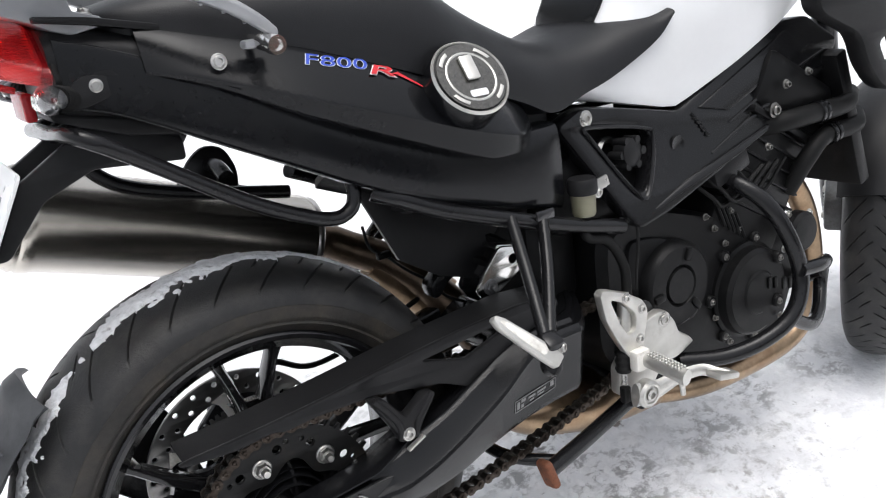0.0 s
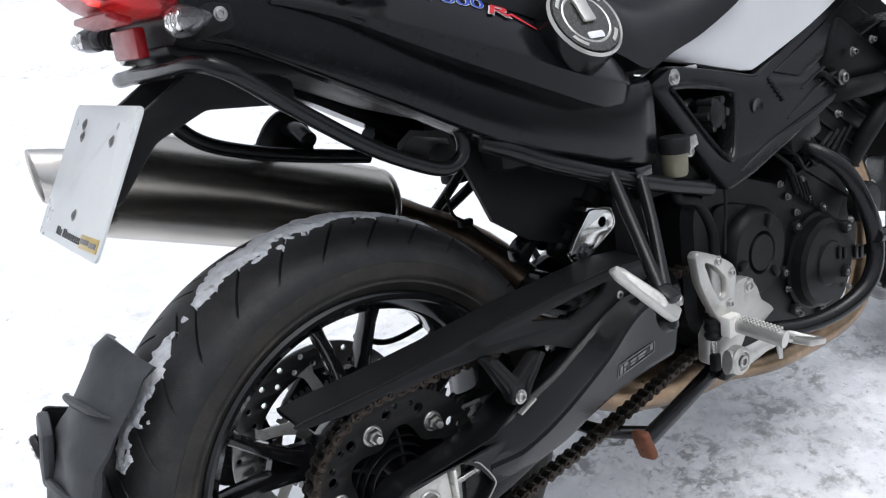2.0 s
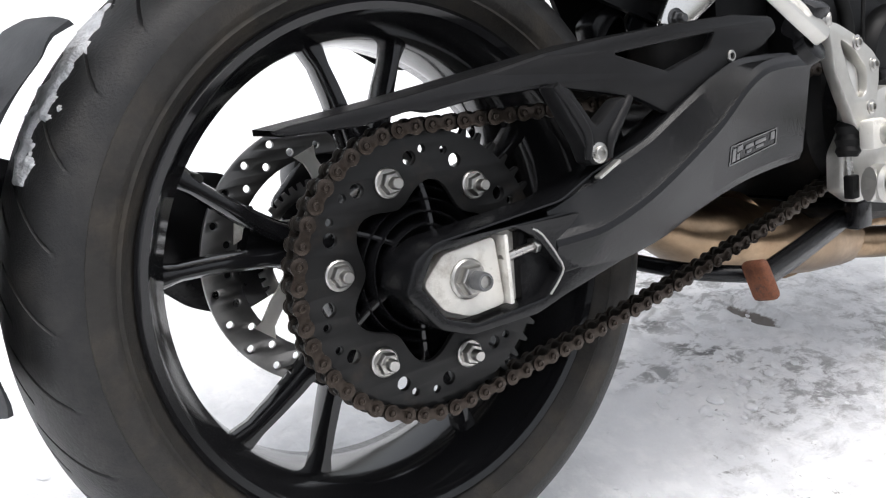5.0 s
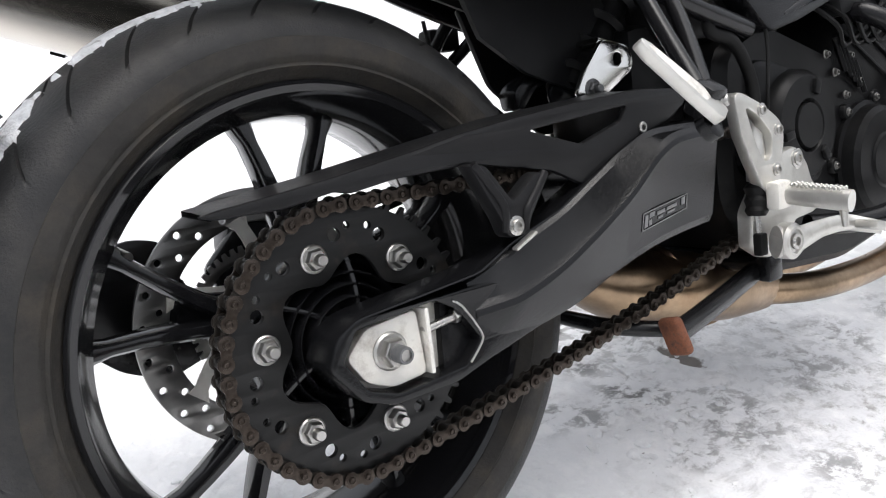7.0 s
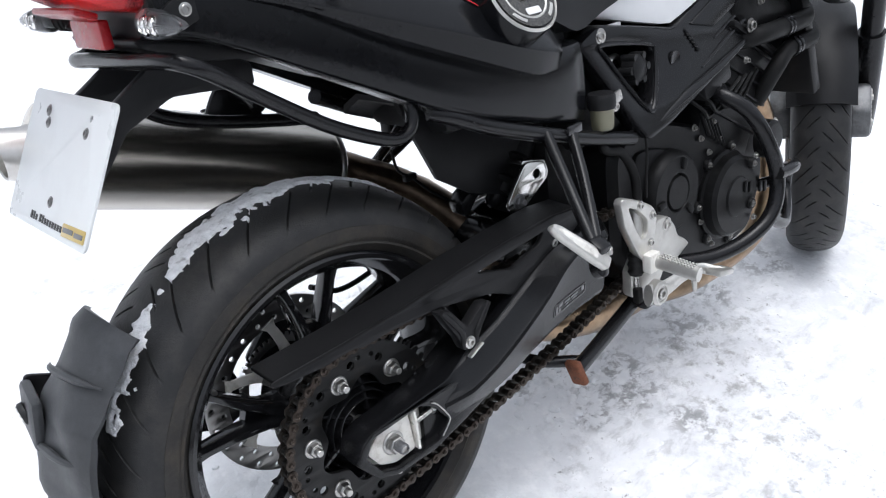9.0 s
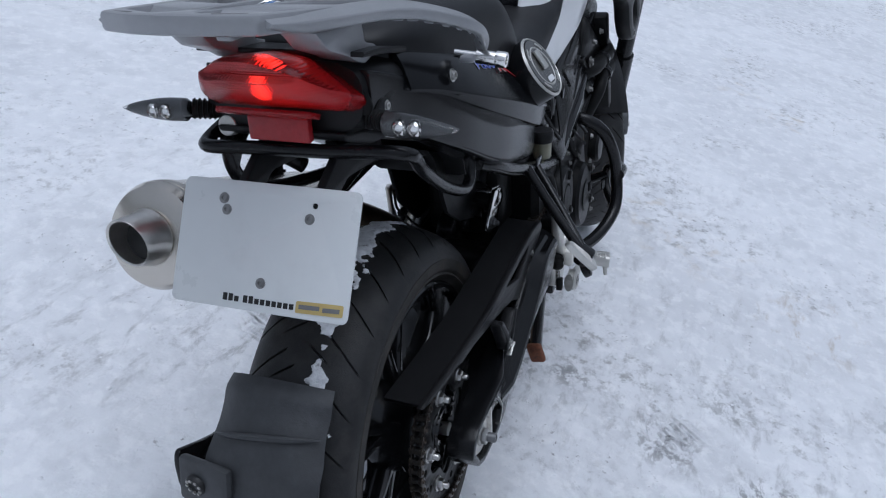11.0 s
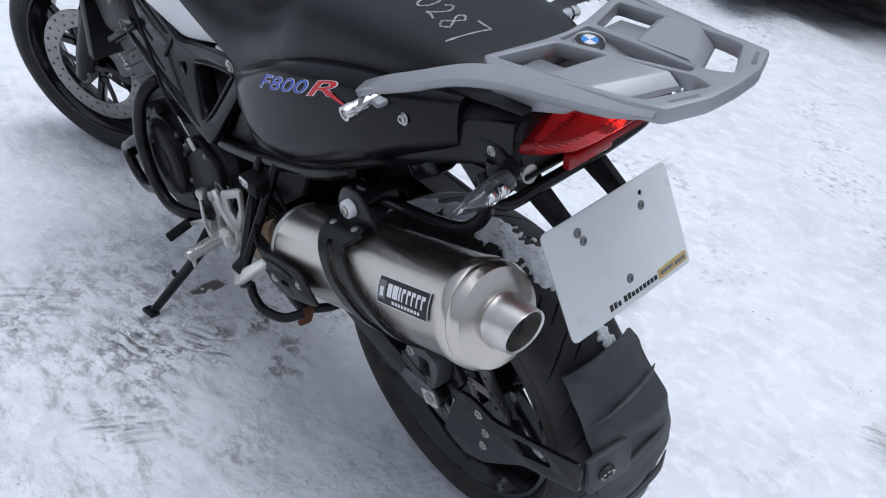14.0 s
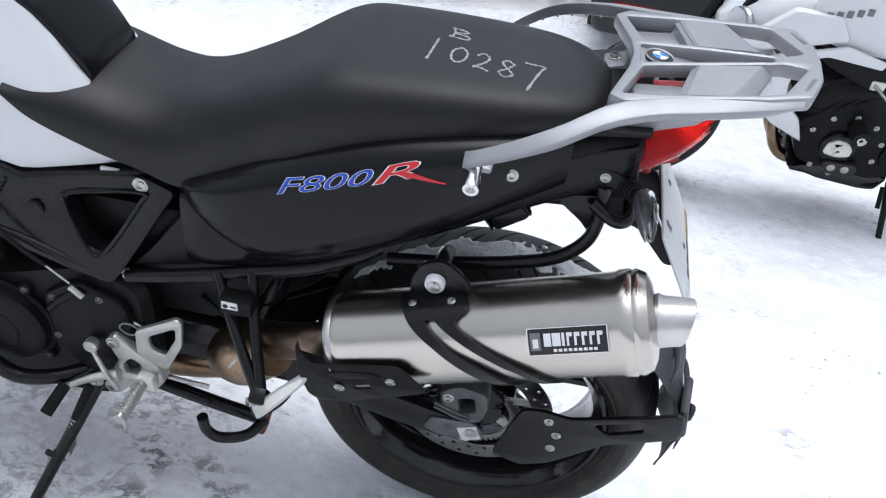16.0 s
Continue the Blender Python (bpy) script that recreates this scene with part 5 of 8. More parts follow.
for s in (-1, 1):
    rings = []
    for i in range(45):
        x = ARM_X[-1] + (ARM_X[0] - ARM_X[-1]) * i / 44
        yi, zi, yo, zo = in_y(x), in_z(x), out_y(x), out_z(x)
        deep = min(1.0, max(0.3, (x + 0.322) / 0.06))
        rings.append([(x, s * y, z) for y, z in fillet([(yi, zi), (yi + 0.3 * (yo - yi), zi - 0.002), (yo, zo), (yo - 0.004, zo - 0.012 * deep), (yi + 0.006, zi - 0.010 - 0.012 * deep)], 0.0042 * deep, 3)])
    part("rack_arm", loft(rings), SILVER_PAINT, rack, "", 24)
    for k in range(8):
        x = 0.030 - 0.020 * k
        yi, zi, yo, zo = in_y(x), in_z(x), out_y(x), out_z(x)
        part("arm_rib", loft([[(x + d, s * y, z) for y, z in ((yi + 0.003, zi - 0.018), (yo - 0.010, zo - 0.008), (yo - 0.012, zo - 0.0135), (yi + 0.007, zi - 0.0235))] for d in (-0.0015, 0.0015)]), SILVER_PAINT, rack)
    part("arm_foot", box(0.048, s * 0.160, 0.883, 0.034, 0.020, 0.009, 0.004), SILVER_PAINT, rack)
    part("rack_bolt", lathe([(0.0055, -0.03), (0.0055, 0.0), (0.0090, 0.0), (0.0090, 0.022), (0.0082, 0.025), (0.0105, 0.026), (0.0105, 0.036), (0.0097, 0.039), (0.0058, 0.039), (0.0054, 0.034), (0.0002, 0.034)], (0.050, s * 0.169, 0.884), (0, s, -0.1), 20), CHROME, rack, "polished steel bolt with spacer")
    part("rack_foot", plate(fillet([(-0.222, 0.972), (-0.196, 0.948), (-0.152, 0.931), (-0.135, 0.921), (-0.116, 0.914), (-0.082, 0.920), (-0.084, 0.929), (-0.110, 0.937), (-0.116, 0.968), (-0.172, 0.974)], 0.003), (), min(s * 0.050, s * 0.092), max(s * 0.050, s * 0.092), 0.002), SILVER_PAINT, rack)
    part("foot_bolt", bolt((-0.097, s * 0.076, 0.933), (0.25, 0, 1), 0.006, 0.006), STEEL, rack)
    part("deck_slot", box(0, 0, 0, 0.034, 0.006, 0.003, 0.0012, m=Matrix.Translation((-0.3145, s * 0.060, 1.0085)) @ pose(0, 0, 0, 0, 4, 66 * s)), INK_GREY, rack)
bm_, bn = V((-0.145, 0, 0.9795)), V((-0.10, 0, 1))
BQ = Matrix.Translation(bm_) @ bn.to_track_quat("Z", "Y").to_matrix().to_4x4()
badge = part("badge", lathe([(0.0175, 0), (0.0175, 0.0035), (0.016, 0.0045), (0.0002, 0.0045)], bm_, bn, 40), INK_BLACK, rack, "round black, white and blue badge")
part("badge_ring", lathe([(0.0162, 0.004), (0.0175, 0.0052), (0.0183, 0.003)], bm_, bn, 40, True), CHROME, badge)
for q in range(4):
    arc = [(0, 0)] + [(0.0100 * math.cos(radians(90 * q + 9 * k)), 0.0100 * math.sin(radians(90 * q + 9 * k))) for k in range(11)]
    part("badge_quarter", plate(arc, (), 0, 0.0006, 0.0001, m=BQ @ Matrix.Translation((0, 0, 0.0048))), BADGE_BLUE if q % 2 else INK_WHITE, badge)

# turn signals
SIGNAL_GREY = material("grey_reflector", (0.10, 0.103, 0.107), 0.3, 0.5, vary=0.3, scale=120)
for s in (-1, 1):
    stalk = part("turn_signal", sweep(both([(-0.125, 0.095, 0.852), (-0.140, 0.112, 0.856), (-0.150, 0.128, 0.859)], s), [0.011, 0.010, 0.012], 12), SOFT_RUBBER, BIKE, "clear-lens turn signal on a rubber stalk")
    for k in range(5):
        part("stalk_ring", lathe([(0.0115, -0.0015), (0.013, 0), (0.0115, 0.0015), (0.009, 0)], (-0.136 - 0.003 * k, s * (0.106 + 0.005 * k), 0.8555 + 0.0008 * k), (-0.45, s, 0.1), 16, True), SOFT_RUBBER, stalk)
    def bean(shrink, back):
        rings = []
        for y, w, h in ((0.129, 0.0105, 0.0120), (0.131, 0.0125, 0.0140), (0.148, 0.0140, 0.0146), (0.168, 0.0130, 0.0132), (0.188, 0.0100, 0.0098), (0.204, 0.0060, 0.0060), (0.217, 0.0012, 0.0012)):
            rings.append([(-0.158 - (y - 0.13) * 0.09 + back + w * shrink * math.cos(2 * math.pi * k / 20), s * y, 0.860 + h * shrink * math.sin(2 * math.pi * k / 20)) for k in range(20)])
        return loft(rings)
    part("signal_lens", bean(1.0, 0.0), CLEAR, stalk, "clear lens")
    part("signal_inside", bean(0.70, 0.006), SIGNAL_GREY, stalk)
    for y in (0.152, 0.170):
        part("signal_led", lathe([(0.0085, 0), (0.0085, 0.004), (0.006, 0.007), (0.004, 0.003), (0.0002, 0.003)], (-0.1675, s * y, 0.860), (-1, 0, 0.1), 18), CHROME, stalk)

# number plate without numbers, on a black bracket
PU, PV = V((0, -1, 0)), V((0.072, 0, 0.129)).normalized()
PN = PU.cross(PV)
PM = Matrix.Translation((-0.2325, 0.0, 0.727)) @ Matrix((PU, PV, PN)).transposed().to_4x4()
lp = part("licence_plate", plate(fillet([(-0.116, -0.074), (0.116, -0.074), (0.116, 0.074), (-0.116, 0.074)], 0.010, 5), [ring2d(0.059, 0.0535, 0.0035)], 0, 0.003, 0.0008, m=PM), PLATE_WHITE, BIKE, "blank white dealer plate with printed bars and a gold sticker")
for x, y, r in ((-0.060, 0.052, 0.0046), (-0.0545, 0.039, 0.0044), (0.0545, 0.038, 0.0044), (0.002, -0.041, 0.0044)):
    c = PM @ V((x, y, 0.003))
    part("plate_screw", bolt(c, PN, r, 0.0018, "socket"), DISC_STEEL, lp)
for x0, x1, h in ((-0.045, -0.022, 0.0085), (-0.018, 0.050, 0.0085)):
    k = round((x1 - x0) / 0.0072)
    for j in range(k):
        u0 = x0 + (x1 - x0) * j / k
        part("print_bar", plate([(u0, -0.0655), (u0 + (x1 - x0) / k * 0.74, -0.0655), (u0 + (x1 - x0) / k * 0.74, -0.0655 + h * (1 if j in (0, 1) else 0.76)), (u0, -0.0655 + h * (1 if j in (0, 1) else 0.76))], (), 0, 0.0005, 0.0001, m=PM @ Matrix.Translation((0, 0, 0.0030))), INK_BLACK, lp)
st = part("gold_sticker", plate(fillet([(0.051, -0.068), (0.110, -0.066), (0.110, -0.0525), (0.051, -0.0545)], 0.002), (), 0, 0.001, 0.0002, m=PM @ Matrix.Translation((0, 0, 0.0030))), GOLD, lp, "gold sticker with printed bars")
for x0, x1 in ((0.055, 0.081), (0.085, 0.106)):
    part("print_bar", plate([(x0, -0.0632), (x1, -0.0622), (x1, -0.0572), (x0, -0.0582)], (), 0, 0.0005, 0.0001, m=PM @ Matrix.Translation((0, 0, 0.0041))), INK_GREY, st)
for s in (-1, 1):
    part("plate_bracket", plate(fillet([(-0.02, 0.79), (-0.07, 0.815), (-0.125, 0.818), (-0.196, 0.775), (-0.236, 0.70), (-0.222, 0.70), (-0.176, 0.752), (-0.12, 0.775), (-0.02, 0.765)], 0.006), (), s * 0.052 - 0.006, s * 0.052 + 0.006, 0.002), BLACK_PLASTIC, BIKE, "black plate bracket")
part("bracket_web", plate(fillet([(-0.03, 0.052), (-0.03, -0.052), (-0.12, -0.052), (-0.12, 0.052)], 0.004), (), 0, 0.006, 0.002, m=Matrix(((1, 0, 0, 0), (0, 1, 0, 0), (-0.25, 0, 1, 0.79), (0, 0, 0, 1)))), BLACK_PLASTIC, BIKE)
part("bracket_web", plate(fillet([(-0.055, 0.02), (0.068, 0.02), (0.068, 0.064), (-0.055, 0.064)], 0.004), (), -0.006, -0.001, 0.001, m=PM), BLACK_PLASTIC, BIKE)

# rails under the tail
part("grab_rail", sweep([(0.150, -0.112, 0.712), (0.150, -0.118, 0.694), (0.142, -0.120, 0.676), (0.120, -0.121, 0.669), (0.085, -0.122, 0.680), (0.021, -0.124, 0.713), (-0.058, -0.130, 0.766), (-0.105, -0.142, 0.798), (-0.132, -0.146, 0.815), (-0.147, -0.128, 0.822),
                         (-0.151, -0.06, 0.819), (-0.151, 0.0, 0.817), (-0.150, 0.06, 0.815), (-0.148, 0.115, 0.812), (-0.130, 0.128, 0.814), (-0.10, 0.118, 0.828)], 0.0088, 12, 8), FRAME_BLACK, BIKE, "black bent steel rail")
part("hanger_rail", sweep([(0.16, 0.115, 0.662), (0.057, 0.118, 0.684), (-0.02, 0.118, 0.705), (-0.072, 0.118, 0.728), (-0.103, 0.117, 0.762), (-0.112, 0.114, 0.80), (-0.110, 0.108, 0.85)], 0.0095, 12, 8), FRAME_BLACK, BIKE)
box_ = part("relay_box", box(0, 0, 0, 0.055, 0.04, 0.036, 0.008, m=Matrix.Translation((0.005, 0.106, 0.786)) @ pose(0, 0, 0, 0, 38, 0)), SATIN_BLACK, BIKE, "small black box under the tail")
for a_ in (-0.029, 0.029):
    part("relay_clip", box(0, 0, 0, 0.003, 0.010, 0.026, 0.001, m=Matrix.Translation((0.005, 0.120, 0.786)) @ pose(0, 0, 0, 0, 38, 0) @ Matrix.Translation((a_, 0, 0))), SATIN_BLACK, box_)
part("hanger_gusset", plate(fillet([(-0.045, 0.825), (-0.105, 0.835), (-0.12, 0.80), (-0.11, 0.765), (-0.09, 0.79)], 0.004), (), 0.105, 0.112, 0.002), FRAME_BLACK, BIKE)
for s in (-1, 1):
    tube = part("subframe_tube", sweep(both([(0.17, 0.125, 0.690), (0.20, 0.138, 0.676), (0.262, 0.145, 0.646), (0.378, 0.145, 0.603), (0.470, 0.145, 0.573), (0.556, 0.143, 0.549)], s), 0.0115, 12, 8), FRAME_BLACK, BIKE, "black steel subframe tube")
    part("tube_bolt", bolt((0.556, s * 0.140, 0.550), (0, s, 0), 0.008, 0.008, "socket"), STEEL, tube)
    hang = part("peg_hanger", sweep(both([(0.352, 0.150, 0.614), (0.335, 0.196, 0.556), (0.308, 0.256, 0.490)], s), 0.0085, 12, 4), FRAME_BLACK, BIKE, "black footrest hanger splayed outwards")
    part("hanger_tube", sweep(both([(0.405, 0.150, 0.600), (0.368, 0.198, 0.550), (0.314, 0.258, 0.488)], s), 0.0085, 12, 4), FRAME_BLACK, hang)
    part("hanger_foot", box(0, 0, 0, 0.026, 0.026, 0.034, 0.006, m=Matrix.Translation((0.308, s * 0.262, 0.480)) @ pose(0, 0, 0, -30 * s, 0, 0)), FRAME_BLACK, hang)
    part("hanger_pin", bolt((0.318, s * 0.272, 0.478), (0.5, s, 0), 0.006, 0.006, "socket"), STEEL, hang)
    heel, tip = V((0.306, s * 0.277, 0.466)), V((0.238, s * 0.249, 0.536))
    along = (tip - heel).normalized()
    out_n = (V((0.45, s, 0.2)) - along * along.dot(V((0.45, s, 0.2)))).normalized()
    FQ = Matrix.Translation(heel) @ Matrix((along, out_n.cross(along), out_n)).transposed().to_4x4()
    peg = part("passenger_footrest", plate(fillet([(-0.006, -0.009), (0.006, -0.0105), (0.03, -0.0105), (0.09, -0.007), (0.102, -0.003), (0.102, 0.003), (0.09, 0.008), (0.03, 0.0105), (-0.002, 0.0105)], 0.004), (), -0.006, 0.006, 0.002, m=FQ), ALU, hang, "folded bare aluminium passenger footrest")
    part("footrest_dish", plate(fillet([(0.016, -0.0065), (0.06, -0.006), (0.090, -0.0035), (0.094, 0.002), (0.06, 0.006), (0.022, 0.007)], 0.003), (), 0.0052, 0.0066, 0.0006, m=FQ), ALU_DIRTY, peg)
    part("footrest_clip", lathe([(0.014, -0.004), (0.014, 0.006), (0.011, 0.008), (0.0002, 0.008)], heel - along * 0.004 - out_n * 0.016, out_n, 20), FRAME_BLACK, peg)
flab = part("frame_label", box(0.366, 0.207, 0.598, 0.024, 0.003, 0.013, 0.001), INK_WHITE, BIKE, "small black and white pictogram sticker")
part("pictogram", lathe([(0.0040, 0), (0.0040, 0.0008), (0.0002, 0.0008)], (0.3715, 0.2085, 0.598), (0, 1, 0), 16), INK_BLACK, flab)
part("pictogram", plate([(0.356, 0.5965), (0.364, 0.5965), (0.364, 0.5995), (0.356, 0.5995)], (), 0.2083, 0.2092, 0.0002), INK_BLACK, flab)
part("tube_wrap", box(0.36, 0.190, 0.590, 0.05, 0.03, 0.03, 0.006), SOFT_RUBBER, BIKE)

# ---- exhaust
MR, MF = V((-0.196, 0.183, 0.703)), V((0.212, 0.196, 0.560))
MW = (MR - MF).normalized()
ML = (MR - MF).length
RAD = 0.0685
muffler = part("muffler", lathe([(0.040, 0.0), (0.058, 0.004), (0.064, 0.012), (RAD - 0.002, 0.02), (RAD, 0.026), (RAD, ML - 0.03), (RAD + 0.0022, ML - 0.026), (RAD + 0.0022, ML - 0.012), (RAD, ML - 0.009), (RAD + 0.0015, ML - 0.004),
                                (RAD, ML), (RAD * 0.93, ML + 0.009), (RAD * 0.72, ML + 0.015), (0.037, ML + 0.017)], MF, MW, 72), BRUSHED, BIKE, "brushed stainless steel muffler with black strap")
tipn = (MW + V((0, 0.06, -0.10))).normalized()
tc = MF + MW * (ML + 0.014)
tip_rings = []
for d0, r, cut in ((0.0, 0.0355, 0), (0.004, 0.037, 0), (0.010, 0.034, 0), (0.039, 0.0315, 0.45), (0.041, 0.0305, 0.45), (0.039, 0.028, 0.45), (0.012, 0.026, 0.0)):
    q = tipn.to_track_quat("Z", "Y").to_matrix()
    ring = []
    for k in range(40):
        a = 2 * math.pi * k / 40
        p = q @ V((r * math.cos(a), r * math.sin(a), 0))
        ring.append(tc + p + tipn * (d0 + cut * p.z * 0.75))
    tip_rings.append(ring)
part("exhaust_tip", loft(tip_rings, caps=False), SPUN, muffler, "slash-cut polished tip")
part("exhaust_bore", lathe([(0.026, 0.006), (0.026, 0.012), (0.0002, 0.012)], tc, tipn, 32), INK_BLACK, muffler)
m_out = (V((0, 1, 0)) - MW * MW.y).normalized()
m_up = MW.cross(m_out)
if m_up.z < 0:
    m_up = -m_up


def on_muffler(along, deg, lift=0.0):
    """A point of the muffler's skin: metres behind its front end; degrees from its outer side, up."""
    return MF + MW * along + (m_out * math.cos(radians(deg)) + m_up * math.sin(radians(deg))) * (RAD + lift)


def strap(left, right, lift=0.003, thick=0.003):
    """A band of metal between two lines of (along, degrees)."""
    a, b = catmull([(*p, 0) for p in left], 8), catmull([(*p, 0) for p in right], 8)
    rings = []
    for p, q in zip(a, b):
        row = [p.lerp(q, t) for t in (0, 0.25, 0.5, 0.75, 1)]
        rings.append([on_muffler(r.x, r.y, lift + thick) for r in row] + [on_muffler(r.x, r.y, lift - 0.002) for r in reversed(row)])
    return loft(rings)


part("strap", strap([(0.118, 92), (0.127, 68), (0.140, 50), (0.172, 24), (0.204, -2), (0.230, -25), (0.262, -64)], [(0.158, 92), (0.158, 68), (0.160, 52), (0.184, 28), (0.224, 2), (0.246, -20), (0.280, -64)]), FRAME_BLACK, muffler, "black steel strap")
part("strap", strap([(0.158, 92), (0.165, 68), (0.176, 52), (0.208, 30), (0.252, 4), (0.278, -14), (0.315, -64)], [(0.205, 92), (0.212, 70), (0.197, 54), (0.224, 32), (0.266, 6), (0.292, -14), (0.330, -64)]), FRAME_BLACK, muffler)
part("strap", strap([(0.118, 96), (0.124, 74), (0.134, 58)], [(0.205, 96), (0.211, 74), (0.200, 60)], 0.0035), FRAME_BLACK, muffler)
part("strap_ear", plate(fillet([(0.110, 0.650), (0.115, 0.70), (0.10, 0.735), (0.070, 0.742), (0.045, 0.725), (0.025, 0.695), (0.02, 0.67)], 0.014), (), 0.180, 0.190, 0.003), FRAME_BLACK, muffler)
part("hanger_bush", lathe([(0.0135, 0), (0.0135, 0.010), (0.0115, 0.013), (0.0085, 0.013)], (0.080, 0.188, 0.708), (0, 1, 0.05), 28), INK_WHITE, muffler, "white bush with steel bolt")
part("hanger_bolt", bolt((0.080, 0.200, 0.7085), (0, 1, 0.05), 0.0075, 0.004, "socket"), STEEL, muffler)
for al, dg in ((0.138, 80), (0.192, 79)):
    p = on_muffler(al, dg, 0.006)
    part("strap_bolt", bolt(p, p - (MF + MW * al), 0.004, 0.003, "socket"), STEEL, muffler)
part("hanger_arm", sweep([(0.076, 0.12, 0.70), (0.076, 0.15, 0.712), (0.076, 0.19, 0.712)], 0.012, 12), FRAME_BLACK, muffler)
guard_bm = plate(fillet([(0.250, 0.612), (0.243, 0.596), (0.226, 0.588), (0.205, 0.591), (0.160, 0.604), (0.112, 0.616), (0.101, 0.612), (0.066, 0.580), (0.074, 0.572), (0.128, 0.543), (0.185, 0.501), (0.222, 0.490), (0.238, 0.504), (0.252, 0.545), (0.256, 0.590)], 0.005), [fillet([(0.164, 0.562), (0.166, 0.554), (0.142, 0.562), (0.144, 0.570)], 0.002)], 0.0, 0.004, 0.0012)
for v in guard_bm.verts:
    v.co.y += 0.267 - 0.0045 * max(0.0, (0.555 - v.co.z) / 0.02) ** 1.25 - 0.020 * max(0.0, (v.co.x - 0.225) / 0.03) ** 2
heat_guard = part("heat_guard", guard_bm, ENGINE_BLACK, muffler, "matt black heat guard with two bolts")
part("guard_swage", plate(fillet([(0.206, 0.578), (0.184, 0.586), (0.146, 0.594), (0.126, 0.592), (0.150, 0.583), (0.186, 0.571)], 0.004), (), 0.2695, 0.2735, 0.0014), ENGINE_BLACK, heat_guard)
for x, z in ((0.187, 0.549), (0.116, 0.583)):
    part("guard_bolt", bolt((x, 0.2695, z), (0, 1, -0.15), 0.0055, 0.003, "socket"), STEEL, heat_guard)
part("front_collar", lathe([(0.0635, 0.006), (0.0665, 0.010), (0.0665, 0.016), (0.0645, 0.02)], MF, MW, 48, True), SPUN, muffler)
# rating label: dark plate with bars for the maker's name
lab = []
for i in range(13):
    al = 0.290 + 0.102 * i / 12
    lab.append([on_muffler(al, dg, 0.0012) for dg in (44, 39, 34, 29, 24, 19, 14)])
label = part("muffler_label", loft(lab, wrap=False), INK_WHITE, muffler, "black and white maker's label with plain bars")


def label_bar(u0, u1, v0, v1, mat, lift=0.0018):
    rows = [[on_muffler(0.290 + 0.102 * (u0 + (u1 - u0) * i / 6), 14 + 30 * (v0 + (v1 - v0) * j / 3), lift) for j in range(4)] for i in range(7)]
    part("label_bar", loft(rows, wrap=False), mat, label)


label_bar(0.014, 0.986, 0.03, 0.97, INK_BLACK, 0.0016)
for u0, u1 in ((0.21, 0.30), (0.315, 0.42), (0.435, 0.47)):
    label_bar(u0, u1, 0.34, 0.80, INK_WHITE, 0.0022)
for k in range(5):
    label_bar(0.495 + 0.093 * k, 0.495 + 0.093 * k + 0.03, 0.34, 0.80, INK_WHITE, 0.0022)
    label_bar(0.495 + 0.093 * k + 0.03, 0.495 + 0.093 * k + 0.07, 0.66, 0.80, INK_WHITE, 0.0022)
label_bar(0.04, 0.17, 0.2, 0.84, INK_GREY, 0.0022)
label_bar(0.07, 0.14, 0.3, 0.62, INK_WHITE, 0.0026)
for k in range(9):
    label_bar(0.32 + 0.062 * k, 0.32 + 0.062 * k + 0.045, 0.13, 0.24, INK_WHITE, 0.0022)

# pipes
pipe = part("exhaust_pipe", sweep([tuple(MF - MW * -0.01), tuple(MF - MW * 0.03), (0.27, 0.188, 0.532), (0.33, 0.165, 0.495), (0.38, 0.12, 0.44), (0.42, 0.06, 0.36), (0.45, 0.02, 0.30)], [0.030, 0.028, 0.028, 0.029, 0.031, 0.034, 0.04], 20), HEAT_DARK, BIKE, "heat-tinted exhaust pipe")
part("sensor_wire", sweep([(0.235, 0.05, 0.600), (0.242, 0.05, 0.566), (0.267, 0.05, 0.546), (0.299, 0.05, 0.514), (0.341, 0.05, 0.481), (0.359, 0.05, 0.455), (0.40, 0.05, 0.43)], 0.0024, 8, 4), SOFT_RUBBER, pipe, "thin black sensor cable")
part("wire_clip", box(0.262, 0.05, 0.549, 0.022, 0.010, 0.010, 0.002, m=None), SOFT_RUBBER, pipe)
part("pipe_shield", sweep([(0.31, 0.19, 0.50), (0.36, 0.17, 0.455), (0.40, 0.13, 0.41)], [0.036, 0.046, 0.044], 20, flat=1.1), HEAT_STEEL, pipe)
part("shield_clip", sweep([(0.335, 0.20, 0.515), (0.365, 0.214, 0.485), (0.372, 0.212, 0.468), (0.345, 0.205, 0.497)], 0.0028, 8, closed=True), STEEL, pipe)
part("collector", sweep([(0.37, 0.0, 0.285), (0.44, -0.01, 0.255), (0.52, -0.015, 0.235), (0.62, -0.015, 0.215), (0.70, -0.015, 0.20)], [0.03, 0.045, 0.05, 0.048, 0.04], 24, flat=1.5), HEAT_STEEL, pipe, "stained exhaust collector")
for y in (-0.075, 0.05):
    part("header", sweep([(0.64, y * 0.5, 0.205), (0.78, y, 0.185), (0.95, y, 0.178), (1.05, y, 0.195), (1.095, y, 0.25), (1.105, y, 0.34), (1.085, y, 0.43), (1.04, y, 0.50), (1.0, y, 0.53)], 0.0215, 18, 8), HEAT_STEEL, pipe, "golden-brown header pipe")
for x in (0.50, 0.60):
    part("pipe_band", lathe([(0.052, -0.006), (0.056, 0.0), (0.052, 0.006), (0.045, 0)], (x, -0.015, 0.24 - (x - 0.5) * 0.2), (1, 0, -0.2), 24, True), HEAT_STEEL, pipe)

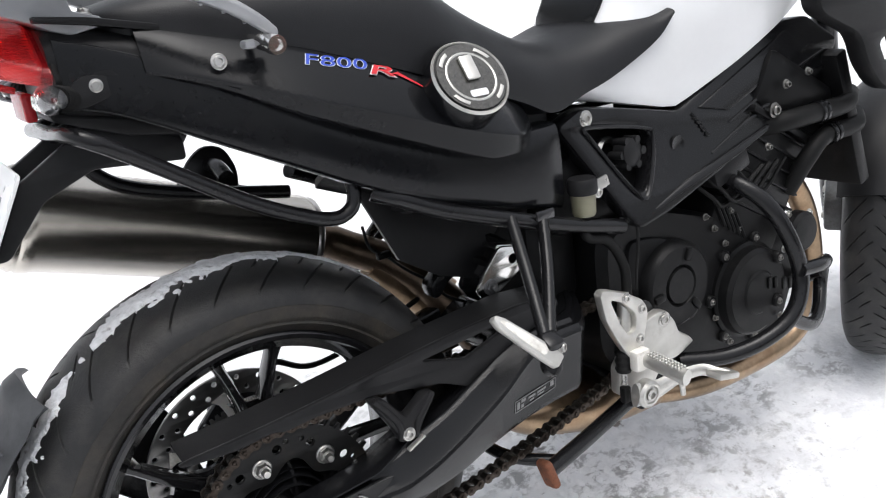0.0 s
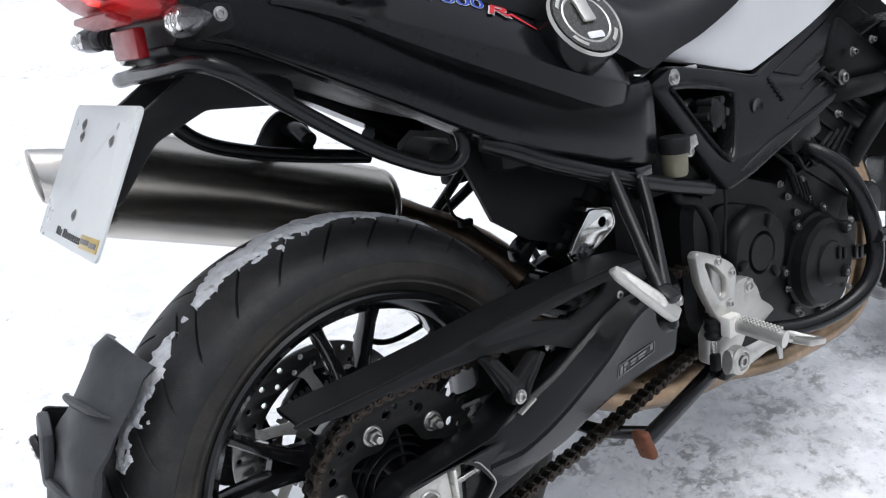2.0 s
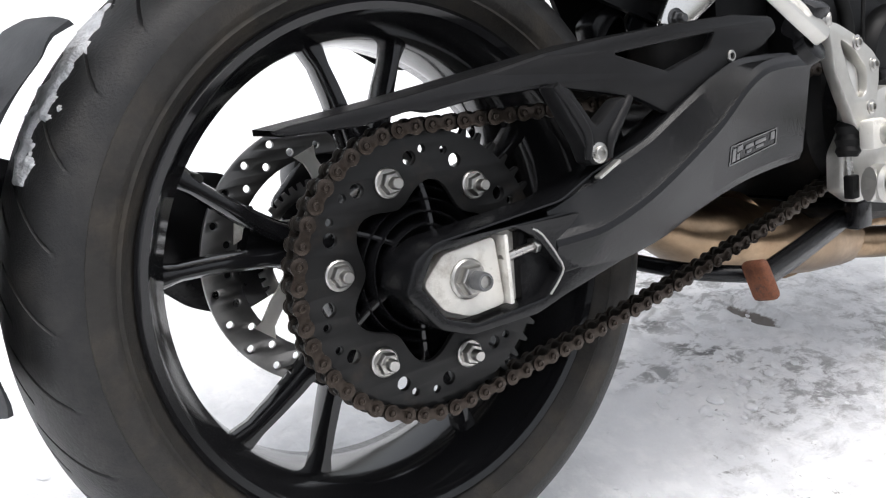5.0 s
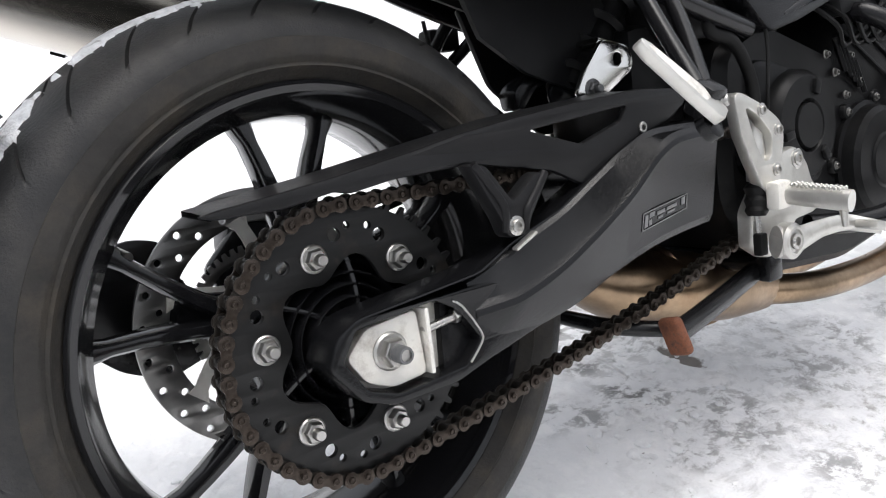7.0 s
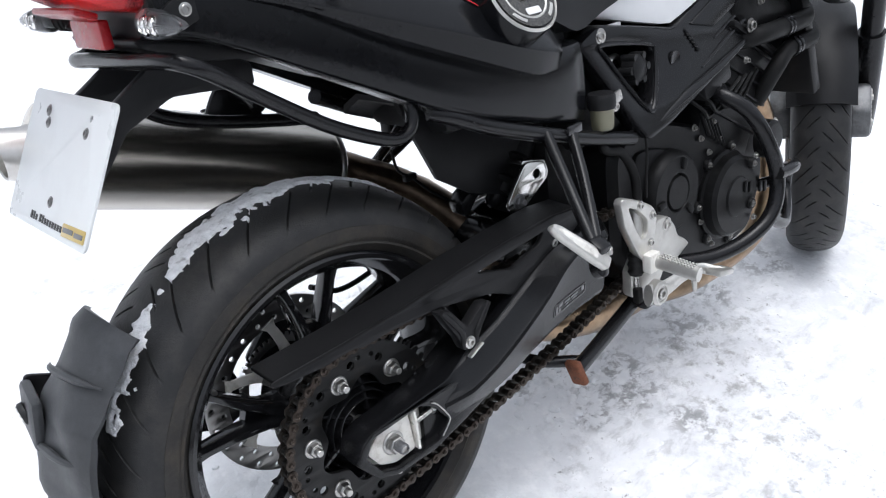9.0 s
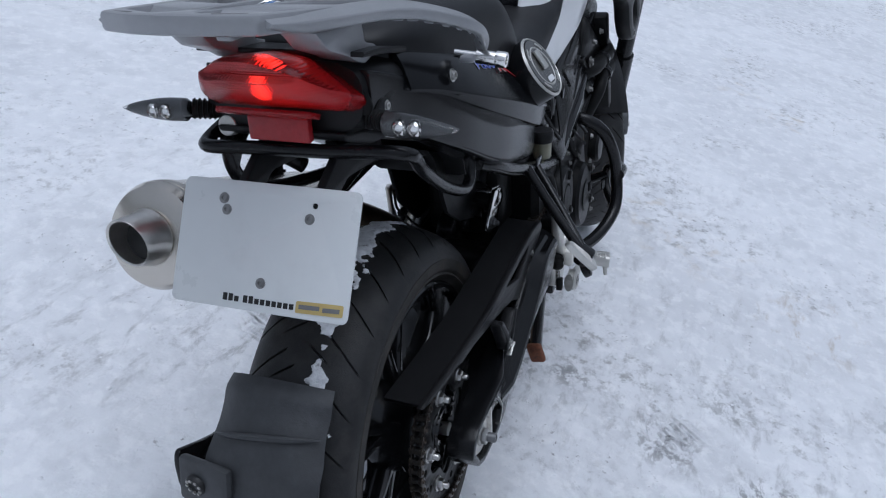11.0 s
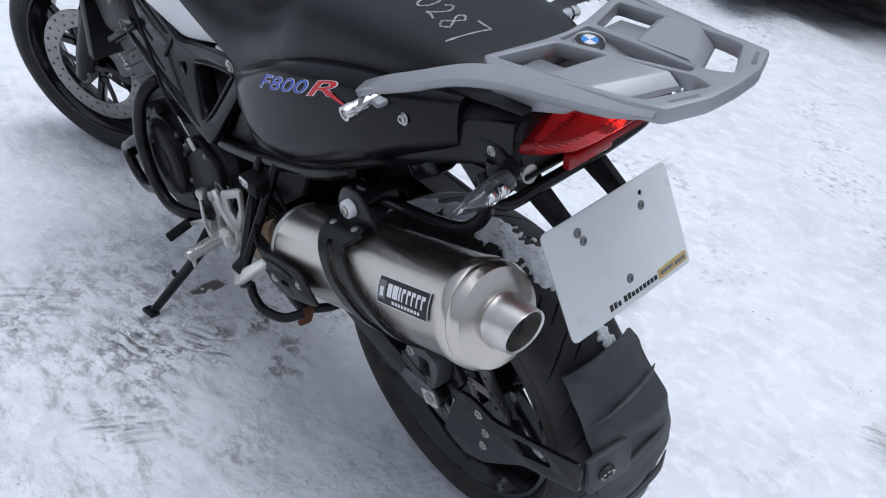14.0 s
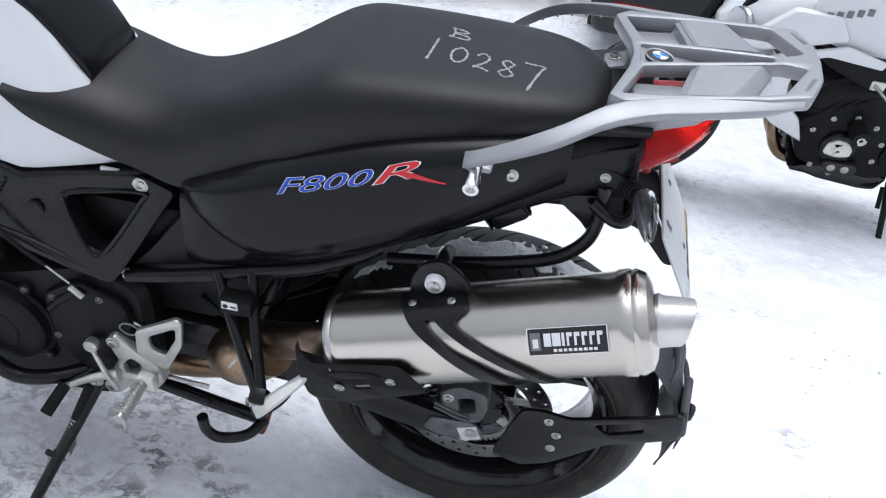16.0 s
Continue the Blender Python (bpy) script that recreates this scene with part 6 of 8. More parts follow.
# ---- mudflap behind the rear tyre and its left-hand truss
rings = []
for i in range(37):
    t = i / 36
    deg = 136 + 51 * t
    wave = 0.004 * max(0, math.sin(t * math.pi * 6.2 + 0.4)) ** 3 + 0.008 * t
    rr = 0.336 + wave + 0.014 * math.sin(math.pi * t) - 0.008 * t
    half = 0.072 + 0.009 * math.sin(math.pi * min(1, t * 0.9)) + 0.0015 * math.sin(t * 23)
    outer, inner = [], []
    for k in range(15):
        u = -1 + 2 * k / 14
        drop = 0.016 * abs(u) ** 3.2
        outer.append(AXLE + polar(rr - drop + 0.004 * math.sin(3 * u + 9 * t), deg, 0.006 + u * half))
        inner.append(AXLE + polar(rr - drop - 0.005, deg, 0.006 + u * half * 0.97))
    rings.append(outer + inner[::-1])
flap = part("mudflap", loft(rings), FLAP_RUBBER, BIKE, "grey-black rubber mudflap behind the rear tyre", 60)
for d0 in (148, 163, 176):
    part("flap_ridge", sweep([AXLE + polar(0.346 + 0.006 * math.sin(math.pi * (d0 - 131) / 56) - 0.018 * abs(u) ** 3.2, d0 + 1.5 * u, 0.006 + u * 0.080) for u in (-0.92, -0.5, 0, 0.5, 0.92)], [0.001, 0.0045, 0.0055, 0.004, 0.001], 8), FLAP_RUBBER, flap)
truss = [(-0.04, 0.278), (-0.06, 0.36), (-0.075, 0.405), (-0.105, 0.412), (-0.15, 0.404), (-0.208, 0.425), (-0.262, 0.445), (-0.314, 0.468), (-0.320, 0.450), (-0.320, 0.410), (-0.264, 0.382), (-0.218, 0.363), (-0.165, 0.310), (-0.135, 0.282), (-0.09, 0.262)]
tr = part("flap_bracket", plate(fillet(truss, 0.010), [fillet([(-0.190, 0.404), (-0.258, 0.432), (-0.268, 0.412), (-0.214, 0.385)], 0.006)], 0.118, 0.126, 0.002), FRAME_BLACK, BIKE, "black steel bracket for the mudflap")
for x, z in ((-0.120, 0.39), (-0.137, 0.360), (-0.133, 0.325)):
    part("bracket_bolt", bolt((x, 0.126, z), (0, 1, 0), 0.0055, 0.004), STEEL, tr)
part("bracket_tab", box(0, 0, 0, 0.014, 0.080, 0.062, 0.006, m=Matrix.Translation((-0.3265, 0.076, 0.436)) @ pose(0, 0, 0, 0, 10, -8)), FLAP_RUBBER, tr)
part("tab_bolt", lathe([(0.0145, 0), (0.0145, 0.005), (0.013, 0.007), (0.009, 0.007), (0.007, 0.004), (0.0002, 0.004)], (-0.330, 0.086, 0.437), (-1, 0.15, -0.18), 24), INK_BLACK, tr)
for k in range(9):
    a = 2 * math.pi * k / 9
    c = V((-0.337 - 0.0015 * math.sin(a) + 0.0015 * math.cos(a), 0.087 + 0.0105 * math.cos(a), 0.436 + 0.0105 * math.sin(a)))
    part("bolt_spot", lathe([(0.0022, -0.002), (0.0022, 0.0015), (0.0002, 0.0015)], c, (-1, 0.15, -0.18), 8), STEEL, tr)
# rear caliper
CALIPER_GREY = material("cast_grey_caliper", (0.085, 0.087, 0.09), 0.4, 0.4, vary=0.25, scale=40, bump=0.0002, bscale=500, dirt=(0.06, 0.05, 0.045), dirt_from=0.55, dirt_to=0.85, dscale=30)
cal = part("brake_caliper", plate(fillet([(0.056, 0.366), (0.060, 0.404), (0.03, 0.428), (-0.016, 0.418), (-0.022, 0.388), (-0.014, 0.346), (0.010, 0.338), (0.042, 0.346)], 0.010), [fillet([(0.030, 0.395), (0.004, 0.402), (-0.002, 0.370), (0.022, 0.362)], 0.006)], 0.084, 0.124, 0.006), CALIPER_GREY, BIKE, "dull grey rear brake caliper")
for z0 in (0.352, 0.362):
    part("caliper_rib", sweep([(0.066, 0.124, z0 + 0.016), (0.034, 0.125, z0 + 0.004), (0.006, 0.124, z0 - 0.004)], 0.003, 8), CALIPER_GREY, cal)
part("caliper_pin", bolt((0.045, 0.124, 0.396), (0, 1, 0), 0.0065, 0.006), STEEL, cal)
part("caliper_bracket", plate(fillet([(-0.03, 0.34), (0.03, 0.345), (0.10, 0.39), (0.09, 0.41), (0.0, 0.42), (-0.05, 0.37)], 0.010), (), 0.078, 0.092, 0.003), FRAME_BLACK, cal)
part("brake_hose", sweep([(0.09, 0.11, 0.42), (0.15, 0.118, 0.39), (0.25, 0.12, 0.405), (0.38, 0.118, 0.45), (0.46, 0.11, 0.50)], 0.0045, 8), SOFT_RUBBER, cal)

# ---- main frame and tank cover
def spar_lean(bm, s):
    """The spars splay outwards towards their feet."""
    for v in bm.verts:
        v.co.y += s * 0.30 * max(0.0, 0.69 - v.co.z)
    return bm


for s in (-1, 1):
    SPAR = [(0.472, 0.708), (0.521, 0.728), (0.60, 0.713), (0.714, 0.688), (0.835, 0.738), (0.962, 0.792), (1.033, 0.790), (1.118, 0.742), (1.083, 0.693), (0.935, 0.632), (0.737, 0.577), (0.640, 0.552), (0.574, 0.541), (0.553, 0.572)]
    HOLE = [(0.524, 0.698), (0.628, 0.679), (0.645, 0.660), (0.608, 0.589), (0.582, 0.595), (0.528, 0.680)]
    spar_bm = spar_lean(plate(fillet(SPAR, 0.012), [fillet(HOLE, 0.014)], s * 0.085, s * 0.119, 0.006), s)
    spar = part("frame_spar", spar_bm, FRAME_BLACK, BIKE, "black cast frame spar with a triangular opening")
    part("spar_panel", spar_lean(plate(fillet([(0.752, 0.686), (0.818, 0.670), (1.031, 0.742), (0.966, 0.774)], 0.005), (), s * 0.116, s * 0.1225, 0.002), s), FRAME_BLACK, spar)
    part("spar_rib", spar_lean(sweep(both([(0.812, 0.119, 0.652), (0.947, 0.120, 0.693), (1.073, 0.119, 0.727)], s), [0.002, 0.004, 0.003], 10), s), FRAME_BLACK, spar)
    part("spar_rib", spar_lean(sweep(both([(0.756, 0.119, 0.615), (0.913, 0.120, 0.665), (1.083, 0.119, 0.701)], s), [0.002, 0.0045, 0.003], 10), s), FRAME_BLACK, spar)
    part("spar_rib", spar_lean(sweep(both([(0.612, 0.118, 0.562), (0.70, 0.119, 0.586), (0.80, 0.119, 0.606), (0.935, 0.118, 0.638)], s), [0.002, 0.008, 0.008, 0.004], 10), s), FRAME_BLACK, spar)
    part("spar_weld", spar_lean(sweep(both([(0.735, 0.119, 0.681), (0.746, 0.1195, 0.662), (0.757, 0.119, 0.642)], s), 0.003, 8), s), FRAME_BLACK, spar)
    for k in range(5):
        part("weld_mark", spar_lean(box(0.739 + 0.004 * k, s * 0.1215, 0.672 - 0.007 * k, 0.008, 0.003, 0.0035, 0.001), s), ENGINE_BLACK, spar)
    part("opening_lip", spar_lean(sweep([(x, s * 0.1195, z) for x, z in HOLE], 0.0035, 8, 5, closed=True), s), FRAME_BLACK, spar)
    part("spar_bolt", bolt((0.524, s * 0.118, 0.711), (0, s, 0), 0.0085, 0.004, "socket"), STEEL, spar)
    part("spar_plug", lathe([(0.0135, 0), (0.0135, 0.003), (0.012, 0.002), (0.0002, 0.002)], (0.689, s * 0.133, 0.643), (0, s, 0), 24), FRAME_BLACK, spar)
    part("frame_backing", plate(fillet([(0.47, 0.70), (0.68, 0.69), (0.68, 0.56), (0.58, 0.56)], 0.01), (), s * 0.04, s * 0.055, 0.002), ENGINE_BLACK, spar)
    # radiator shroud
    SH = [(0.93, 0.872), (0.942, 0.802), (1.05, 0.754), (1.075, 0.700), (1.12, 0.655), (1.17, 0.645), (1.25, 0.72), (1.23, 0.83), (1.10, 0.885)]
    shroud = part("radiator_shroud", plate(fillet(SH, 0.02), [fillet([(1.105, 0.735), (1.165, 0.750), (1.19, 0.70), (1.135, 0.685)], 0.012)], s * 0.165, s * 0.205, 0.010), BLACK_PLASTIC, BIKE, "matt black radiator shroud")
    part("shroud_bolt", bolt((1.135, s * 0.205, 0.668), (0, s, 0), 0.005, 0.003), STEEL, shroud)
    # white tank cover, one shell a side
    rings = []
    lowz = smooth_line([0.49, 0.56, 0.66, 0.71, 0.74, 0.84, 0.94, 1.04], [0.748, 0.730, 0.705, 0.695, 0.703, 0.747, 0.790, 0.832])
    topz = smooth_line([0.49, 0.56, 0.615, 0.66, 0.74, 0.84, 0.94, 1.04], [0.775, 0.79, 0.855, 0.925, 0.978, 0.990, 0.975, 0.94])
    outy = smooth_line([0.49, 0.56, 0.66, 0.74, 0.84, 0.94, 1.04], [0.088, 0.104, 0.114, 0.121, 0.140, 0.140, 0.120])
    for i in range(23):
        x = 0.49 + 0.55 * i / 22
        ring = []
        for k in range(13):
            t = k / 12
            z = lowz(x) + (topz(x) - lowz(x)) * t
            y = outy(x) * (0.93 + 0.10 * math.sin(min(1, t * 1.6) * math.pi * 0.75)) * (1 - 0.34 * max(0, (t - 0.45) / 0.55) ** 1.8)
            ring.append((x, s * y, z))
        rings.append(ring + [(x, s * (p[1] * s - 0.012), p[2] - 0.002) for p in reversed(ring)])
    cover = part("tank_cover", loft(rings), WHITE_PAINT, BIKE, "white gloss tank cover", 45)
    part("cover_tab", box(0.575, s * 0.104, 0.717, 0.03, 0.006, 0.008, 0.002), WHITE_PAINT, cover)
rings = []
for i in range(25):
    x = 0.60 + 0.42 * i / 24
    zt = interp(x, [0.60, 0.615, 0.66, 0.74, 0.84, 0.94, 1.02], [0.86, 0.885, 0.950, 1.000, 1.012, 0.995, 0.96])
    hw = interp(x, [0.60, 0.66, 0.74, 0.84, 0.94, 1.02], [0.066, 0.072, 0.080, 0.092, 0.092, 0.082])
    rings.append([(x, hw * math.cos(math.pi * k / 14), zt - 0.022 + 0.022 * math.sin(math.pi * k / 14) ** 0.6) for k in range(15)] + [(x, -hw + 0.01, zt - 0.07), (x, hw - 0.01, zt - 0.07)])
part("tank_top", loft(rings), SATIN_BLACK, BIKE, "satin black tank top panel", 45)
part("airbox", box(0.86, 0, 0.80, 0.28, 0.16, 0.14, 0.03), ENGINE_BLACK, BIKE)
for s in (-1, 1):
    tb = V((1.13, s * 0.206, 0.838))
    emblem = part("tank_badge", lathe([(0.033, 0), (0.033, 0.003), (0.031, 0.005), (0.0002, 0.005)], tb, (0, s, 0.1), 40), INK_BLACK, BIKE, "round black, white and blue badge")
    TBQ = Matrix.Translation(tb) @ V((0, s, 0.1)).to_track_quat("Z", "Y").to_matrix().to_4x4()
    part("badge_ring", lathe([(0.030, 0.004), (0.0325, 0.006), (0.034, 0.003)], tb, (0, s, 0.1), 40, True), CHROME, emblem)
    for q in range(4):
        arc = [(0, 0)] + [(0.019 * math.cos(radians(90 * q + 9 * k)), 0.019 * math.sin(radians(90 * q + 9 * k))) for k in range(11)]
        part("badge_quarter", plate(arc, (), 0, 0.0006, 0.0001, m=TBQ @ Matrix.Translation((0, 0, 0.0052))), BADGE_BLUE if q % 2 else INK_WHITE, emblem)
part("headstock", sweep([(1.08, 0, 0.66), (1.03, 0, 0.86)], 0.035, 20), FRAME_BLACK, BIKE)
part("radiator", box(0, 0, 0, 0.03, 0.30, 0.26, 0.006, m=Matrix.Translation((1.12, 0, 0.60)) @ pose(0, 0, 0, 0, -18, 0)), ENGINE_BLACK, BIKE)

# right side: spring adjuster knob, brake fluid cup
knob = part("preload_knob", lathe([(0.012, 0.0), (0.020, 0.004), (0.022, 0.010), (0.021, 0.026), (0.016, 0.030), (0.0002, 0.031)], (0.592, -0.108, 0.648), (0.15, -1, 0.05), 24), BLACK_PLASTIC, BIKE, "black lobed adjuster knob")
for k in range(6):
    a = 2 * math.pi * k / 6
    part("knob_lobe", sweep([(0.592 + 0.021 * math.cos(a), -0.112, 0.648 + 0.021 * math.sin(a)), (0.595 + 0.021 * math.cos(a), -0.136, 0.649 + 0.021 * math.sin(a))], 0.006, 10), BLACK_PLASTIC, knob)
part("knob_collar", lathe([(0.024, -0.006), (0.026, 0.0), (0.021, 0.004), (0.016, 0.0)], (0.578, -0.1, 0.648), (0.15, -1, 0.05), 28, True), STEEL, knob)
cup = part("fluid_reservoir", lathe([(0.015, 0), (0.017, 0.004), (0.018, 0.034), (0.0002, 0.034)], (0.487, -0.142, 0.583), (0, 0, 1), 24), RES_PLASTIC, BIKE, "small translucent brake fluid reservoir with black cap")
part("reservoir_cap", lathe([(0.0205, 0.032), (0.0215, 0.036), (0.0215, 0.050), (0.019, 0.054), (0.0002, 0.054)], (0.487, -0.142, 0.583), (0, 0, 1), 24), BLACK_PLASTIC, cup)
part("reservoir_bracket", plate(fillet([(0.50, 0.625), (0.535, 0.632), (0.54, 0.615), (0.505, 0.608)], 0.003), (), -0.142, -0.138, 0.001), STEEL, cup)
part("reservoir_bolt", bolt((0.507, -0.152, 0.613), (0, -1, 0), 0.0055, 0.004), STEEL, cup)
part("fluid_hose", sweep([(0.487, -0.142, 0.583), (0.49, -0.14, 0.55), (0.525, -0.145, 0.535), (0.548, -0.15, 0.49), (0.545, -0.155, 0.44)], 0.0075, 10), SOFT_RUBBER, cup)
part("switch_wire", sweep([(0.575, -0.15, 0.575), (0.572, -0.158, 0.53), (0.557, -0.165, 0.48), (0.555, -0.165, 0.455)], 0.0022, 8), SOFT_RUBBER, cup)
part("tube_tag", box(0.405, -0.157, 0.607, 0.03, 0.004, 0.013, 0.001), GLASS_DARK, BIKE)

# ---- engine
DARK_BOLT = material("dull_bolt_steel", (0.20, 0.195, 0.185), 0.4, 1.0, vary=0.3, scale=80)
rings = []
for y in (-0.122, -0.108, -0.05, 0.05, 0.135, 0.15):
    q = 0.94 if y in (-0.122, 0.15) else 1.0
    rings.append([(0.74 + (x - 0.74) * q, y, 0.42 + (z - 0.42) * q) for x, z in fillet([(0.53, 0.53), (0.62, 0.56), (0.80, 0.50), (0.98, 0.46), (1.01, 0.36), (0.96, 0.25), (0.80, 0.225), (0.62, 0.24), (0.53, 0.34)], 0.03)])
engine = part("engine", loft(rings), ENGINE_BLACK, BIKE, "black twin-cylinder engine with bolted covers")
part("cylinder_block", box(0, 0, 0, 0.19, 0.25, 0.24, 0.015, m=Matrix.Translation((0.905, 0, 0.545)) @ pose(0, 0, 0, 0, 30, 0)), ENGINE_BLACK, engine)
part("cylinder_head", box(0, 0, 0, 0.20, 0.27, 0.10, 0.02, m=Matrix.Translation((0.985, 0, 0.665)) @ pose(0, 0, 0, 0, 30, 0)), ENGINE_BLACK, engine)
part("head_edge", box(0, 0, 0, 0.205, 0.28, 0.012, 0.004, m=Matrix.Translation((0.955, 0, 0.615)) @ pose(0, 0, 0, 0, 30, 0)), ENGINE_BLACK, engine)


def round_cover(c, r, h, s, name="engine_cover", lbl=""):
    ob = part(name, lathe([(r * 1.08, 0), (r * 1.08, h * 0.25), (r, h * 0.32), (r * 0.97, h * 0.8), (r * 0.88, h), (r * 0.5, h * 1.02), (r * 0.46, h * 1.12), (r * 0.3, h * 1.14), (0.0002, h * 1.14)], (c[0], s * c[1], c[2]), (0, s, 0), 40), ENGINE_BLACK, engine, lbl)
    n = 7
    for k in range(n):
        a = 2 * math.pi * k / n + 0.4
        p = (c[0] + r * 1.15 * math.cos(a), s * (c[1] + h * 0.3), c[2] + r * 1.15 * math.sin(a))
        part("cover_lug", lathe([(0.011, -0.02), (0.011, -0.002), (0.0095, 0.0), (0.0002, 0.0)], p, (0, s, 0), 14), ENGINE_BLACK, engine)
        part("cover_bolt", bolt(p, (0, s, 0), 0.0042, 0.004, "socket"), DARK_BOLT, engine)
    return ob


clutch = part("sprocket_cover", plate(fillet([(0.545, 0.53), (0.60, 0.525), (0.69, 0.49), (0.715, 0.43), (0.69, 0.36), (0.61, 0.362), (0.56, 0.41), (0.54, 0.47)], 0.02), (), -0.160, -0.13, 0.008), ENGINE_BLACK, engine)
part("engine_cover", lathe([(0.072, 0), (0.070, 0.016), (0.062, 0.024), (0.034, 0.025), (0.030, 0.019), (0.028, 0.026), (0.0002, 0.027)], (0.630, -0.156, 0.440), (0, -1, 0), 40), ENGINE_BLACK, engine, "round black cover")
for k in range(3):
    part("cover_rib", box(0, 0, 0, 0.02, 0.01, 0.012, 0.003, m=Matrix.Translation((0.630 + 0.05 * math.cos(1.2 + 2.1 * k), -0.181, 0.440 + 0.05 * math.sin(1.2 + 2.1 * k))) @ pose(0, 0, 0, 0, -math.degrees(1.2 + 2.1 * k), 0)), ENGINE_BLACK, engine)
round_cover((0.815, 0.15, 0.372), 0.078, 0.032, -1, lbl="round black engine cover with raised maker's mark")
for k in range(4):
    part("maker_mark", box(0.835 + 0.016 * k, -0.188, 0.385 - 0.004 * k, 0.009, 0.004, 0.02, 0.001), ENGINE_BLACK, engine)
pump = part("water_pump", lathe([(0.036, 0), (0.036, 0.018), (0.030, 0.024), (0.0002, 0.026)], (0.962, -0.14, 0.435), (0, -1, 0), 32), ENGINE_BLACK, engine)
for k in range(4):
    a = 0.6 + 1.57 * k
    part("pump_bolt", bolt((0.962 + 0.042 * math.cos(a), -0.145, 0.435 + 0.042 * math.sin(a)), (0, -1, 0), 0.005, 0.005), STEEL, pump)
for x, z in ((0.74, 0.50), (0.765, 0.468), (0.78, 0.52), (0.72, 0.525), (0.80, 0.485), (0.735, 0.345), (0.77, 0.29), (0.83, 0.27), (0.90, 0.30)):
    part("case_bolt", bolt((x, -0.155, z), (0, -1, 0), 0.0042, 0.006, "socket"), DARK_BOLT, engine)
for k in range(5):
    part("case_rib", sweep([(0.745 + 0.012 * k, -0.155, 0.545 - 0.008 * k), (0.76 + 0.012 * k, -0.16, 0.50 - 0.008 * k)], 0.0035, 8), ENGINE_BLACK, engine)
for k in range(6):
    part("cylinder_fin", box(0, 0, 0, 0.19, 0.262, 0.005, 0.002, m=Matrix.Translation((0.875 + 0.014 * k, 0, 0.49 + 0.024 * k)) @ pose(0, 0, 0, 0, 30, 0)), ENGINE_BLACK, engine)
for c, r in (((0.905, -0.145, 0.655), 0.011), ((0.935, -0.145, 0.692), 0.007), ((0.945, -0.145, 0.625), 0.006), ((0.88, -0.15, 0.60), 0.006), ((0.985, -0.15, 0.705), 0.006)):
    part("head_bolt", bolt(c, (0, -1, 0), r * 0.8, 0.008, "socket"), DARK_BOLT, engine)
    part("head_bolt", bolt((c[0], -c[1], c[2]), (0, 1, 0), r * 0.8, 0.008, "socket"), DARK_BOLT, engine)
part("engine_hose", sweep([(0.89, -0.10, 0.622), (0.93, -0.145, 0.632), (1.01, -0.15, 0.632), (1.09, -0.15, 0.633), (1.15, -0.12, 0.64)], 0.017, 14), SOFT_RUBBER, engine, "black coolant hose")
part("engine_hose", sweep([(0.97, -0.12, 0.50), (0.99, -0.148, 0.560), (1.036, -0.15, 0.588), (1.12, -0.15, 0.590), (1.17, -0.12, 0.60)], 0.0155, 14), SOFT_RUBBER, engine, "black coolant hose")
for c, ax in (((1.011, -0.15, 0.632), (1, 0, 0)), ((1.023, -0.15, 0.632), (1, 0, 0)), ((1.045, -0.15, 0.589), (1, 0, 0.05)), ((1.057, -0.15, 0.590), (1, 0, 0))):
    part("hose_clamp", lathe([(0.0175, -0.004), (0.0195, -0.003), (0.0195, 0.003), (0.0175, 0.004)], c, ax, 20, True), FRAME_BLACK, engine)
part("coil", box(0, 0, 0, 0.085, 0.035, 0.035, 0.006, m=Matrix.Translation((0.798, -0.130, 0.583)) @ pose(0, 0, 0, 0, -17, 0)), BLACK_PLASTIC, engine)
for k in range(4):
    part("wire", sweep([(0.72 + 0.03 * k, -0.12, 0.58), (0.75 + 0.02 * k, -0.145, 0.545 + 0.01 * k), (0.80 + 0.03 * k, -0.13, 0.52), (0.88 + 0.02 * k, -0.14, 0.57)], 0.0035, 6), SOFT_RUBBER, engine)
round_cover((0.79, 0.15, 0.405), 0.085, 0.030, 1, lbl="round black left engine cover")
part("left_cover", plate(fillet([(0.56, 0.50), (0.64, 0.53), (0.70, 0.49), (0.70, 0.36), (0.62, 0.30), (0.55, 0.36)], 0.02), (), 0.13, 0.165, 0.008), ENGINE_BLACK, engine)
for x, z in ((0.60, 0.505), (0.68, 0.49), (0.69, 0.40), (0.62, 0.33), (0.57, 0.40), (0.84, 0.52), (0.88, 0.47), (0.90, 0.34)):
    part("case_bolt", bolt((x, 0.165 if x < 0.7 else 0.155, z), (0, 1, 0), 0.0045, 0.005, "socket"), DARK_BOLT, engine)
part("clutch_arm", sweep([(0.691, 0.165, 0.462), (0.664, 0.168, 0.492), (0.628, 0.168, 0.521)], [0.006, 0.007, 0.0065], 10), ENGINE_BLACK, engine, "black clutch lever")
part("cable_end", sweep([(0.622, 0.172, 0.512), (0.640, 0.172, 0.530)], 0.0058, 8), STEEL, engine)
part("clutch_cable", sweep([(0.640, 0.170, 0.534), (0.676, 0.170, 0.566)], 0.0018, 8), STEEL, engine)
part("cable_sheath", sweep([(0.672, 0.170, 0.563), (0.72, 0.168, 0.60), (0.79, 0.15, 0.655), (0.88, 0.13, 0.72)], 0.0038, 8), SOFT_RUBBER, engine)
part("starter", sweep([(0.69, -0.08, 0.56), (0.69, 0.10, 0.56)], 0.03, 18), ENGINE_BLACK, engine)
part("centre_case", box(0.56, 0, 0.60, 0.18, 0.20, 0.12, 0.02), ENGINE_BLACK, engine)
part("battery_box", box(0.36, 0, 0.70, 0.26, 0.17, 0.13, 0.015), BLACK_PLASTIC, BIKE)
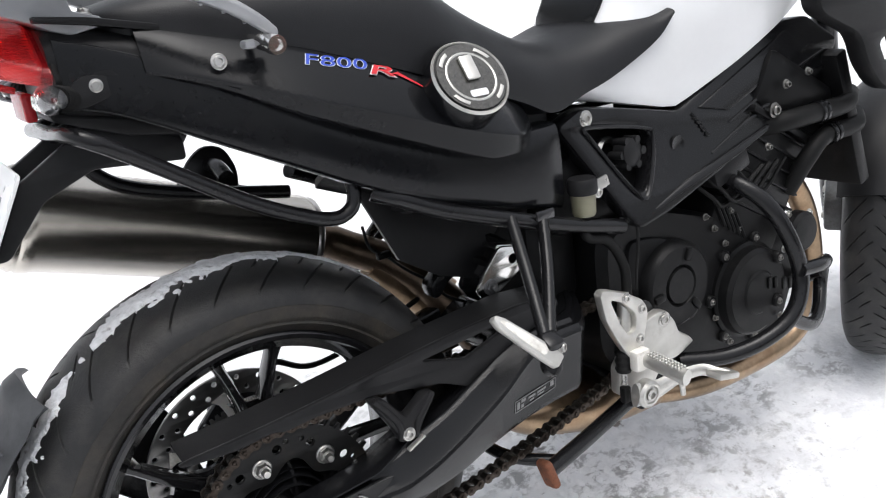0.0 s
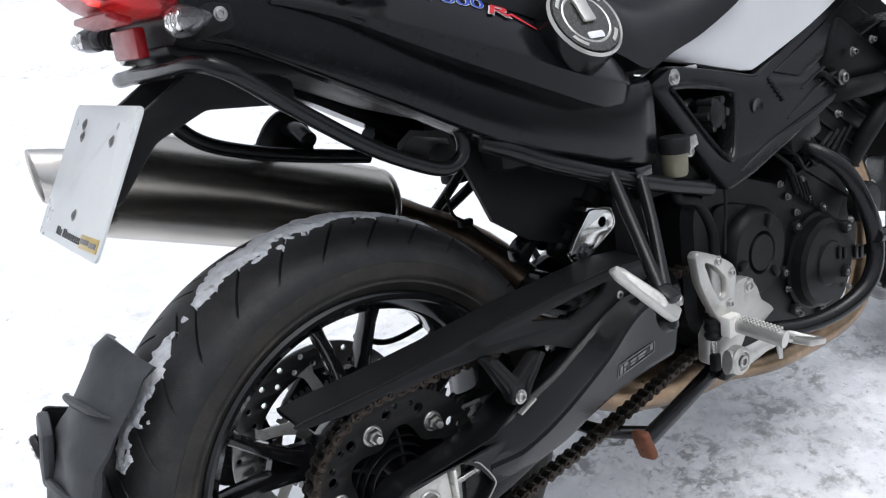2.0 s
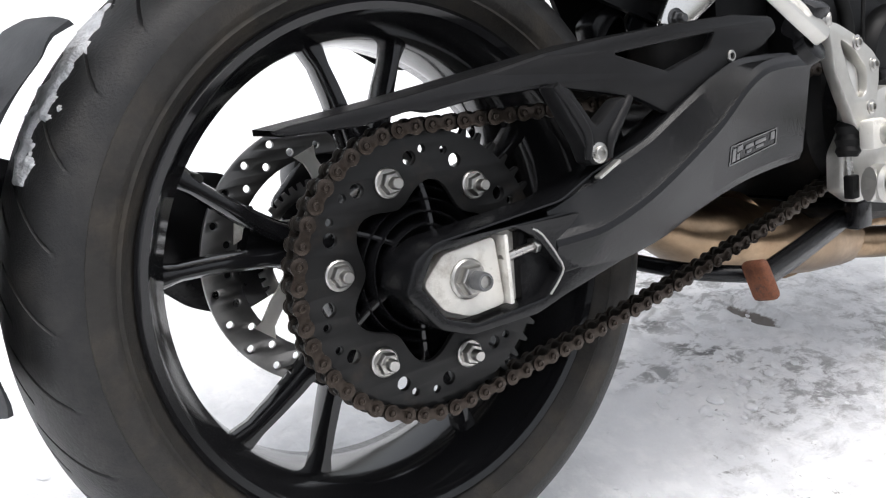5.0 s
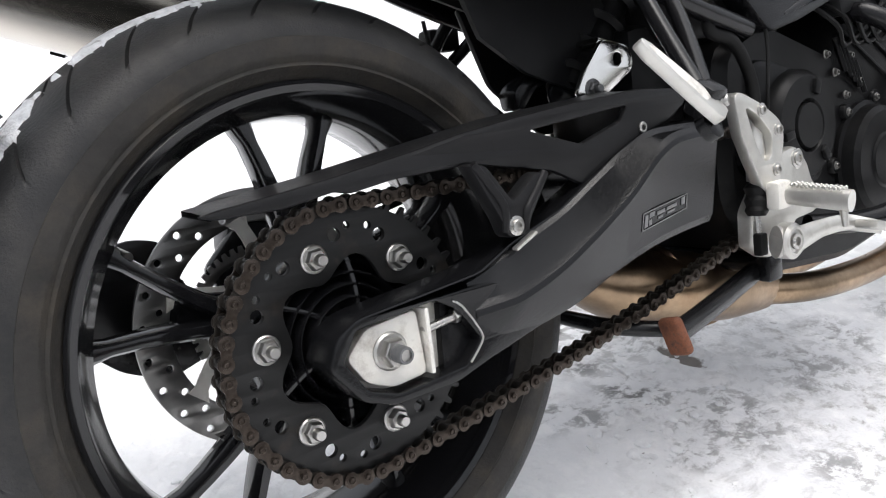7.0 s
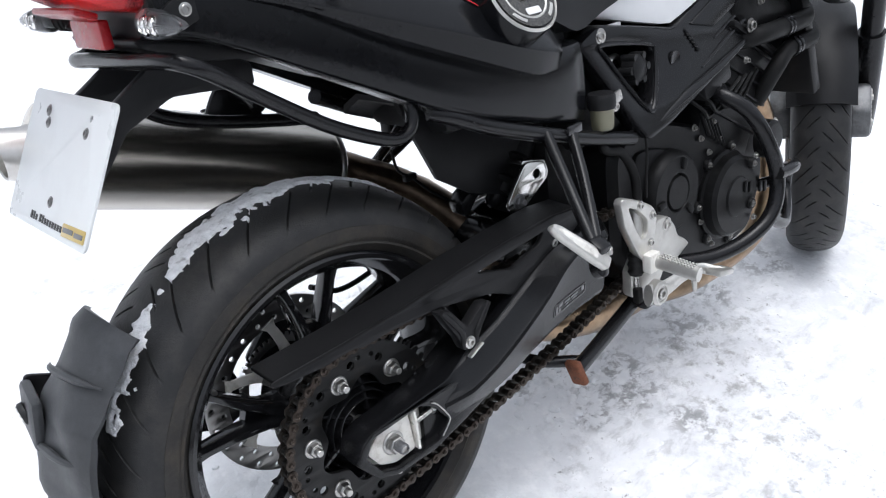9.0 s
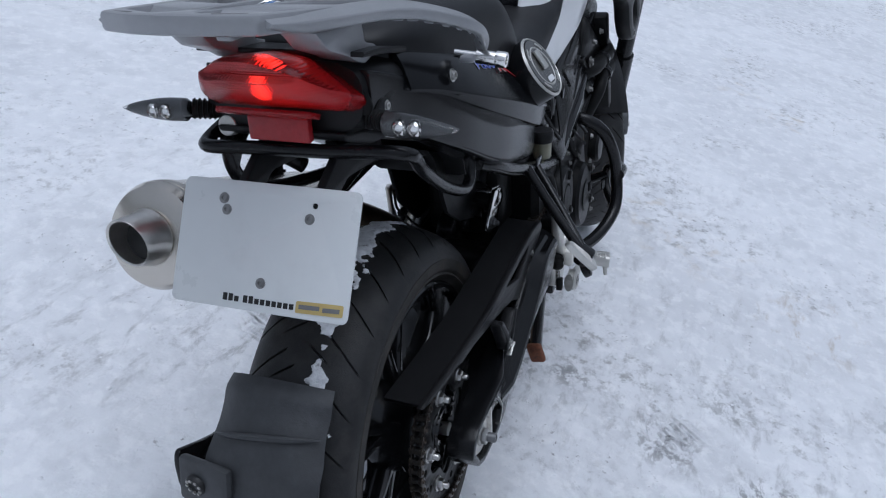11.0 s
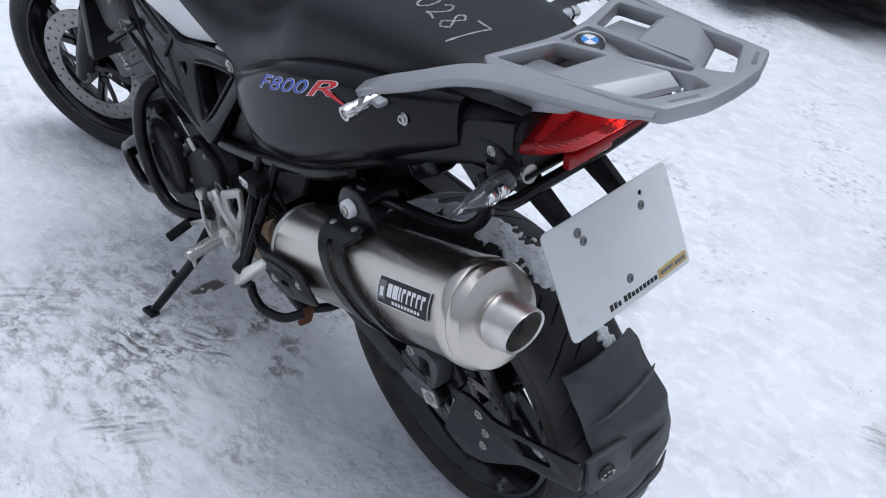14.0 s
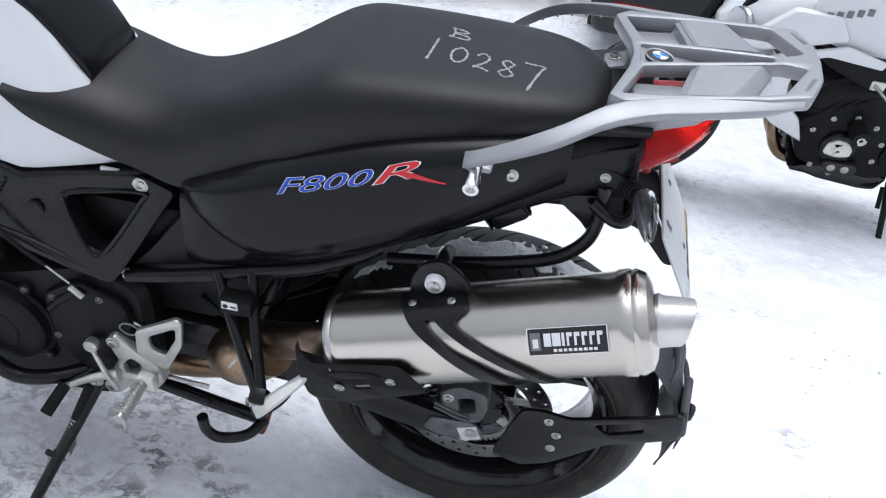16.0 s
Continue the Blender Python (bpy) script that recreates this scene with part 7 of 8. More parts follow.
part("rear_filler", box(0.48, 0.0, 0.50, 0.10, 0.15, 0.14, 0.02), ENGINE_BLACK, BIKE)
part("left_panel", plate(fillet([(0.44, 0.71), (0.52, 0.60), (0.555, 0.56), (0.45, 0.585), (0.36, 0.63), (0.36, 0.66)], 0.008), (), 0.118, 0.13, 0.004), BLACK_PLASTIC, BIKE)
part("left_panel", plate(fillet([(0.32, 0.62), (0.55, 0.545), (0.55, 0.45), (0.44, 0.45), (0.36, 0.52)], 0.01), (), 0.095, 0.105, 0.004), BLACK_PLASTIC, BIKE)

# the right-hand covers sit close to the crankcase
for ob in engine.children:
    if max(v.co.y for v in ob.data.vertices) < -0.09 and min(v.co.x for v in ob.data.vertices) < 0.86 and max(v.co.z for v in ob.data.vertices) < 0.56:
        ob.location = (0.035, 0.030, -0.0155)

# crash bars
for s in (-1, 1):
    bow = [(0.80, 0.12, 0.560), (0.798, 0.160, 0.556), (0.818, 0.195, 0.525), (0.845, 0.215, 0.465), (0.864, 0.222, 0.395), (0.838, 0.225, 0.340), (0.785, 0.21, 0.308), (0.72, 0.185, 0.295), (0.65, 0.15, 0.30)]
    if s > 0:
        bow = [(0.80, 0.12, 0.575), (0.805, 0.160, 0.566), (0.815, 0.185, 0.53), (0.824, 0.198, 0.46), (0.822, 0.20, 0.40), (0.802, 0.20, 0.345), (0.762, 0.197, 0.312), (0.70, 0.185, 0.315), (0.65, 0.15, 0.315)]
    bar = part("crash_bar", sweep(both(bow, s), 0.0135, 14, 8), FRAME_BLACK, BIKE, "black tubular crash bar")
    loop = [(0.852, 0.229, 0.412), (0.91, 0.226, 0.405), (0.955, 0.205, 0.395), (0.985, 0.18, 0.375), (0.985, 0.175, 0.335), (0.95, 0.195, 0.305), (0.90, 0.215, 0.300), (0.84, 0.222, 0.330)]
    if s > 0:
        loop = [(0.822, 0.200, 0.455), (0.875, 0.206, 0.415), (0.920, 0.203, 0.380), (0.926, 0.200, 0.348), (0.905, 0.200, 0.318), (0.86, 0.200, 0.306), (0.80, 0.200, 0.330)]
    part("bar_loop", sweep(both(loop, s), 0.0115, 12, 8), FRAME_BLACK, bar)
    part("bar_brace", sweep(both([(0.985, 0.18, 0.36) if s < 0 else (0.926, 0.20, 0.355), (0.99, 0.12, 0.33), (0.97, 0.06, 0.31)], s), 0.011, 12), FRAME_BLACK, bar)

# footrest plates
UP = [(0.471, 0.474), (0.478, 0.480), (0.490, 0.477), (0.522, 0.463), (0.553, 0.444), (0.562, 0.428), (0.560, 0.411), (0.552, 0.384), (0.548, 0.366), (0.528, 0.358), (0.518, 0.364), (0.497, 0.398), (0.479, 0.433)]
UPH = [(0.490, 0.462), (0.513, 0.450), (0.538, 0.426), (0.535, 0.402), (0.521, 0.397), (0.507, 0.419)]
BODY = [(0.556, 0.396), (0.584, 0.402), (0.603, 0.406), (0.618, 0.401), (0.634, 0.380), (0.642, 0.359), (0.668, 0.341), (0.674, 0.332), (0.640, 0.318), (0.602, 0.316), (0.576, 0.284), (0.540, 0.280), (0.510, 0.298), (0.512, 0.340), (0.530, 0.360), (0.545, 0.378)]
UP_L = [(0.545, 0.460), (0.474, 0.506), (0.462, 0.502), (0.469, 0.444), (0.501, 0.380), (0.517, 0.386), (0.549, 0.408)]
UPH_L = [(0.524, 0.452), (0.476, 0.484), (0.478, 0.458), (0.500, 0.416), (0.522, 0.424)]
BODY_L = [(0.597, 0.428), (0.584, 0.441), (0.564, 0.428), (0.549, 0.410), (0.515, 0.386), (0.508, 0.349), (0.540, 0.303), (0.562, 0.331), (0.590, 0.297), (0.613, 0.288), (0.624, 0.305), (0.604, 0.345), (0.584, 0.382), (0.593, 0.408)]
for s in (-1, 1):
    fp = part("footrest_plate", plate(fillet(BODY if s < 0 else BODY_L, 0.006), [] if s < 0 else [fillet([(0.560, 0.392), (0.545, 0.380), (0.552, 0.355), (0.575, 0.350), (0.578, 0.372)], 0.005)], s * (0.142 if s < 0 else 0.150), s * (0.165 if s < 0 else 0.178), 0.005), ALU, BIKE, "bare cast aluminium footrest plate")
    part("heel_guard", plate(fillet(UP if s < 0 else UP_L, 0.008), [fillet(UPH if s < 0 else UPH_L, 0.007)], s * (0.164 if s < 0 else 0.166), s * (0.180 if s < 0 else 0.176), 0.003), ALU, fp, "open triangular aluminium heel guard")
    for x, z, y in ((0.519, 0.456, 0.180), (0.549, 0.431, 0.180), (0.542, 0.386, 0.180), (0.609, 0.390, 0.165)) if s < 0 else ((0.585, 0.424, 0.178), (0.521, 0.372, 0.178), (0.604, 0.310, 0.178)):
        part("plate_bolt", bolt((x, s * y, z), (0, s, 0), 0.0056 if x < 0.57 else 0.0085, 0.004, "socket"), STEEL, fp)
    peg = part("rider_footrest", sweep(both([(0.535, 0.178, 0.359), (0.538, 0.20, 0.357), (0.543, 0.266, 0.350)], s), [0.012, 0.0115, 0.0125], 14, 4, flat=0.8), ALU, fp, "ribbed aluminium rider footrest")
    for k in range(11):
        for j in (-1, 0, 1):
            part("footrest_stud", box(0.539 + 0.0002 * k + j * 0.006, s * (0.203 + 0.0055 * k), 0.3695 - 0.00055 * k, 0.0042, 0.0036, 0.004, 0.001, seg=1), ALU, peg)
    part("footrest_feeler", sweep(both([(0.541, 0.257, 0.345), (0.541, 0.259, 0.322)], s), [0.005, 0.0035], 10), ALU, peg)
    part("footrest_clevis", box(0.532, s * 0.187, 0.358, 0.028, 0.018, 0.032, 0.004), ALU_DIRTY, fp)
fp = part("brake_pedal", sweep([(0.515, -0.190, 0.306), (0.550, -0.193, 0.302), (0.600, -0.197, 0.307), (0.640, -0.205, 0.307), (0.655, -0.220, 0.302), (0.668, -0.234, 0.297)], [0.019, 0.016, 0.011, 0.010, 0.009, 0.008], 12, flat=0.5), ALU, BIKE, "aluminium rear brake pedal")
part("pedal_pivot", lathe([(0.021, 0), (0.021, 0.014), (0.017, 0.018), (0.014, 0.018), (0.012, 0.014), (0.0002, 0.014)], (0.535, -0.186, 0.304), (0, -1, 0), 28), ALU, fp)
part("pedal_bolt", bolt((0.535, -0.200, 0.304), (0, -1, 0), 0.0095, 0.006, "socket"), STEEL, fp)
part("pedal_pad", box(0, 0, 0, 0.045, 0.030, 0.011, 0.004, m=Matrix.Translation((0.660, -0.230, 0.301)) @ pose(0, 0, 0, 0, 14, 0)), ALU, fp)
mc = part("master_cylinder", sweep([(0.533, -0.160, 0.455), (0.526, -0.165, 0.415), (0.520, -0.168, 0.375)], [0.008, 0.011, 0.011], 14), ALU, BIKE, "rear brake master cylinder with rubber boot")
mc.location = (0.004, 0.004, 0.0)
part("boot", lathe([(0.010, 0), (0.0135, 0.006), (0.0115, 0.011), (0.014, 0.018), (0.0115, 0.024), (0.0145, 0.032), (0.010, 0.038)], (0.514, -0.170, 0.335), (0.15, 0.05, 1), 18), SOFT_RUBBER, mc)
part("push_rod", sweep([(0.515, -0.170, 0.337), (0.510, -0.175, 0.300)], 0.004, 8), STEEL, mc)
part("rod_fork", box(0.509, -0.176, 0.303, 0.013, 0.012, 0.026, 0.002), SOFT_RUBBER, mc)
part("bleed_screw", sweep([(0.513, -0.165, 0.418), (0.503, -0.170, 0.418)], 0.006, 8), STEEL, mc)
part("wire_loop", sweep([(0.574, 0.168, 0.452), (0.566, 0.170, 0.466), (0.552, 0.171, 0.469), (0.541, 0.170, 0.460), (0.546, 0.168, 0.446), (0.562, 0.167, 0.440)], 0.0016, 8, closed=True), INK_GREY, BIKE, "thin grey wire loop")
gear = part("gear_lever", sweep([(0.582, 0.186, 0.357), (0.610, 0.190, 0.350), (0.65, 0.192, 0.326), (0.690, 0.20, 0.302)], [0.013, 0.010, 0.007, 0.005], 10, flat=0.6), ALU, BIKE, "aluminium gear lever with rubber toe peg")
part("toe_rubber", sweep([(0.680, 0.195, 0.312), (0.686, 0.215, 0.302), (0.695, 0.242, 0.286)], 0.0105, 14), SOFT_RUBBER, gear)
part("gear_rod", sweep([(0.585, 0.195, 0.33), (0.60, 0.195, 0.37), (0.62, 0.185, 0.41)], 0.0045, 8), STEEL, gear)
part("gear_joint", lathe([(0.010, 0), (0.012, 0.005), (0.012, 0.014), (0.008, 0.018), (0.0002, 0.018)], (0.622, 0.172, 0.412), (0, 1, 0), 18), ALU, gear)
part("wire_loop", sweep([(0.583, 0.15, 0.441), (0.568, 0.152, 0.456), (0.542, 0.154, 0.446), (0.545, 0.154, 0.424), (0.562, 0.152, 0.414), (0.581, 0.15, 0.422)], 0.0024, 8, 6, closed=True), STEEL, gear)

# stands
cst = part("centre_stand", sweep([(0.365, -0.160, 0.232), (0.45, -0.142, 0.238), (0.585, -0.115, 0.252)], 0.0125, 14), FRAME_BLACK, BIKE, "folded black centre stand with rusty feet")
part("stand_leg", sweep([(0.36, 0.130, 0.243), (0.45, 0.12, 0.245), (0.585, 0.105, 0.255)], 0.0125, 14), FRAME_BLACK, cst)
part("stand_bar", sweep([(0.40, -0.142, 0.226), (0.345, -0.09, 0.236), (0.335, 0.0, 0.242), (0.345, 0.08, 0.242), (0.385, 0.132, 0.238)], 0.0095, 12), FRAME_BLACK, cst)
part("stand_pedal", sweep([(0.352, 0.142, 0.258), (0.375, 0.175, 0.250), (0.415, 0.192, 0.252), (0.434, 0.198, 0.275), (0.438, 0.200, 0.310)], 0.0095, 12), FRAME_BLACK, cst)
for x, y, z, s in ((0.362, -0.163, 0.231, -1), (0.357, 0.135, 0.243, 1)):
    part("stand_foot", box(0, 0, 0, 0.014, 0.030, 0.044, 0.0065, m=Matrix.Translation((x, y, z)) @ pose(0, 0, 0, 12 * s, -12, 0), seg=3), RUST, cst, "rusty stand foot")
part("linkage_rod", sweep([(0.513, 0.155, 0.338), (0.485, 0.155, 0.335), (0.443, 0.155, 0.333)], 0.0042, 8), STEEL, cst)
part("stand_pivot", sweep([(0.59, -0.135, 0.262), (0.59, 0.12, 0.262)], 0.014, 14), FRAME_BLACK, cst)
part("stand_spring", sweep([(0.46, 0.13, 0.258), (0.53, 0.13, 0.275)], 0.007, 10), FRAME_BLACK, cst)
part("stand_lug", box(0.585, -0.135, 0.258, 0.03, 0.02, 0.034, 0.005), FRAME_BLACK, cst)
sst = part("side_stand", sweep([(0.640, 0.155, 0.305), (0.665, 0.195, 0.24), (0.70, 0.25, 0.16), (0.733, 0.306, 0.084)], [0.016, 0.012, 0.0105, 0.010], 14), FRAME_BLACK, BIKE, "extended black side stand")
part("stand_shoe", box(0, 0, 0, 0.038, 0.024, 0.012, 0.005, m=Matrix.Translation((0.736, 0.312, 0.083)) @ pose(0, 0, 0, 14, 0, 10)), FRAME_BLACK, sst)
part("spring_sleeve", sweep([(0.648, 0.175, 0.30), (0.672, 0.205, 0.235)], 0.0085, 12), SOFT_RUBBER, sst)
for k in range(8):
    p = V((0.673, 0.206, 0.232)).lerp(V((0.690, 0.228, 0.188)), k / 7)
    part("spring_coil", lathe([(0.0065, -0.0022), (0.0085, 0), (0.0065, 0.0022), (0.005, 0)], p, (0.017, 0.022, -0.044), 12, True), STEEL, sst)
part("spring_peg", sweep([(0.690, 0.225, 0.188), (0.702, 0.246, 0.176), (0.716, 0.246, 0.178)], 0.0055, 10), FRAME_BLACK, sst)
part("stand_bracket", plate(fillet([(0.60, 0.34), (0.655, 0.335), (0.665, 0.295), (0.63, 0.275), (0.60, 0.29)], 0.01), (), 0.13, 0.165, 0.005), FRAME_BLACK, sst)
part("bracket_bolt", bolt((0.640, 0.170, 0.308), (0, 1, 0.1), 0.010, 0.006, "hex"), STEEL, sst)

# ---- front wheel and fork, turned to the left
FW = Matrix.Translation((1.478, 0.0, 0.300)) @ pose(0, 0, 0, 0, 0, 27)


def front(bm):
    bm.transform(FW)
    return bm


fw = part("front_wheel", front(rim_mesh(0.232, 0.052)), GLOSS_BLACK, BIKE, "gloss black front wheel")
part("tyre", front(tyre_mesh(0.300, 0.061, 0.229, 0.047, 2 * math.pi / 30, 480)), RUBBER, fw, "front tyre with slanted grooves", 60)
for k in range(5):
    for s in (-1, 1):
        part("spoke", front(spoke_mesh(20 + 72 * k + 3 * s, 20 + 72 * k + 12 * s, 0.04, 0.20, 0.024, 0.014, 0, 0, 0.032, 0.03)), GLOSS_BLACK, fw)
part("hub", front(lathe([(0.015, -0.06), (0.035, -0.055), (0.042, -0.03), (0.042, 0.03), (0.035, 0.055), (0.015, 0.06)])), GLOSS_BLACK, fw)
fholes = [ring2d(0, 0, 0.112, 48)]
for k in range(24):
    for da, r in ((0, 0.124), (0.13, 0.147)):
        a = 2 * math.pi * k / 24 + da
        fholes.append(ring2d(r * math.cos(a), r * math.sin(a), 0.004, 8))
for s in (-1, 1):
    fd = part("brake_disc", front(plate(ring2d(0, 0, 0.160, 80), fholes, s * 0.063, s * 0.068, 0.0006)), DISC_STEEL, fw, "drilled steel front brake disc")
    for k in range(6):
        part("disc_arm", front(spoke_mesh(60 * k, 60 * k + 14, 0.035, 0.12, 0.016, 0.014, s * 0.065, s * 0.065, 0.005, 0.005)), FRAME_BLACK, fd)
    leg = part("fork_leg", front(sweep([(0.01, s * 0.098, -0.012), (-0.02, s * 0.098, 0.06), (-0.10, s * 0.100, 0.24)], [0.024, 0.029, 0.029], 18)), FRAME_BLACK, BIKE, "black fork leg")
    part("fork_tube", front(sweep([(-0.10, s * 0.100, 0.24), (-0.27, s * 0.100, 0.60)], 0.023, 18)), FRAME_BLACK, leg)
    part("axle_clamp", front(lathe([(0.024, 0), (0.024, 0.03), (0.018, 0.034), (0.012, 0.03), (0.0002, 0.03)], (0, s * 0.085, 0), (0, s, 0), 24)), CAST_GREY, leg)
    calp = part("front_caliper", front(plate(fillet([(-0.16, 0.02), (-0.165, 0.08), (-0.12, 0.13), (-0.07, 0.12), (-0.06, 0.08), (-0.10, 0.06), (-0.115, 0.01)], 0.012), (), s * 0.05, s * 0.105, 0.008)), CAST_GREY, leg, "grey four-piston front brake caliper")
    for x, z in ((-0.145, 0.05), (-0.12, 0.10), (-0.09, 0.105)):
        part("caliper_bolt", front(bolt((x, s * 0.105, z), (0, s, 0), 0.007, 0.005)), STEEL, calp)
    for k in range(6):
        part("print_bar", front(box(-0.150 + 0.004 * k, s * 0.1062, 0.05 + 0.008 * k, 0.005, 0.001, 0.005, 0.0004, seg=1)), INK_WHITE, calp)
rings = []
for i in range(25):
    a = 35 + 120 * i / 24
    rings.append([tuple(polar(0.318 - 0.035 * abs(u) ** 2.5, a, u * 0.070)) for u in (-1, -0.7, -0.35, 0, 0.35, 0.7, 1)] + [tuple(polar(0.313 - 0.035 * abs(u) ** 2.5, a, u * 0.067)) for u in (1, 0.7, 0.35, 0, -0.35, -0.7, -1)])
part("front_mudguard", front(loft(rings)), BLACK_PLASTIC, BIKE, "black front mudguard")

# ---- ground: one sheet of packed snow out to the horizon
def ground_height(x, y):
    d = math.hypot(x - 0.4, y)
    h = 0.010 * noise.noise((x * 1.3, y * 1.3, 1.7)) + 0.006 * noise.noise((x * 5.1, y * 5.1, 4.2)) + 0.0035 * noise.noise((x * 14, y * 14, 9.1)) + 0.002 * noise.noise((x * 33, y * 33, 2.3))
    for cx, cy, hz in ((0.0, 0.0, 0.012), (1.53, 0.0, -0.002), (0.73, 0.32, -0.002)):
        near = math.exp(-((x - cx) ** 2 + (y - cy) ** 2) / 0.02)
        h = h * (1 - near) + hz * near
    trough = math.hypot((x - 0.764) / 0.022, (y - 0.165) / 0.055)
    h += 0.010 * math.exp(-((trough - 1.5) / 0.4) ** 2) - 0.012 * math.exp(-trough * trough)
    if y < -3.2:
        h += 0.20 * min(1, (-3.2 - y) / 0.9) * max(0.0, 0.35 + noise.noise((x * 0.9, y * 1.1, 7.7)))
    return h


def axis_steps(c, fine, reach, far):
    out, step, x = [0.0], fine, 0.0
    while x < far:
        x += step
        if x > reach:
            step *= 1.14
        out.append(x)
    return sorted({round(c - v, 5) for v in out} | {round(c + v, 5) for v in out})


gx, gy = axis_steps(0.35, 0.014, 1.1, 400), axis_steps(0.0, 0.014, 1.1, 400)
verts = [(x, y, ground_height(x, y)) for y in gy for x in gx]
w = len(gx)
faces = [(j * w + i, j * w + i + 1, (j + 1) * w + i + 1, (j + 1) * w + i) for j in range(len(gy) - 1) for i in range(w - 1)]
gme = bpy.data.meshes.new("ground")
gme.from_pydata(verts, [], faces)
tagged(new("ground", finish(gme, SNOW, 180)), "packed dirty snow with tracks and grit", "ground", kind="structure")

# crumbs of snow kicked up round the stand
rng_c = random.Random(41)
bm = bmesh.new()
for k in range(380):
    if k < 26:
        x, y, r = 0.517 + rng_c.gauss(0, 0.05), 0.043 + rng_c.gauss(0, 0.035), rng_c.uniform(0.004, 0.010)
    elif k < 60:
        x, y, r = 0.72 + rng_c.gauss(0, 0.09), 0.22 + rng_c.gauss(0, 0.09), rng_c.uniform(0.003, 0.008)
    else:
        x, y, r = rng_c.uniform(-0.3, 1.3), rng_c.uniform(-0.8, 0.8), rng_c.uniform(0.002, 0.0065)
    out = bmesh.ops.create_icosphere(bm, subdivisions=2, radius=1.0)["verts"]
    wide, turn = rng_c.uniform(0.7, 1.5), rng_c.uniform(0, 3)
    for v in out:
        p = v.co * (1 + 0.45 * noise.noise(v.co * 1.3 + V((k * 3.1, 0, 0))))
        px, py = p.x * wide, p.y
        v.co = V((x + r * (px * math.cos(turn) - py * math.sin(turn)), y + r * (px * math.sin(turn) + py * math.cos(turn)), ground_height(x, y) + r * 0.08 + r * 0.34 * p.z))
tagged(new("snow_crumbs", finish(bm, FRESH_SNOW, 60)), "small white crumbs of snow scattered on the ground", "snow", kind="stuff")


# ---- frozen snow caught on the tyre
def snow_on_tyre(name, R, half, seat_r, m, strips, seed, label):
    """Frozen crust in strips; each strip: degrees round the wheel, its middle across, its half width."""
    bm = bmesh.new()
    for strip in strips:
        degs = [p[0] for p in strip]
        a0, a1 = degs[0], degs[-1]
        na, ny = max(24, int((a1 - a0) * 2.6)), 60
        grid, verts = {}, {}
        for i in range(na + 1):
            dg = a0 + (a1 - a0) * i / na
            th, yc, w = radians(dg), float(np.interp(dg, degs, [p[1] for p in strip])), float(np.interp(dg, degs, [p[2] for p in strip]))
            for j in range(ny + 1):
                y = half * (-0.7 + 1.4 * j / ny)
                rb = tyre_radius(abs(y) / half, R, seat_r)
                p = V((rb * math.cos(th), y, rb * math.sin(th)))
                k = (w - abs(y - yc)) / 0.012 + 1.3 * noise.noise((p.x * 34, p.y * 34 + seed, p.z * 34)) + 0.9 * noise.noise((p.x * 110, p.y * 110 + seed, p.z * 110)) - 0.15 - (0.9 if i in (0, na) else 0)
                grid[i, j] = (p, k)

        def vert(i, j):
            if (i, j) not in verts:
                p, k = grid[i, j]
                c = V((p.x * 3, p.y / half * 0.35, p.z * 3)).normalized()
                lift = 0.0034 * min(1.0, max(0.0, k) * 2.2) * (0.8 + 0.35 * noise.noise(p * 70) + 0.25 * noise.noise(p * 190)) + 0.0006 - (0.004 if k <= 0 else 0)
                verts[i, j] = bm.verts.new(m @ (p + c * lift))
            return verts[i, j]

        for i in range(na):
            for j in range(ny):
                if max(grid[i + a, j + b][1] for a in (0, 1) for b in (0, 1)) > 0.0:
                    bm.faces.new((vert(i, j), vert(i + 1, j), vert(i + 1, j + 1), vert(i, j + 1)))
    return lone(name, bm, SNOW_LUMP, label, "snow", kind="stuff", angle=180)


snow_on_tyre("snow_crust", 0.306, 0.089, 0.223, LEAN_ON_STAND @ Matrix.Translation(AXLE), (
    ((40, 0.014, 0.004), (55, 0.012, 0.013), (70, 0.010, 0.018), (85, 0.004, 0.024), (100, -0.004, 0.027), (112, -0.012, 0.024), (119, -0.016, 0.018), (123, -0.018, 0.008)),
    ((125, -0.024, 0.006), (131, -0.030, 0.010), (138, -0.033, 0.013), (148, -0.034, 0.013), (158, -0.032, 0.010))), 3.0, "grey-white frozen snow crust on the rear tyre")

# ---- the second motorcycle, parked beside
B2 = Matrix.Translation((-1.95, -2.03, 0)) @ pose(0, 0, 0, -15, 0, 1)
W2 = thing("motorcycle", "white sport motorcycle with black engine parked on snow", "motorcycle", B2)
SILVER_STRIPE = material("silver_rim_stripe", (0.6, 0.6, 0.6), 0.3, 0.6)


AMBER = material("amber_lens", (0.7, 0.18, 0.05), 0.2)


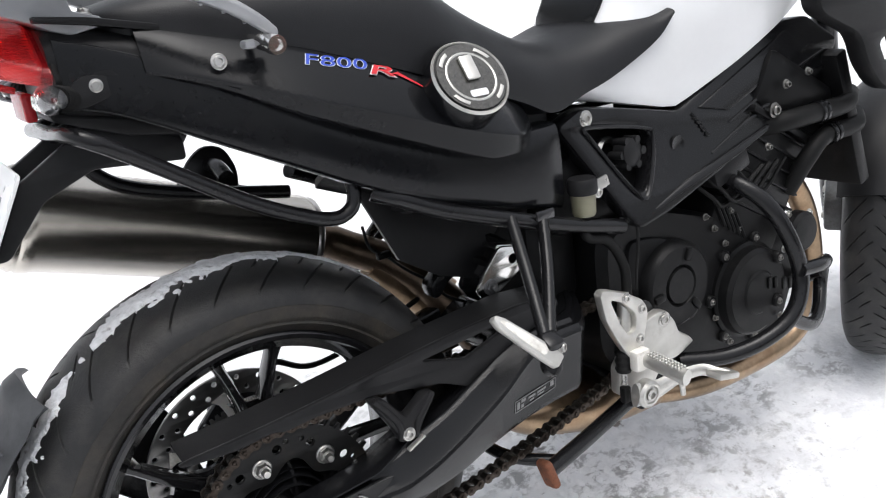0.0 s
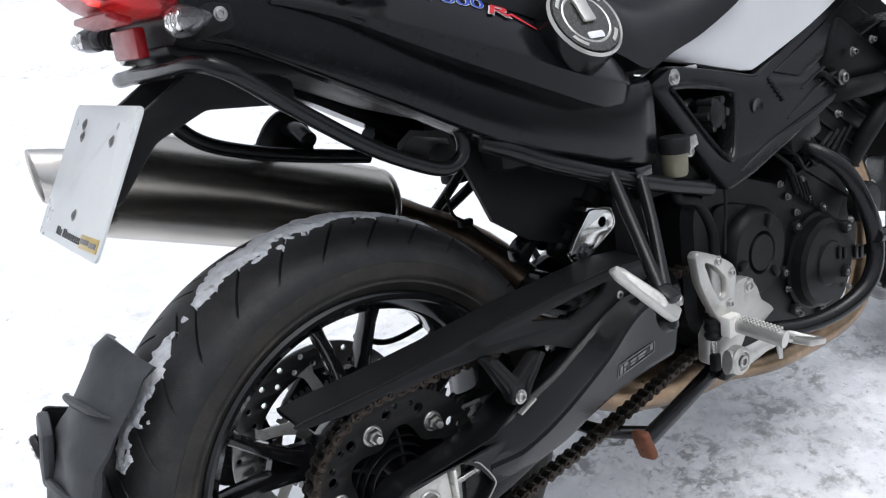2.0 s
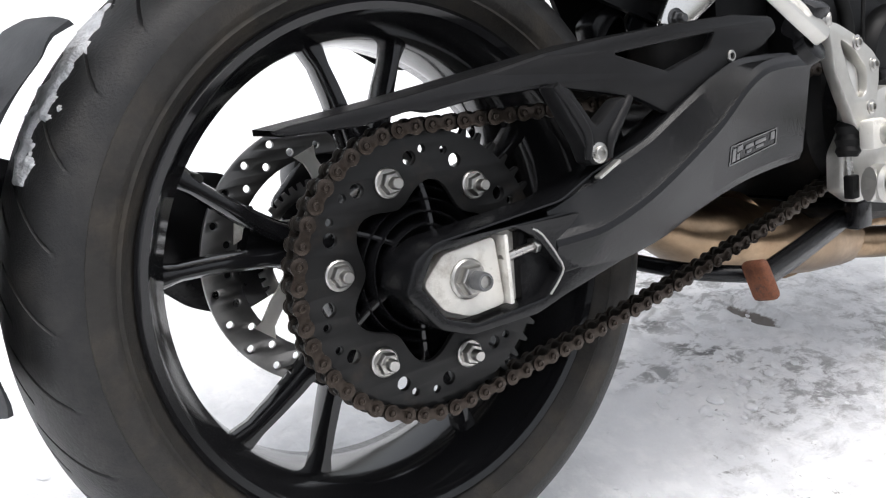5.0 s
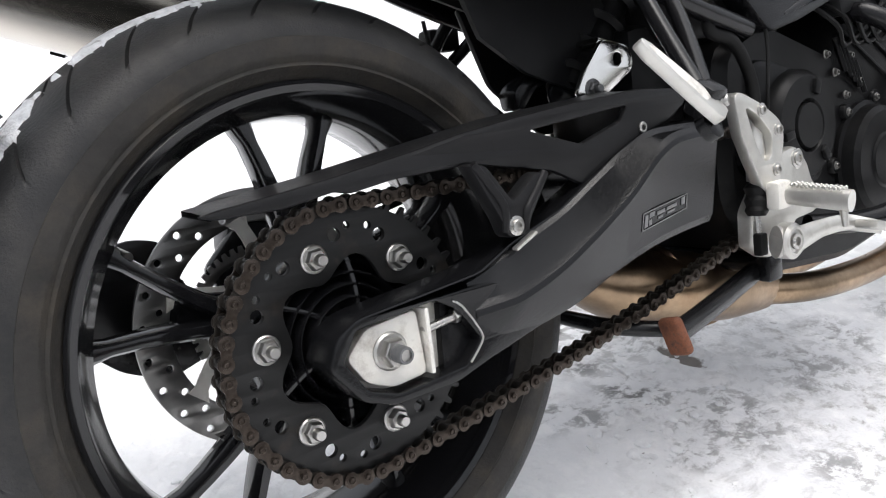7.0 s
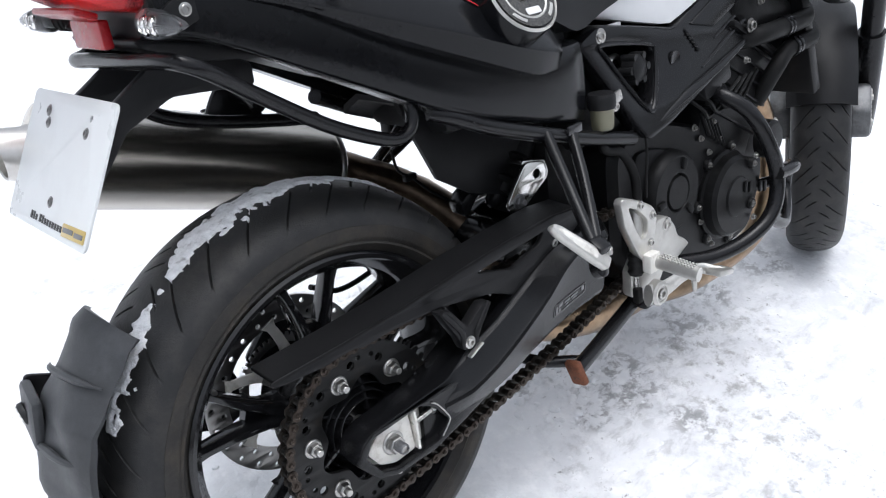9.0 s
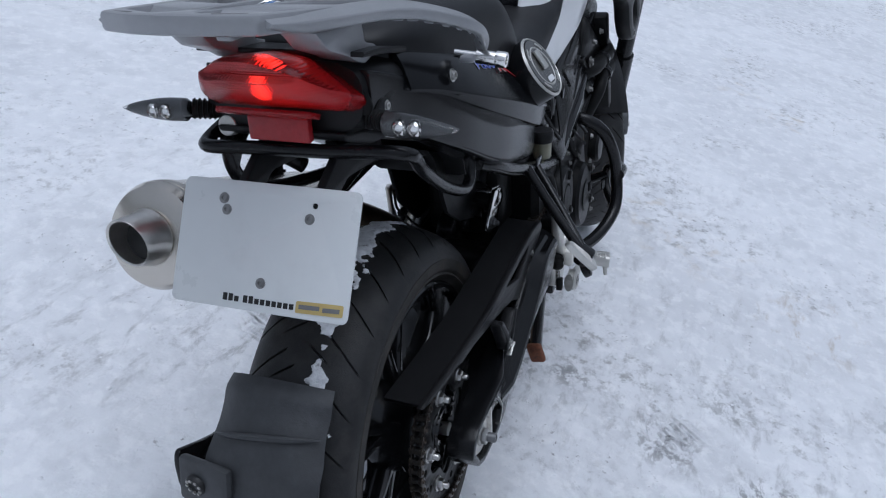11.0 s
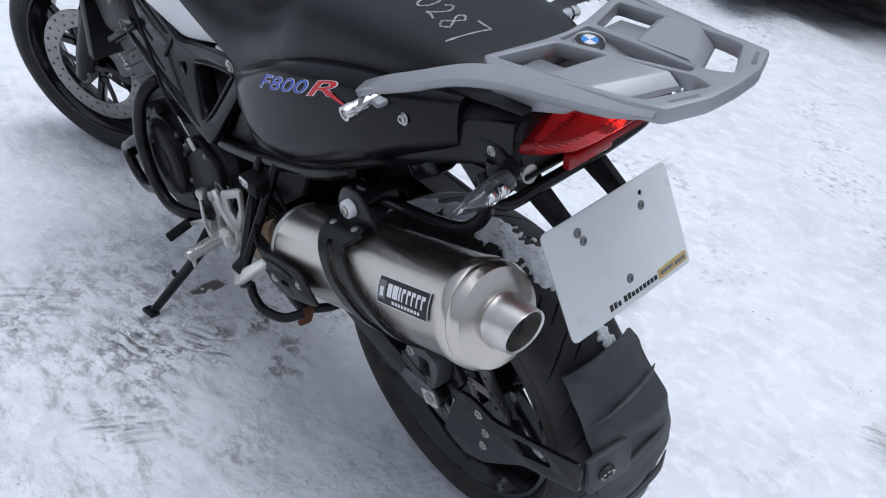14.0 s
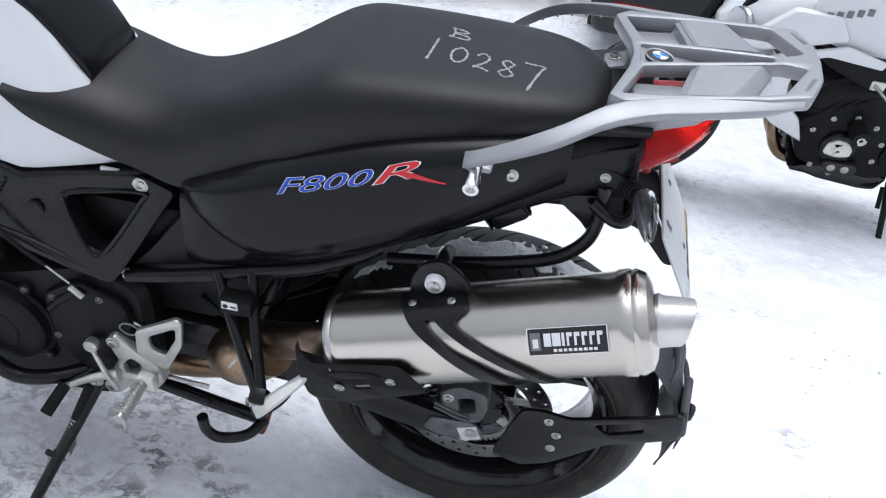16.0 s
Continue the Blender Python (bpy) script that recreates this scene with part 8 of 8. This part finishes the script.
def wheel2(name, c, R, half, turn, fork):
    m = Matrix.Translation(c) @ pose(0, 0, 0, 0, 0, turn)

    def put(bm):
        bm.transform(m)
        return bm
    lip = R - 0.072
    w = part(name, put(rim_mesh(lip, half * 0.82)), GLOSS_BLACK, W2, "black wheel with a silver rim stripe")
    part("tyre", put(tyre_mesh(R, half, lip - 0.003, half * 0.78, 2 * math.pi / 26, 240)), RUBBER, w)
    for s in (-1, 1):
        part("rim_stripe", put(lathe([(lip + 0.001, s * half * 0.84), (lip - 0.006, s * (half * 0.84 + 0.004)), (lip - 0.020, s * (half * 0.80)), (lip - 0.010, s * half * 0.78)], n=64, ring=True)), SILVER_STRIPE, w)
        holes = [ring2d(0, 0, 0.098, 40)] + [ring2d(0.125 * math.cos(k * 0.35), 0.125 * math.sin(k * 0.35), 0.006, 8) for k in range(18)]
        wave = [((0.148 + 0.005 * math.cos(12 * a)) * math.cos(a), (0.148 + 0.005 * math.cos(12 * a)) * math.sin(a)) for a in (2 * math.pi * k / 96 for k in range(96))]
        part("brake_disc", put(plate(wave, holes, s * (half + 0.006), s * (half + 0.011), 0.0006)), SPROCKET_STEEL, w)
        if fork:
            leg = part("fork_leg", put(sweep([(0.0, s * (half + 0.035), 0.0), (-0.06, s * (half + 0.035), 0.14), (-0.13, s * (half + 0.035), 0.30)], [0.022, 0.027, 0.028], 14)), FRAME_BLACK, W2, "black fork leg")
            part("fork_tube", put(sweep([(-0.115, s * (half + 0.035), 0.265), (-0.26, s * (half + 0.035), 0.62)], 0.022, 14)), FRAME_BLACK, leg)
            part("fork_sleeve", put(sweep([(-0.075, s * (half + 0.07), 0.10), (-0.15, s * (half + 0.07), 0.22)], 0.011, 12)), ALU, leg, "bright metal sleeve")
            part("caliper", put(plate(fillet([(-0.16, 0.0), (-0.15, 0.09), (-0.09, 0.13), (-0.05, 0.10), (-0.09, 0.0)], 0.015), (), s * (half - 0.005), s * (half + 0.05), 0.006)), FRAME_BLACK, leg)
    for k in range(3):
        for s in (-1, 1):
            part("spoke", put(spoke_mesh(30 + 120 * k + 6 * s, 30 + 120 * k + 16 * s, 0.03, lip - 0.03, 0.03, 0.018, 0, 0, 0.03, 0.03)), GLOSS_BLACK, w)
    part("hub", put(lathe([(0.01, -half - 0.03), (0.03, -half - 0.02), (0.04, 0), (0.03, half + 0.02), (0.01, half + 0.03)])), GLOSS_BLACK, w)
    if fork:
        rings = []
        for i in range(21):
            a = 30 + 125 * i / 20
            d = 0.035 if 55 < a < 130 else 0.02
            rings.append([tuple(polar(R + 0.02 - (0.05 if abs(u) > 0.9 else 0.035 * abs(u) ** 2) - (0.09 * max(0, math.sin(radians((a - 60) * 2))) if abs(u) == 1 else 0), a, u * (half + 0.016))) for u in (-1, -0.8, -0.4, 0, 0.4, 0.8, 1)] +
                         [tuple(polar(R + 0.015 - (0.05 if abs(u) > 0.9 else 0.035 * abs(u) ** 2) - (0.09 * max(0, math.sin(radians((a - 60) * 2))) if abs(u) == 1 else 0), a, u * (half + 0.013))) for u in (1, 0.8, 0.4, 0, -0.4, -0.8, -1)])
        part("front_mudguard", put(loft(rings)), GLOSS_BLACK, W2, "gloss black front mudguard")
    return w


wheel2("front_wheel", (1.54, 0, 0.288), 0.288, 0.060, 12, True)
wheel2("rear_wheel", (0.0, 0, 0.31), 0.31, 0.090, 0, False)
rings = []
for y in (-0.17, -0.15, 0, 0.15, 0.17):
    q = 0.9 if abs(y) > 0.16 else 1.0
    rings.append([(0.78 + (x - 0.78) * q, y, 0.42 + (z - 0.42) * q) for x, z in fillet([(0.50, 0.56), (0.70, 0.62), (1.0, 0.60), (1.06, 0.42), (1.0, 0.27), (0.72, 0.24), (0.52, 0.32)], 0.04)])
en2 = part("engine", loft(rings), ENGINE_BLACK, W2, "black engine with a bright round cover")
part("cover", lathe([(0.064, 0), (0.062, 0.02), (0.054, 0.026), (0.030, 0.027), (0.026, 0.022), (0.0002, 0.022)], (0.885, 0.165, 0.365), (0, 1, 0), 36), FRAME_BLACK, en2, "round engine cover with a bright plate")
part("cover_plate", plate(fillet([(0.935, 0.345), (0.93, 0.385), (0.905, 0.405), (0.865, 0.402), (0.838, 0.375), (0.84, 0.345), (0.885, 0.335)], 0.012), [fillet([(0.895, 0.372), (0.905, 0.388), (0.875, 0.39)], 0.004), fillet([(0.875, 0.355), (0.895, 0.352), (0.885, 0.365)], 0.003)], 0.190, 0.198, 0.002), ALU_DIRTY, en2, "bright metal plate")
part("cover_lower", plate(fillet([(0.915, 0.315), (0.80, 0.315), (0.79, 0.285), (0.81, 0.265), (0.90, 0.265), (0.92, 0.29)], 0.02), (), 0.165, 0.20, 0.006), INK_BLACK, en2)
for x in (0.883, 0.835):
    part("cover_screw", bolt((x, 0.200, 0.291), (0, 1, 0), 0.010, 0.003), STEEL, en2)
for k in range(9):
    a = 0.4 + 0.62 * k
    part("case_bolt", bolt((0.87 + 0.13 * math.cos(a), 0.172, 0.37 + 0.12 * math.sin(a)), (0, 1, 0), 0.007, 0.006), STEEL, en2)
part("generator_cover", lathe([(0.07, 0), (0.068, 0.03), (0.055, 0.036), (0.0002, 0.036)], (0.665, 0.15, 0.36), (0, 1, 0), 32), ENGINE_BLACK, en2)
part("cylinder_case", box(0, 0, 0, 0.20, 0.30, 0.20, 0.02, m=Matrix.Translation((0.98, 0, 0.50)) @ pose(0, 0, 0, 0, 25, 0)), ENGINE_BLACK, en2)
for k in range(3):
    part("coolant_hose", sweep([(0.80 + 0.05 * k, 0.14, 0.60), (0.86 + 0.05 * k, 0.17, 0.55 - 0.02 * k), (0.96 + 0.04 * k, 0.17, 0.50 - 0.03 * k), (1.06, 0.15, 0.48 - 0.04 * k)], 0.013, 10), SOFT_RUBBER, en2)
part("linkage_bracket", box(0.845, 0.155, 0.615, 0.05, 0.02, 0.035, 0.006), ALU_DIRTY, en2, "small bright linkage bracket")
part("linkage_rod", sweep([(0.86, 0.165, 0.62), (0.82, 0.17, 0.59), (0.80, 0.17, 0.575)], 0.006, 8), STEEL, en2)
part("crash_slider", sweep([(0.860, 0.14, 0.462), (0.857, 0.19, 0.458), (0.851, 0.255, 0.451)], [0.024, 0.030, 0.032], 18), SOFT_RUBBER, en2)
part("slider_bolt", bolt((0.851, 0.252, 0.451), (0, 1, 0), 0.014, 0.006, "socket"), ALU_DIRTY, en2)
for k in range(2):
    part("header", sweep([(1.0, 0.05 - 0.1 * k, 0.50), (1.085, 0.06 - 0.12 * k, 0.43), (1.09, 0.06 - 0.12 * k, 0.33), (1.02, 0.05 - 0.1 * k, 0.22), (0.85, 0.03 - 0.06 * k, 0.20), (0.6, 0.02, 0.20)], 0.022, 14), HEAT_STEEL, en2)
part("belly_pan", plate(fillet([(1.02, 0.232), (0.895, 0.200), (0.736, 0.186), (0.68, 0.192), (0.65, 0.25), (0.80, 0.275), (0.95, 0.255)], 0.015), (), -0.13, 0.15, 0.015), GLOSS_BLACK, W2, "black belly pan")
for s in (-1, 1):
    part("side_fairing", plate(fillet([(1.342, 0.632), (1.340, 0.593), (1.31, 0.575), (1.236, 0.511), (1.153, 0.429), (1.02, 0.371), (1.058, 0.463), (1.125, 0.514), (1.140, 0.593), (1.12, 0.675), (1.055, 0.706), (0.868, 0.688), (0.86, 0.715), (1.00, 0.752), (1.195, 0.692)], 0.016), (), s * 0.178, s * 0.202, 0.010), WHITE_PAINT, W2, "white side fairing")
    part("upper_fairing", plate(fillet([(1.368, 0.662), (1.195, 0.704), (1.00, 0.765), (1.05, 0.84), (1.20, 0.845), (1.29, 0.76)], 0.014), (), s * 0.150, s * 0.190, 0.012), WHITE_PAINT, W2, "white upper fairing")
    sig = part("fairing_signal", plate(fillet([(1.315, 0.578), (1.255, 0.555), (1.195, 0.590), (1.26, 0.592)], 0.006), (), s * 0.200, s * 0.208, 0.003), CLEAR, W2, "clear turn signal with amber bulb")
    part("signal_bulb", box(1.262, s * 0.2035, 0.574, 0.024, 0.012, 0.020, 0.005), AMBER, sig)
    part("tank_side", plate(fillet([(1.10, 0.93), (1.15, 0.83), (1.06, 0.725), (0.86, 0.705), (0.62, 0.74), (0.60, 0.84), (0.80, 0.95)], 0.04), (), s * 0.10, s * 0.170, 0.03), WHITE_PAINT, W2, "white fuel tank side with grey bars")
    for k in range(5):
        part("maker_bar", box(1.095 - 0.030 * k, s * 0.1715, 0.835 + 0.008 * k, 0.020, 0.003, 0.024, 0.001), INK_GREY, W2)
    part("frame_spar", plate(fillet([(1.10, 0.72), (1.04, 0.66), (0.80, 0.56), (0.60, 0.48), (0.54, 0.52), (0.70, 0.64), (0.92, 0.70)], 0.02), (), s * 0.13, s * 0.16, 0.008), ENGINE_BLACK, W2)
rings = []
for x, w, zt, zb in ((1.08, 0.12, 0.86, 0.70), (1.18, 0.15, 0.88, 0.69), (1.28, 0.135, 0.83, 0.67), (1.36, 0.095, 0.76, 0.66), (1.40, 0.05, 0.71, 0.665)):
    rings.append([(x, w * math.copysign(abs(math.cos(a)) ** 0.6, math.cos(a)), (zt + zb) / 2 + (zt - zb) / 2 * math.sin(a)) for a in (2 * math.pi * k / 24 for k in range(24))])
part("front_cowl", loft(rings), WHITE_PAINT, W2, "white front cowl")
for s in (-1, 1):
    part("headlight", lathe([(0.055, 0), (0.055, 0.03), (0.04, 0.045), (0.0002, 0.05)], (1.325, s * 0.080, 0.725), (1, s * 0.5, 0.1), 24), CLEAR, W2, "clear headlight")
    part("lamp_bowl", lathe([(0.05, 0), (0.045, 0.02), (0.0002, 0.01)], (1.325, s * 0.078, 0.725), (1, s * 0.5, 0.1), 24), CHROME, W2)
part("tank", box(0.84, 0, 0.86, 0.44, 0.24, 0.18, 0.06, seg=4), WHITE_PAINT, W2)
rings = []
for x, w, zt, zb in ((0.62, 0.11, 0.80, 0.72), (0.45, 0.14, 0.77, 0.69), (0.25, 0.13, 0.84, 0.74), (0.0, 0.10, 0.89, 0.80), (-0.2, 0.06, 0.92, 0.86)):
    rings.append([(x, w * math.copysign(abs(math.cos(a)) ** 0.6, math.cos(a)), (zt + zb) / 2 + (zt - zb) / 2 * math.sin(a)) for a in (2 * math.pi * k / 20 for k in range(20))])
part("seat", loft(rings), VINYL, W2, "black seat")
part("swingarm", sweep([(0.0, 0.12, 0.31), (0.3, 0.12, 0.36), (0.56, 0.1, 0.42)], 0.03, 12), FRAME_BLACK, W2)
part("swingarm", sweep([(0.0, -0.12, 0.31), (0.3, -0.12, 0.36), (0.56, -0.1, 0.42)], 0.03, 12), FRAME_BLACK, W2)
ss2 = part("side_stand", sweep([(0.64, 0.15, 0.24), (0.635, 0.205, 0.15), (0.628, 0.268, 0.045)], [0.016, 0.012, 0.011], 12), FRAME_BLACK, W2, "black side stand")
part("stand_shoe", box(0, 0, 0, 0.06, 0.04, 0.012, 0.004, m=Matrix.Translation((0.628, 0.272, 0.040)) @ pose(0, 0, 0, 10, 0, 0)), FRAME_BLACK, ss2)
part("stand_spring", sweep([(0.665, 0.17, 0.23), (0.665, 0.21, 0.16)], 0.009, 10), SOFT_RUBBER, ss2)
snow_on_tyre("snow_crust", 0.288, 0.060, 0.213, B2 @ Matrix.Translation((1.54, 0, 0.288)) @ pose(0, 0, 0, 0, 0, 12), (((5, 0.018, 0.006), (18, 0.016, 0.014), (28, 0.014, 0.010)), ((33, 0.012, 0.010), (46, 0.008, 0.020), (60, 0.004, 0.012), (70, 0.0, 0.006))), 8.0, "grey-white snow on the parked motorcycle's front tyre")

# ---- vehicles at the far side and a post
CAR_WHITE = material("white_car_paint", (0.70, 0.71, 0.72), 0.25, coat=0.6, vary=0.04)
OLIVE = material("dark_olive_paint", (0.035, 0.035, 0.022), 0.4, vary=0.2, dirt=(0.10, 0.09, 0.07), dirt_from=0.5, dirt_to=0.8)


def vehicle(name, label, m, paint, lower, length, width, high, wheels):
    v = thing(name, label, "car", m)
    rings = []
    for x, w, z0, z1 in ((0.0, 0.92, 0.34, 0.95), (0.05, 0.97, 0.30, 1.0), (0.6, 1.0, 0.27, 1.02), (length - 0.9, 1.0, 0.27, 1.0), (length - 0.1, 0.95, 0.32, 0.85), (length, 0.88, 0.38, 0.75)):
        rings.append([(x, width / 2 * w * u, z) for u, z in ((-1, z0 + 0.08), (-0.93, z0), (0.93, z0), (1, z0 + 0.08), (1.0, (z0 + z1) / 2), (0.96, z1 - 0.05), (0.9, z1), (-0.9, z1), (-0.96, z1 - 0.05), (-1.0, (z0 + z1) / 2))])
    part("body", loft(rings), paint, v)
    rings = []
    for z, x0, x1, w in ((0.98, 0.04, length - 1.1, 0.94), (high - 0.15, 0.18, length - 1.6, 0.84), (high, 0.32, length - 1.75, 0.74)):
        rings.append([(x, width / 2 * w * u, z) for x, u in ((x0, -0.9), (x0 + 0.08, -1), (x1 - 0.1, -1), (x1, -0.9), (x1, 0.9), (x1 - 0.1, 1), (x0 + 0.08, 1), (x0, 0.9))])
    part("cabin", loft(rings), paint, v)
    part("rear_window", box(0, 0, 0, 0.012, width * 0.66, 0.40, 0.05, m=Matrix.Translation((0.105, 0, high - 0.33)) @ pose(0, 0, 0, 0, 16, 0)), GLASS_DARK, v, "dark rear window")
    bump = part("bumper", box(0.02, 0, 0.36, 0.22, width * 0.985, 0.32, 0.06, seg=3), lower, v, "dark plastic bumper with red reflectors")
    for s in (-1, 1):
        part("reflector", box(-0.088, s * width * 0.36, 0.37, 0.014, 0.22, 0.03, 0.006), RED_LENS, bump)
        part("rear_lamp", box(0.03, s * width * 0.44, 0.86, 0.08, 0.12, 0.20, 0.02), RED_LENS, v)
        part("side_window", box(0, 0, 0, length - 2.4, 0.012, 0.34, 0.05, m=Matrix.Translation((length * 0.37, s * width * 0.455, high - 0.33)) @ pose(0, 0, 0, s * 12, 0, 0)), GLASS_DARK, v)
        for x in wheels:
            y0 = s * (width / 2 - 0.10)
            w = part("wheel", lathe([(0.19, -0.09), (0.20, -0.10), (0.29, -0.105), (0.318, -0.08), (0.322, 0.0), (0.318, 0.08), (0.29, 0.105), (0.20, 0.10), (0.19, 0.09)], (x, y0, 0.322), (0, 1, 0), 40), RUBBER, v)
            part("hubcap", lathe([(0.19, 0), (0.17, 0.02), (0.06, 0.03), (0.0002, 0.03)], (x, y0 + s * 0.08, 0.322), (0, s, 0), 32), CAR_DARK, w)
            part("wheel_arch", lathe([(0.36, -0.05), (0.37, 0.0), (0.36, 0.05), (0.33, 0.0)], (x, s * (width / 2 - 0.03), 0.34), (0, 1, 0), 40, True), lower, v)
    return v


vehicle("parked_car", "white hatchback with a dark lower bumper parked on snow", Matrix.Translation((-0.98, -3.55, 0.0)) @ pose(0, 0, 0, 0, 0, -94), CAR_WHITE, CAR_DARK, 3.6, 1.62, 1.55, (0.66, 2.75))
vehicle("parked_car", "dark olive car parked on muddy ground", Matrix.Translation((2.29, -3.95, 0.0)) @ pose(0, 0, 0, 0, 0, -112), OLIVE, CAR_DARK, 5.2, 1.6, 1.6, (2.2, 4.4))
post = thing("post", "leaning weathered red steel post in the snow", "post", Matrix.Translation((0.46, -4.93, 0.0)))
part("shaft", sweep([(0, 0, -0.1), (-0.05, 0.0, 1.1), (-0.10, 0.0, 2.2)], 0.042, 16), POST_RED, post)
part("foot_collar", lathe([(0.09, 0.0), (0.08, 0.05), (0.06, 0.06)], (0, 0, 0), (0, 0, 1), 16), POST_RED, post)
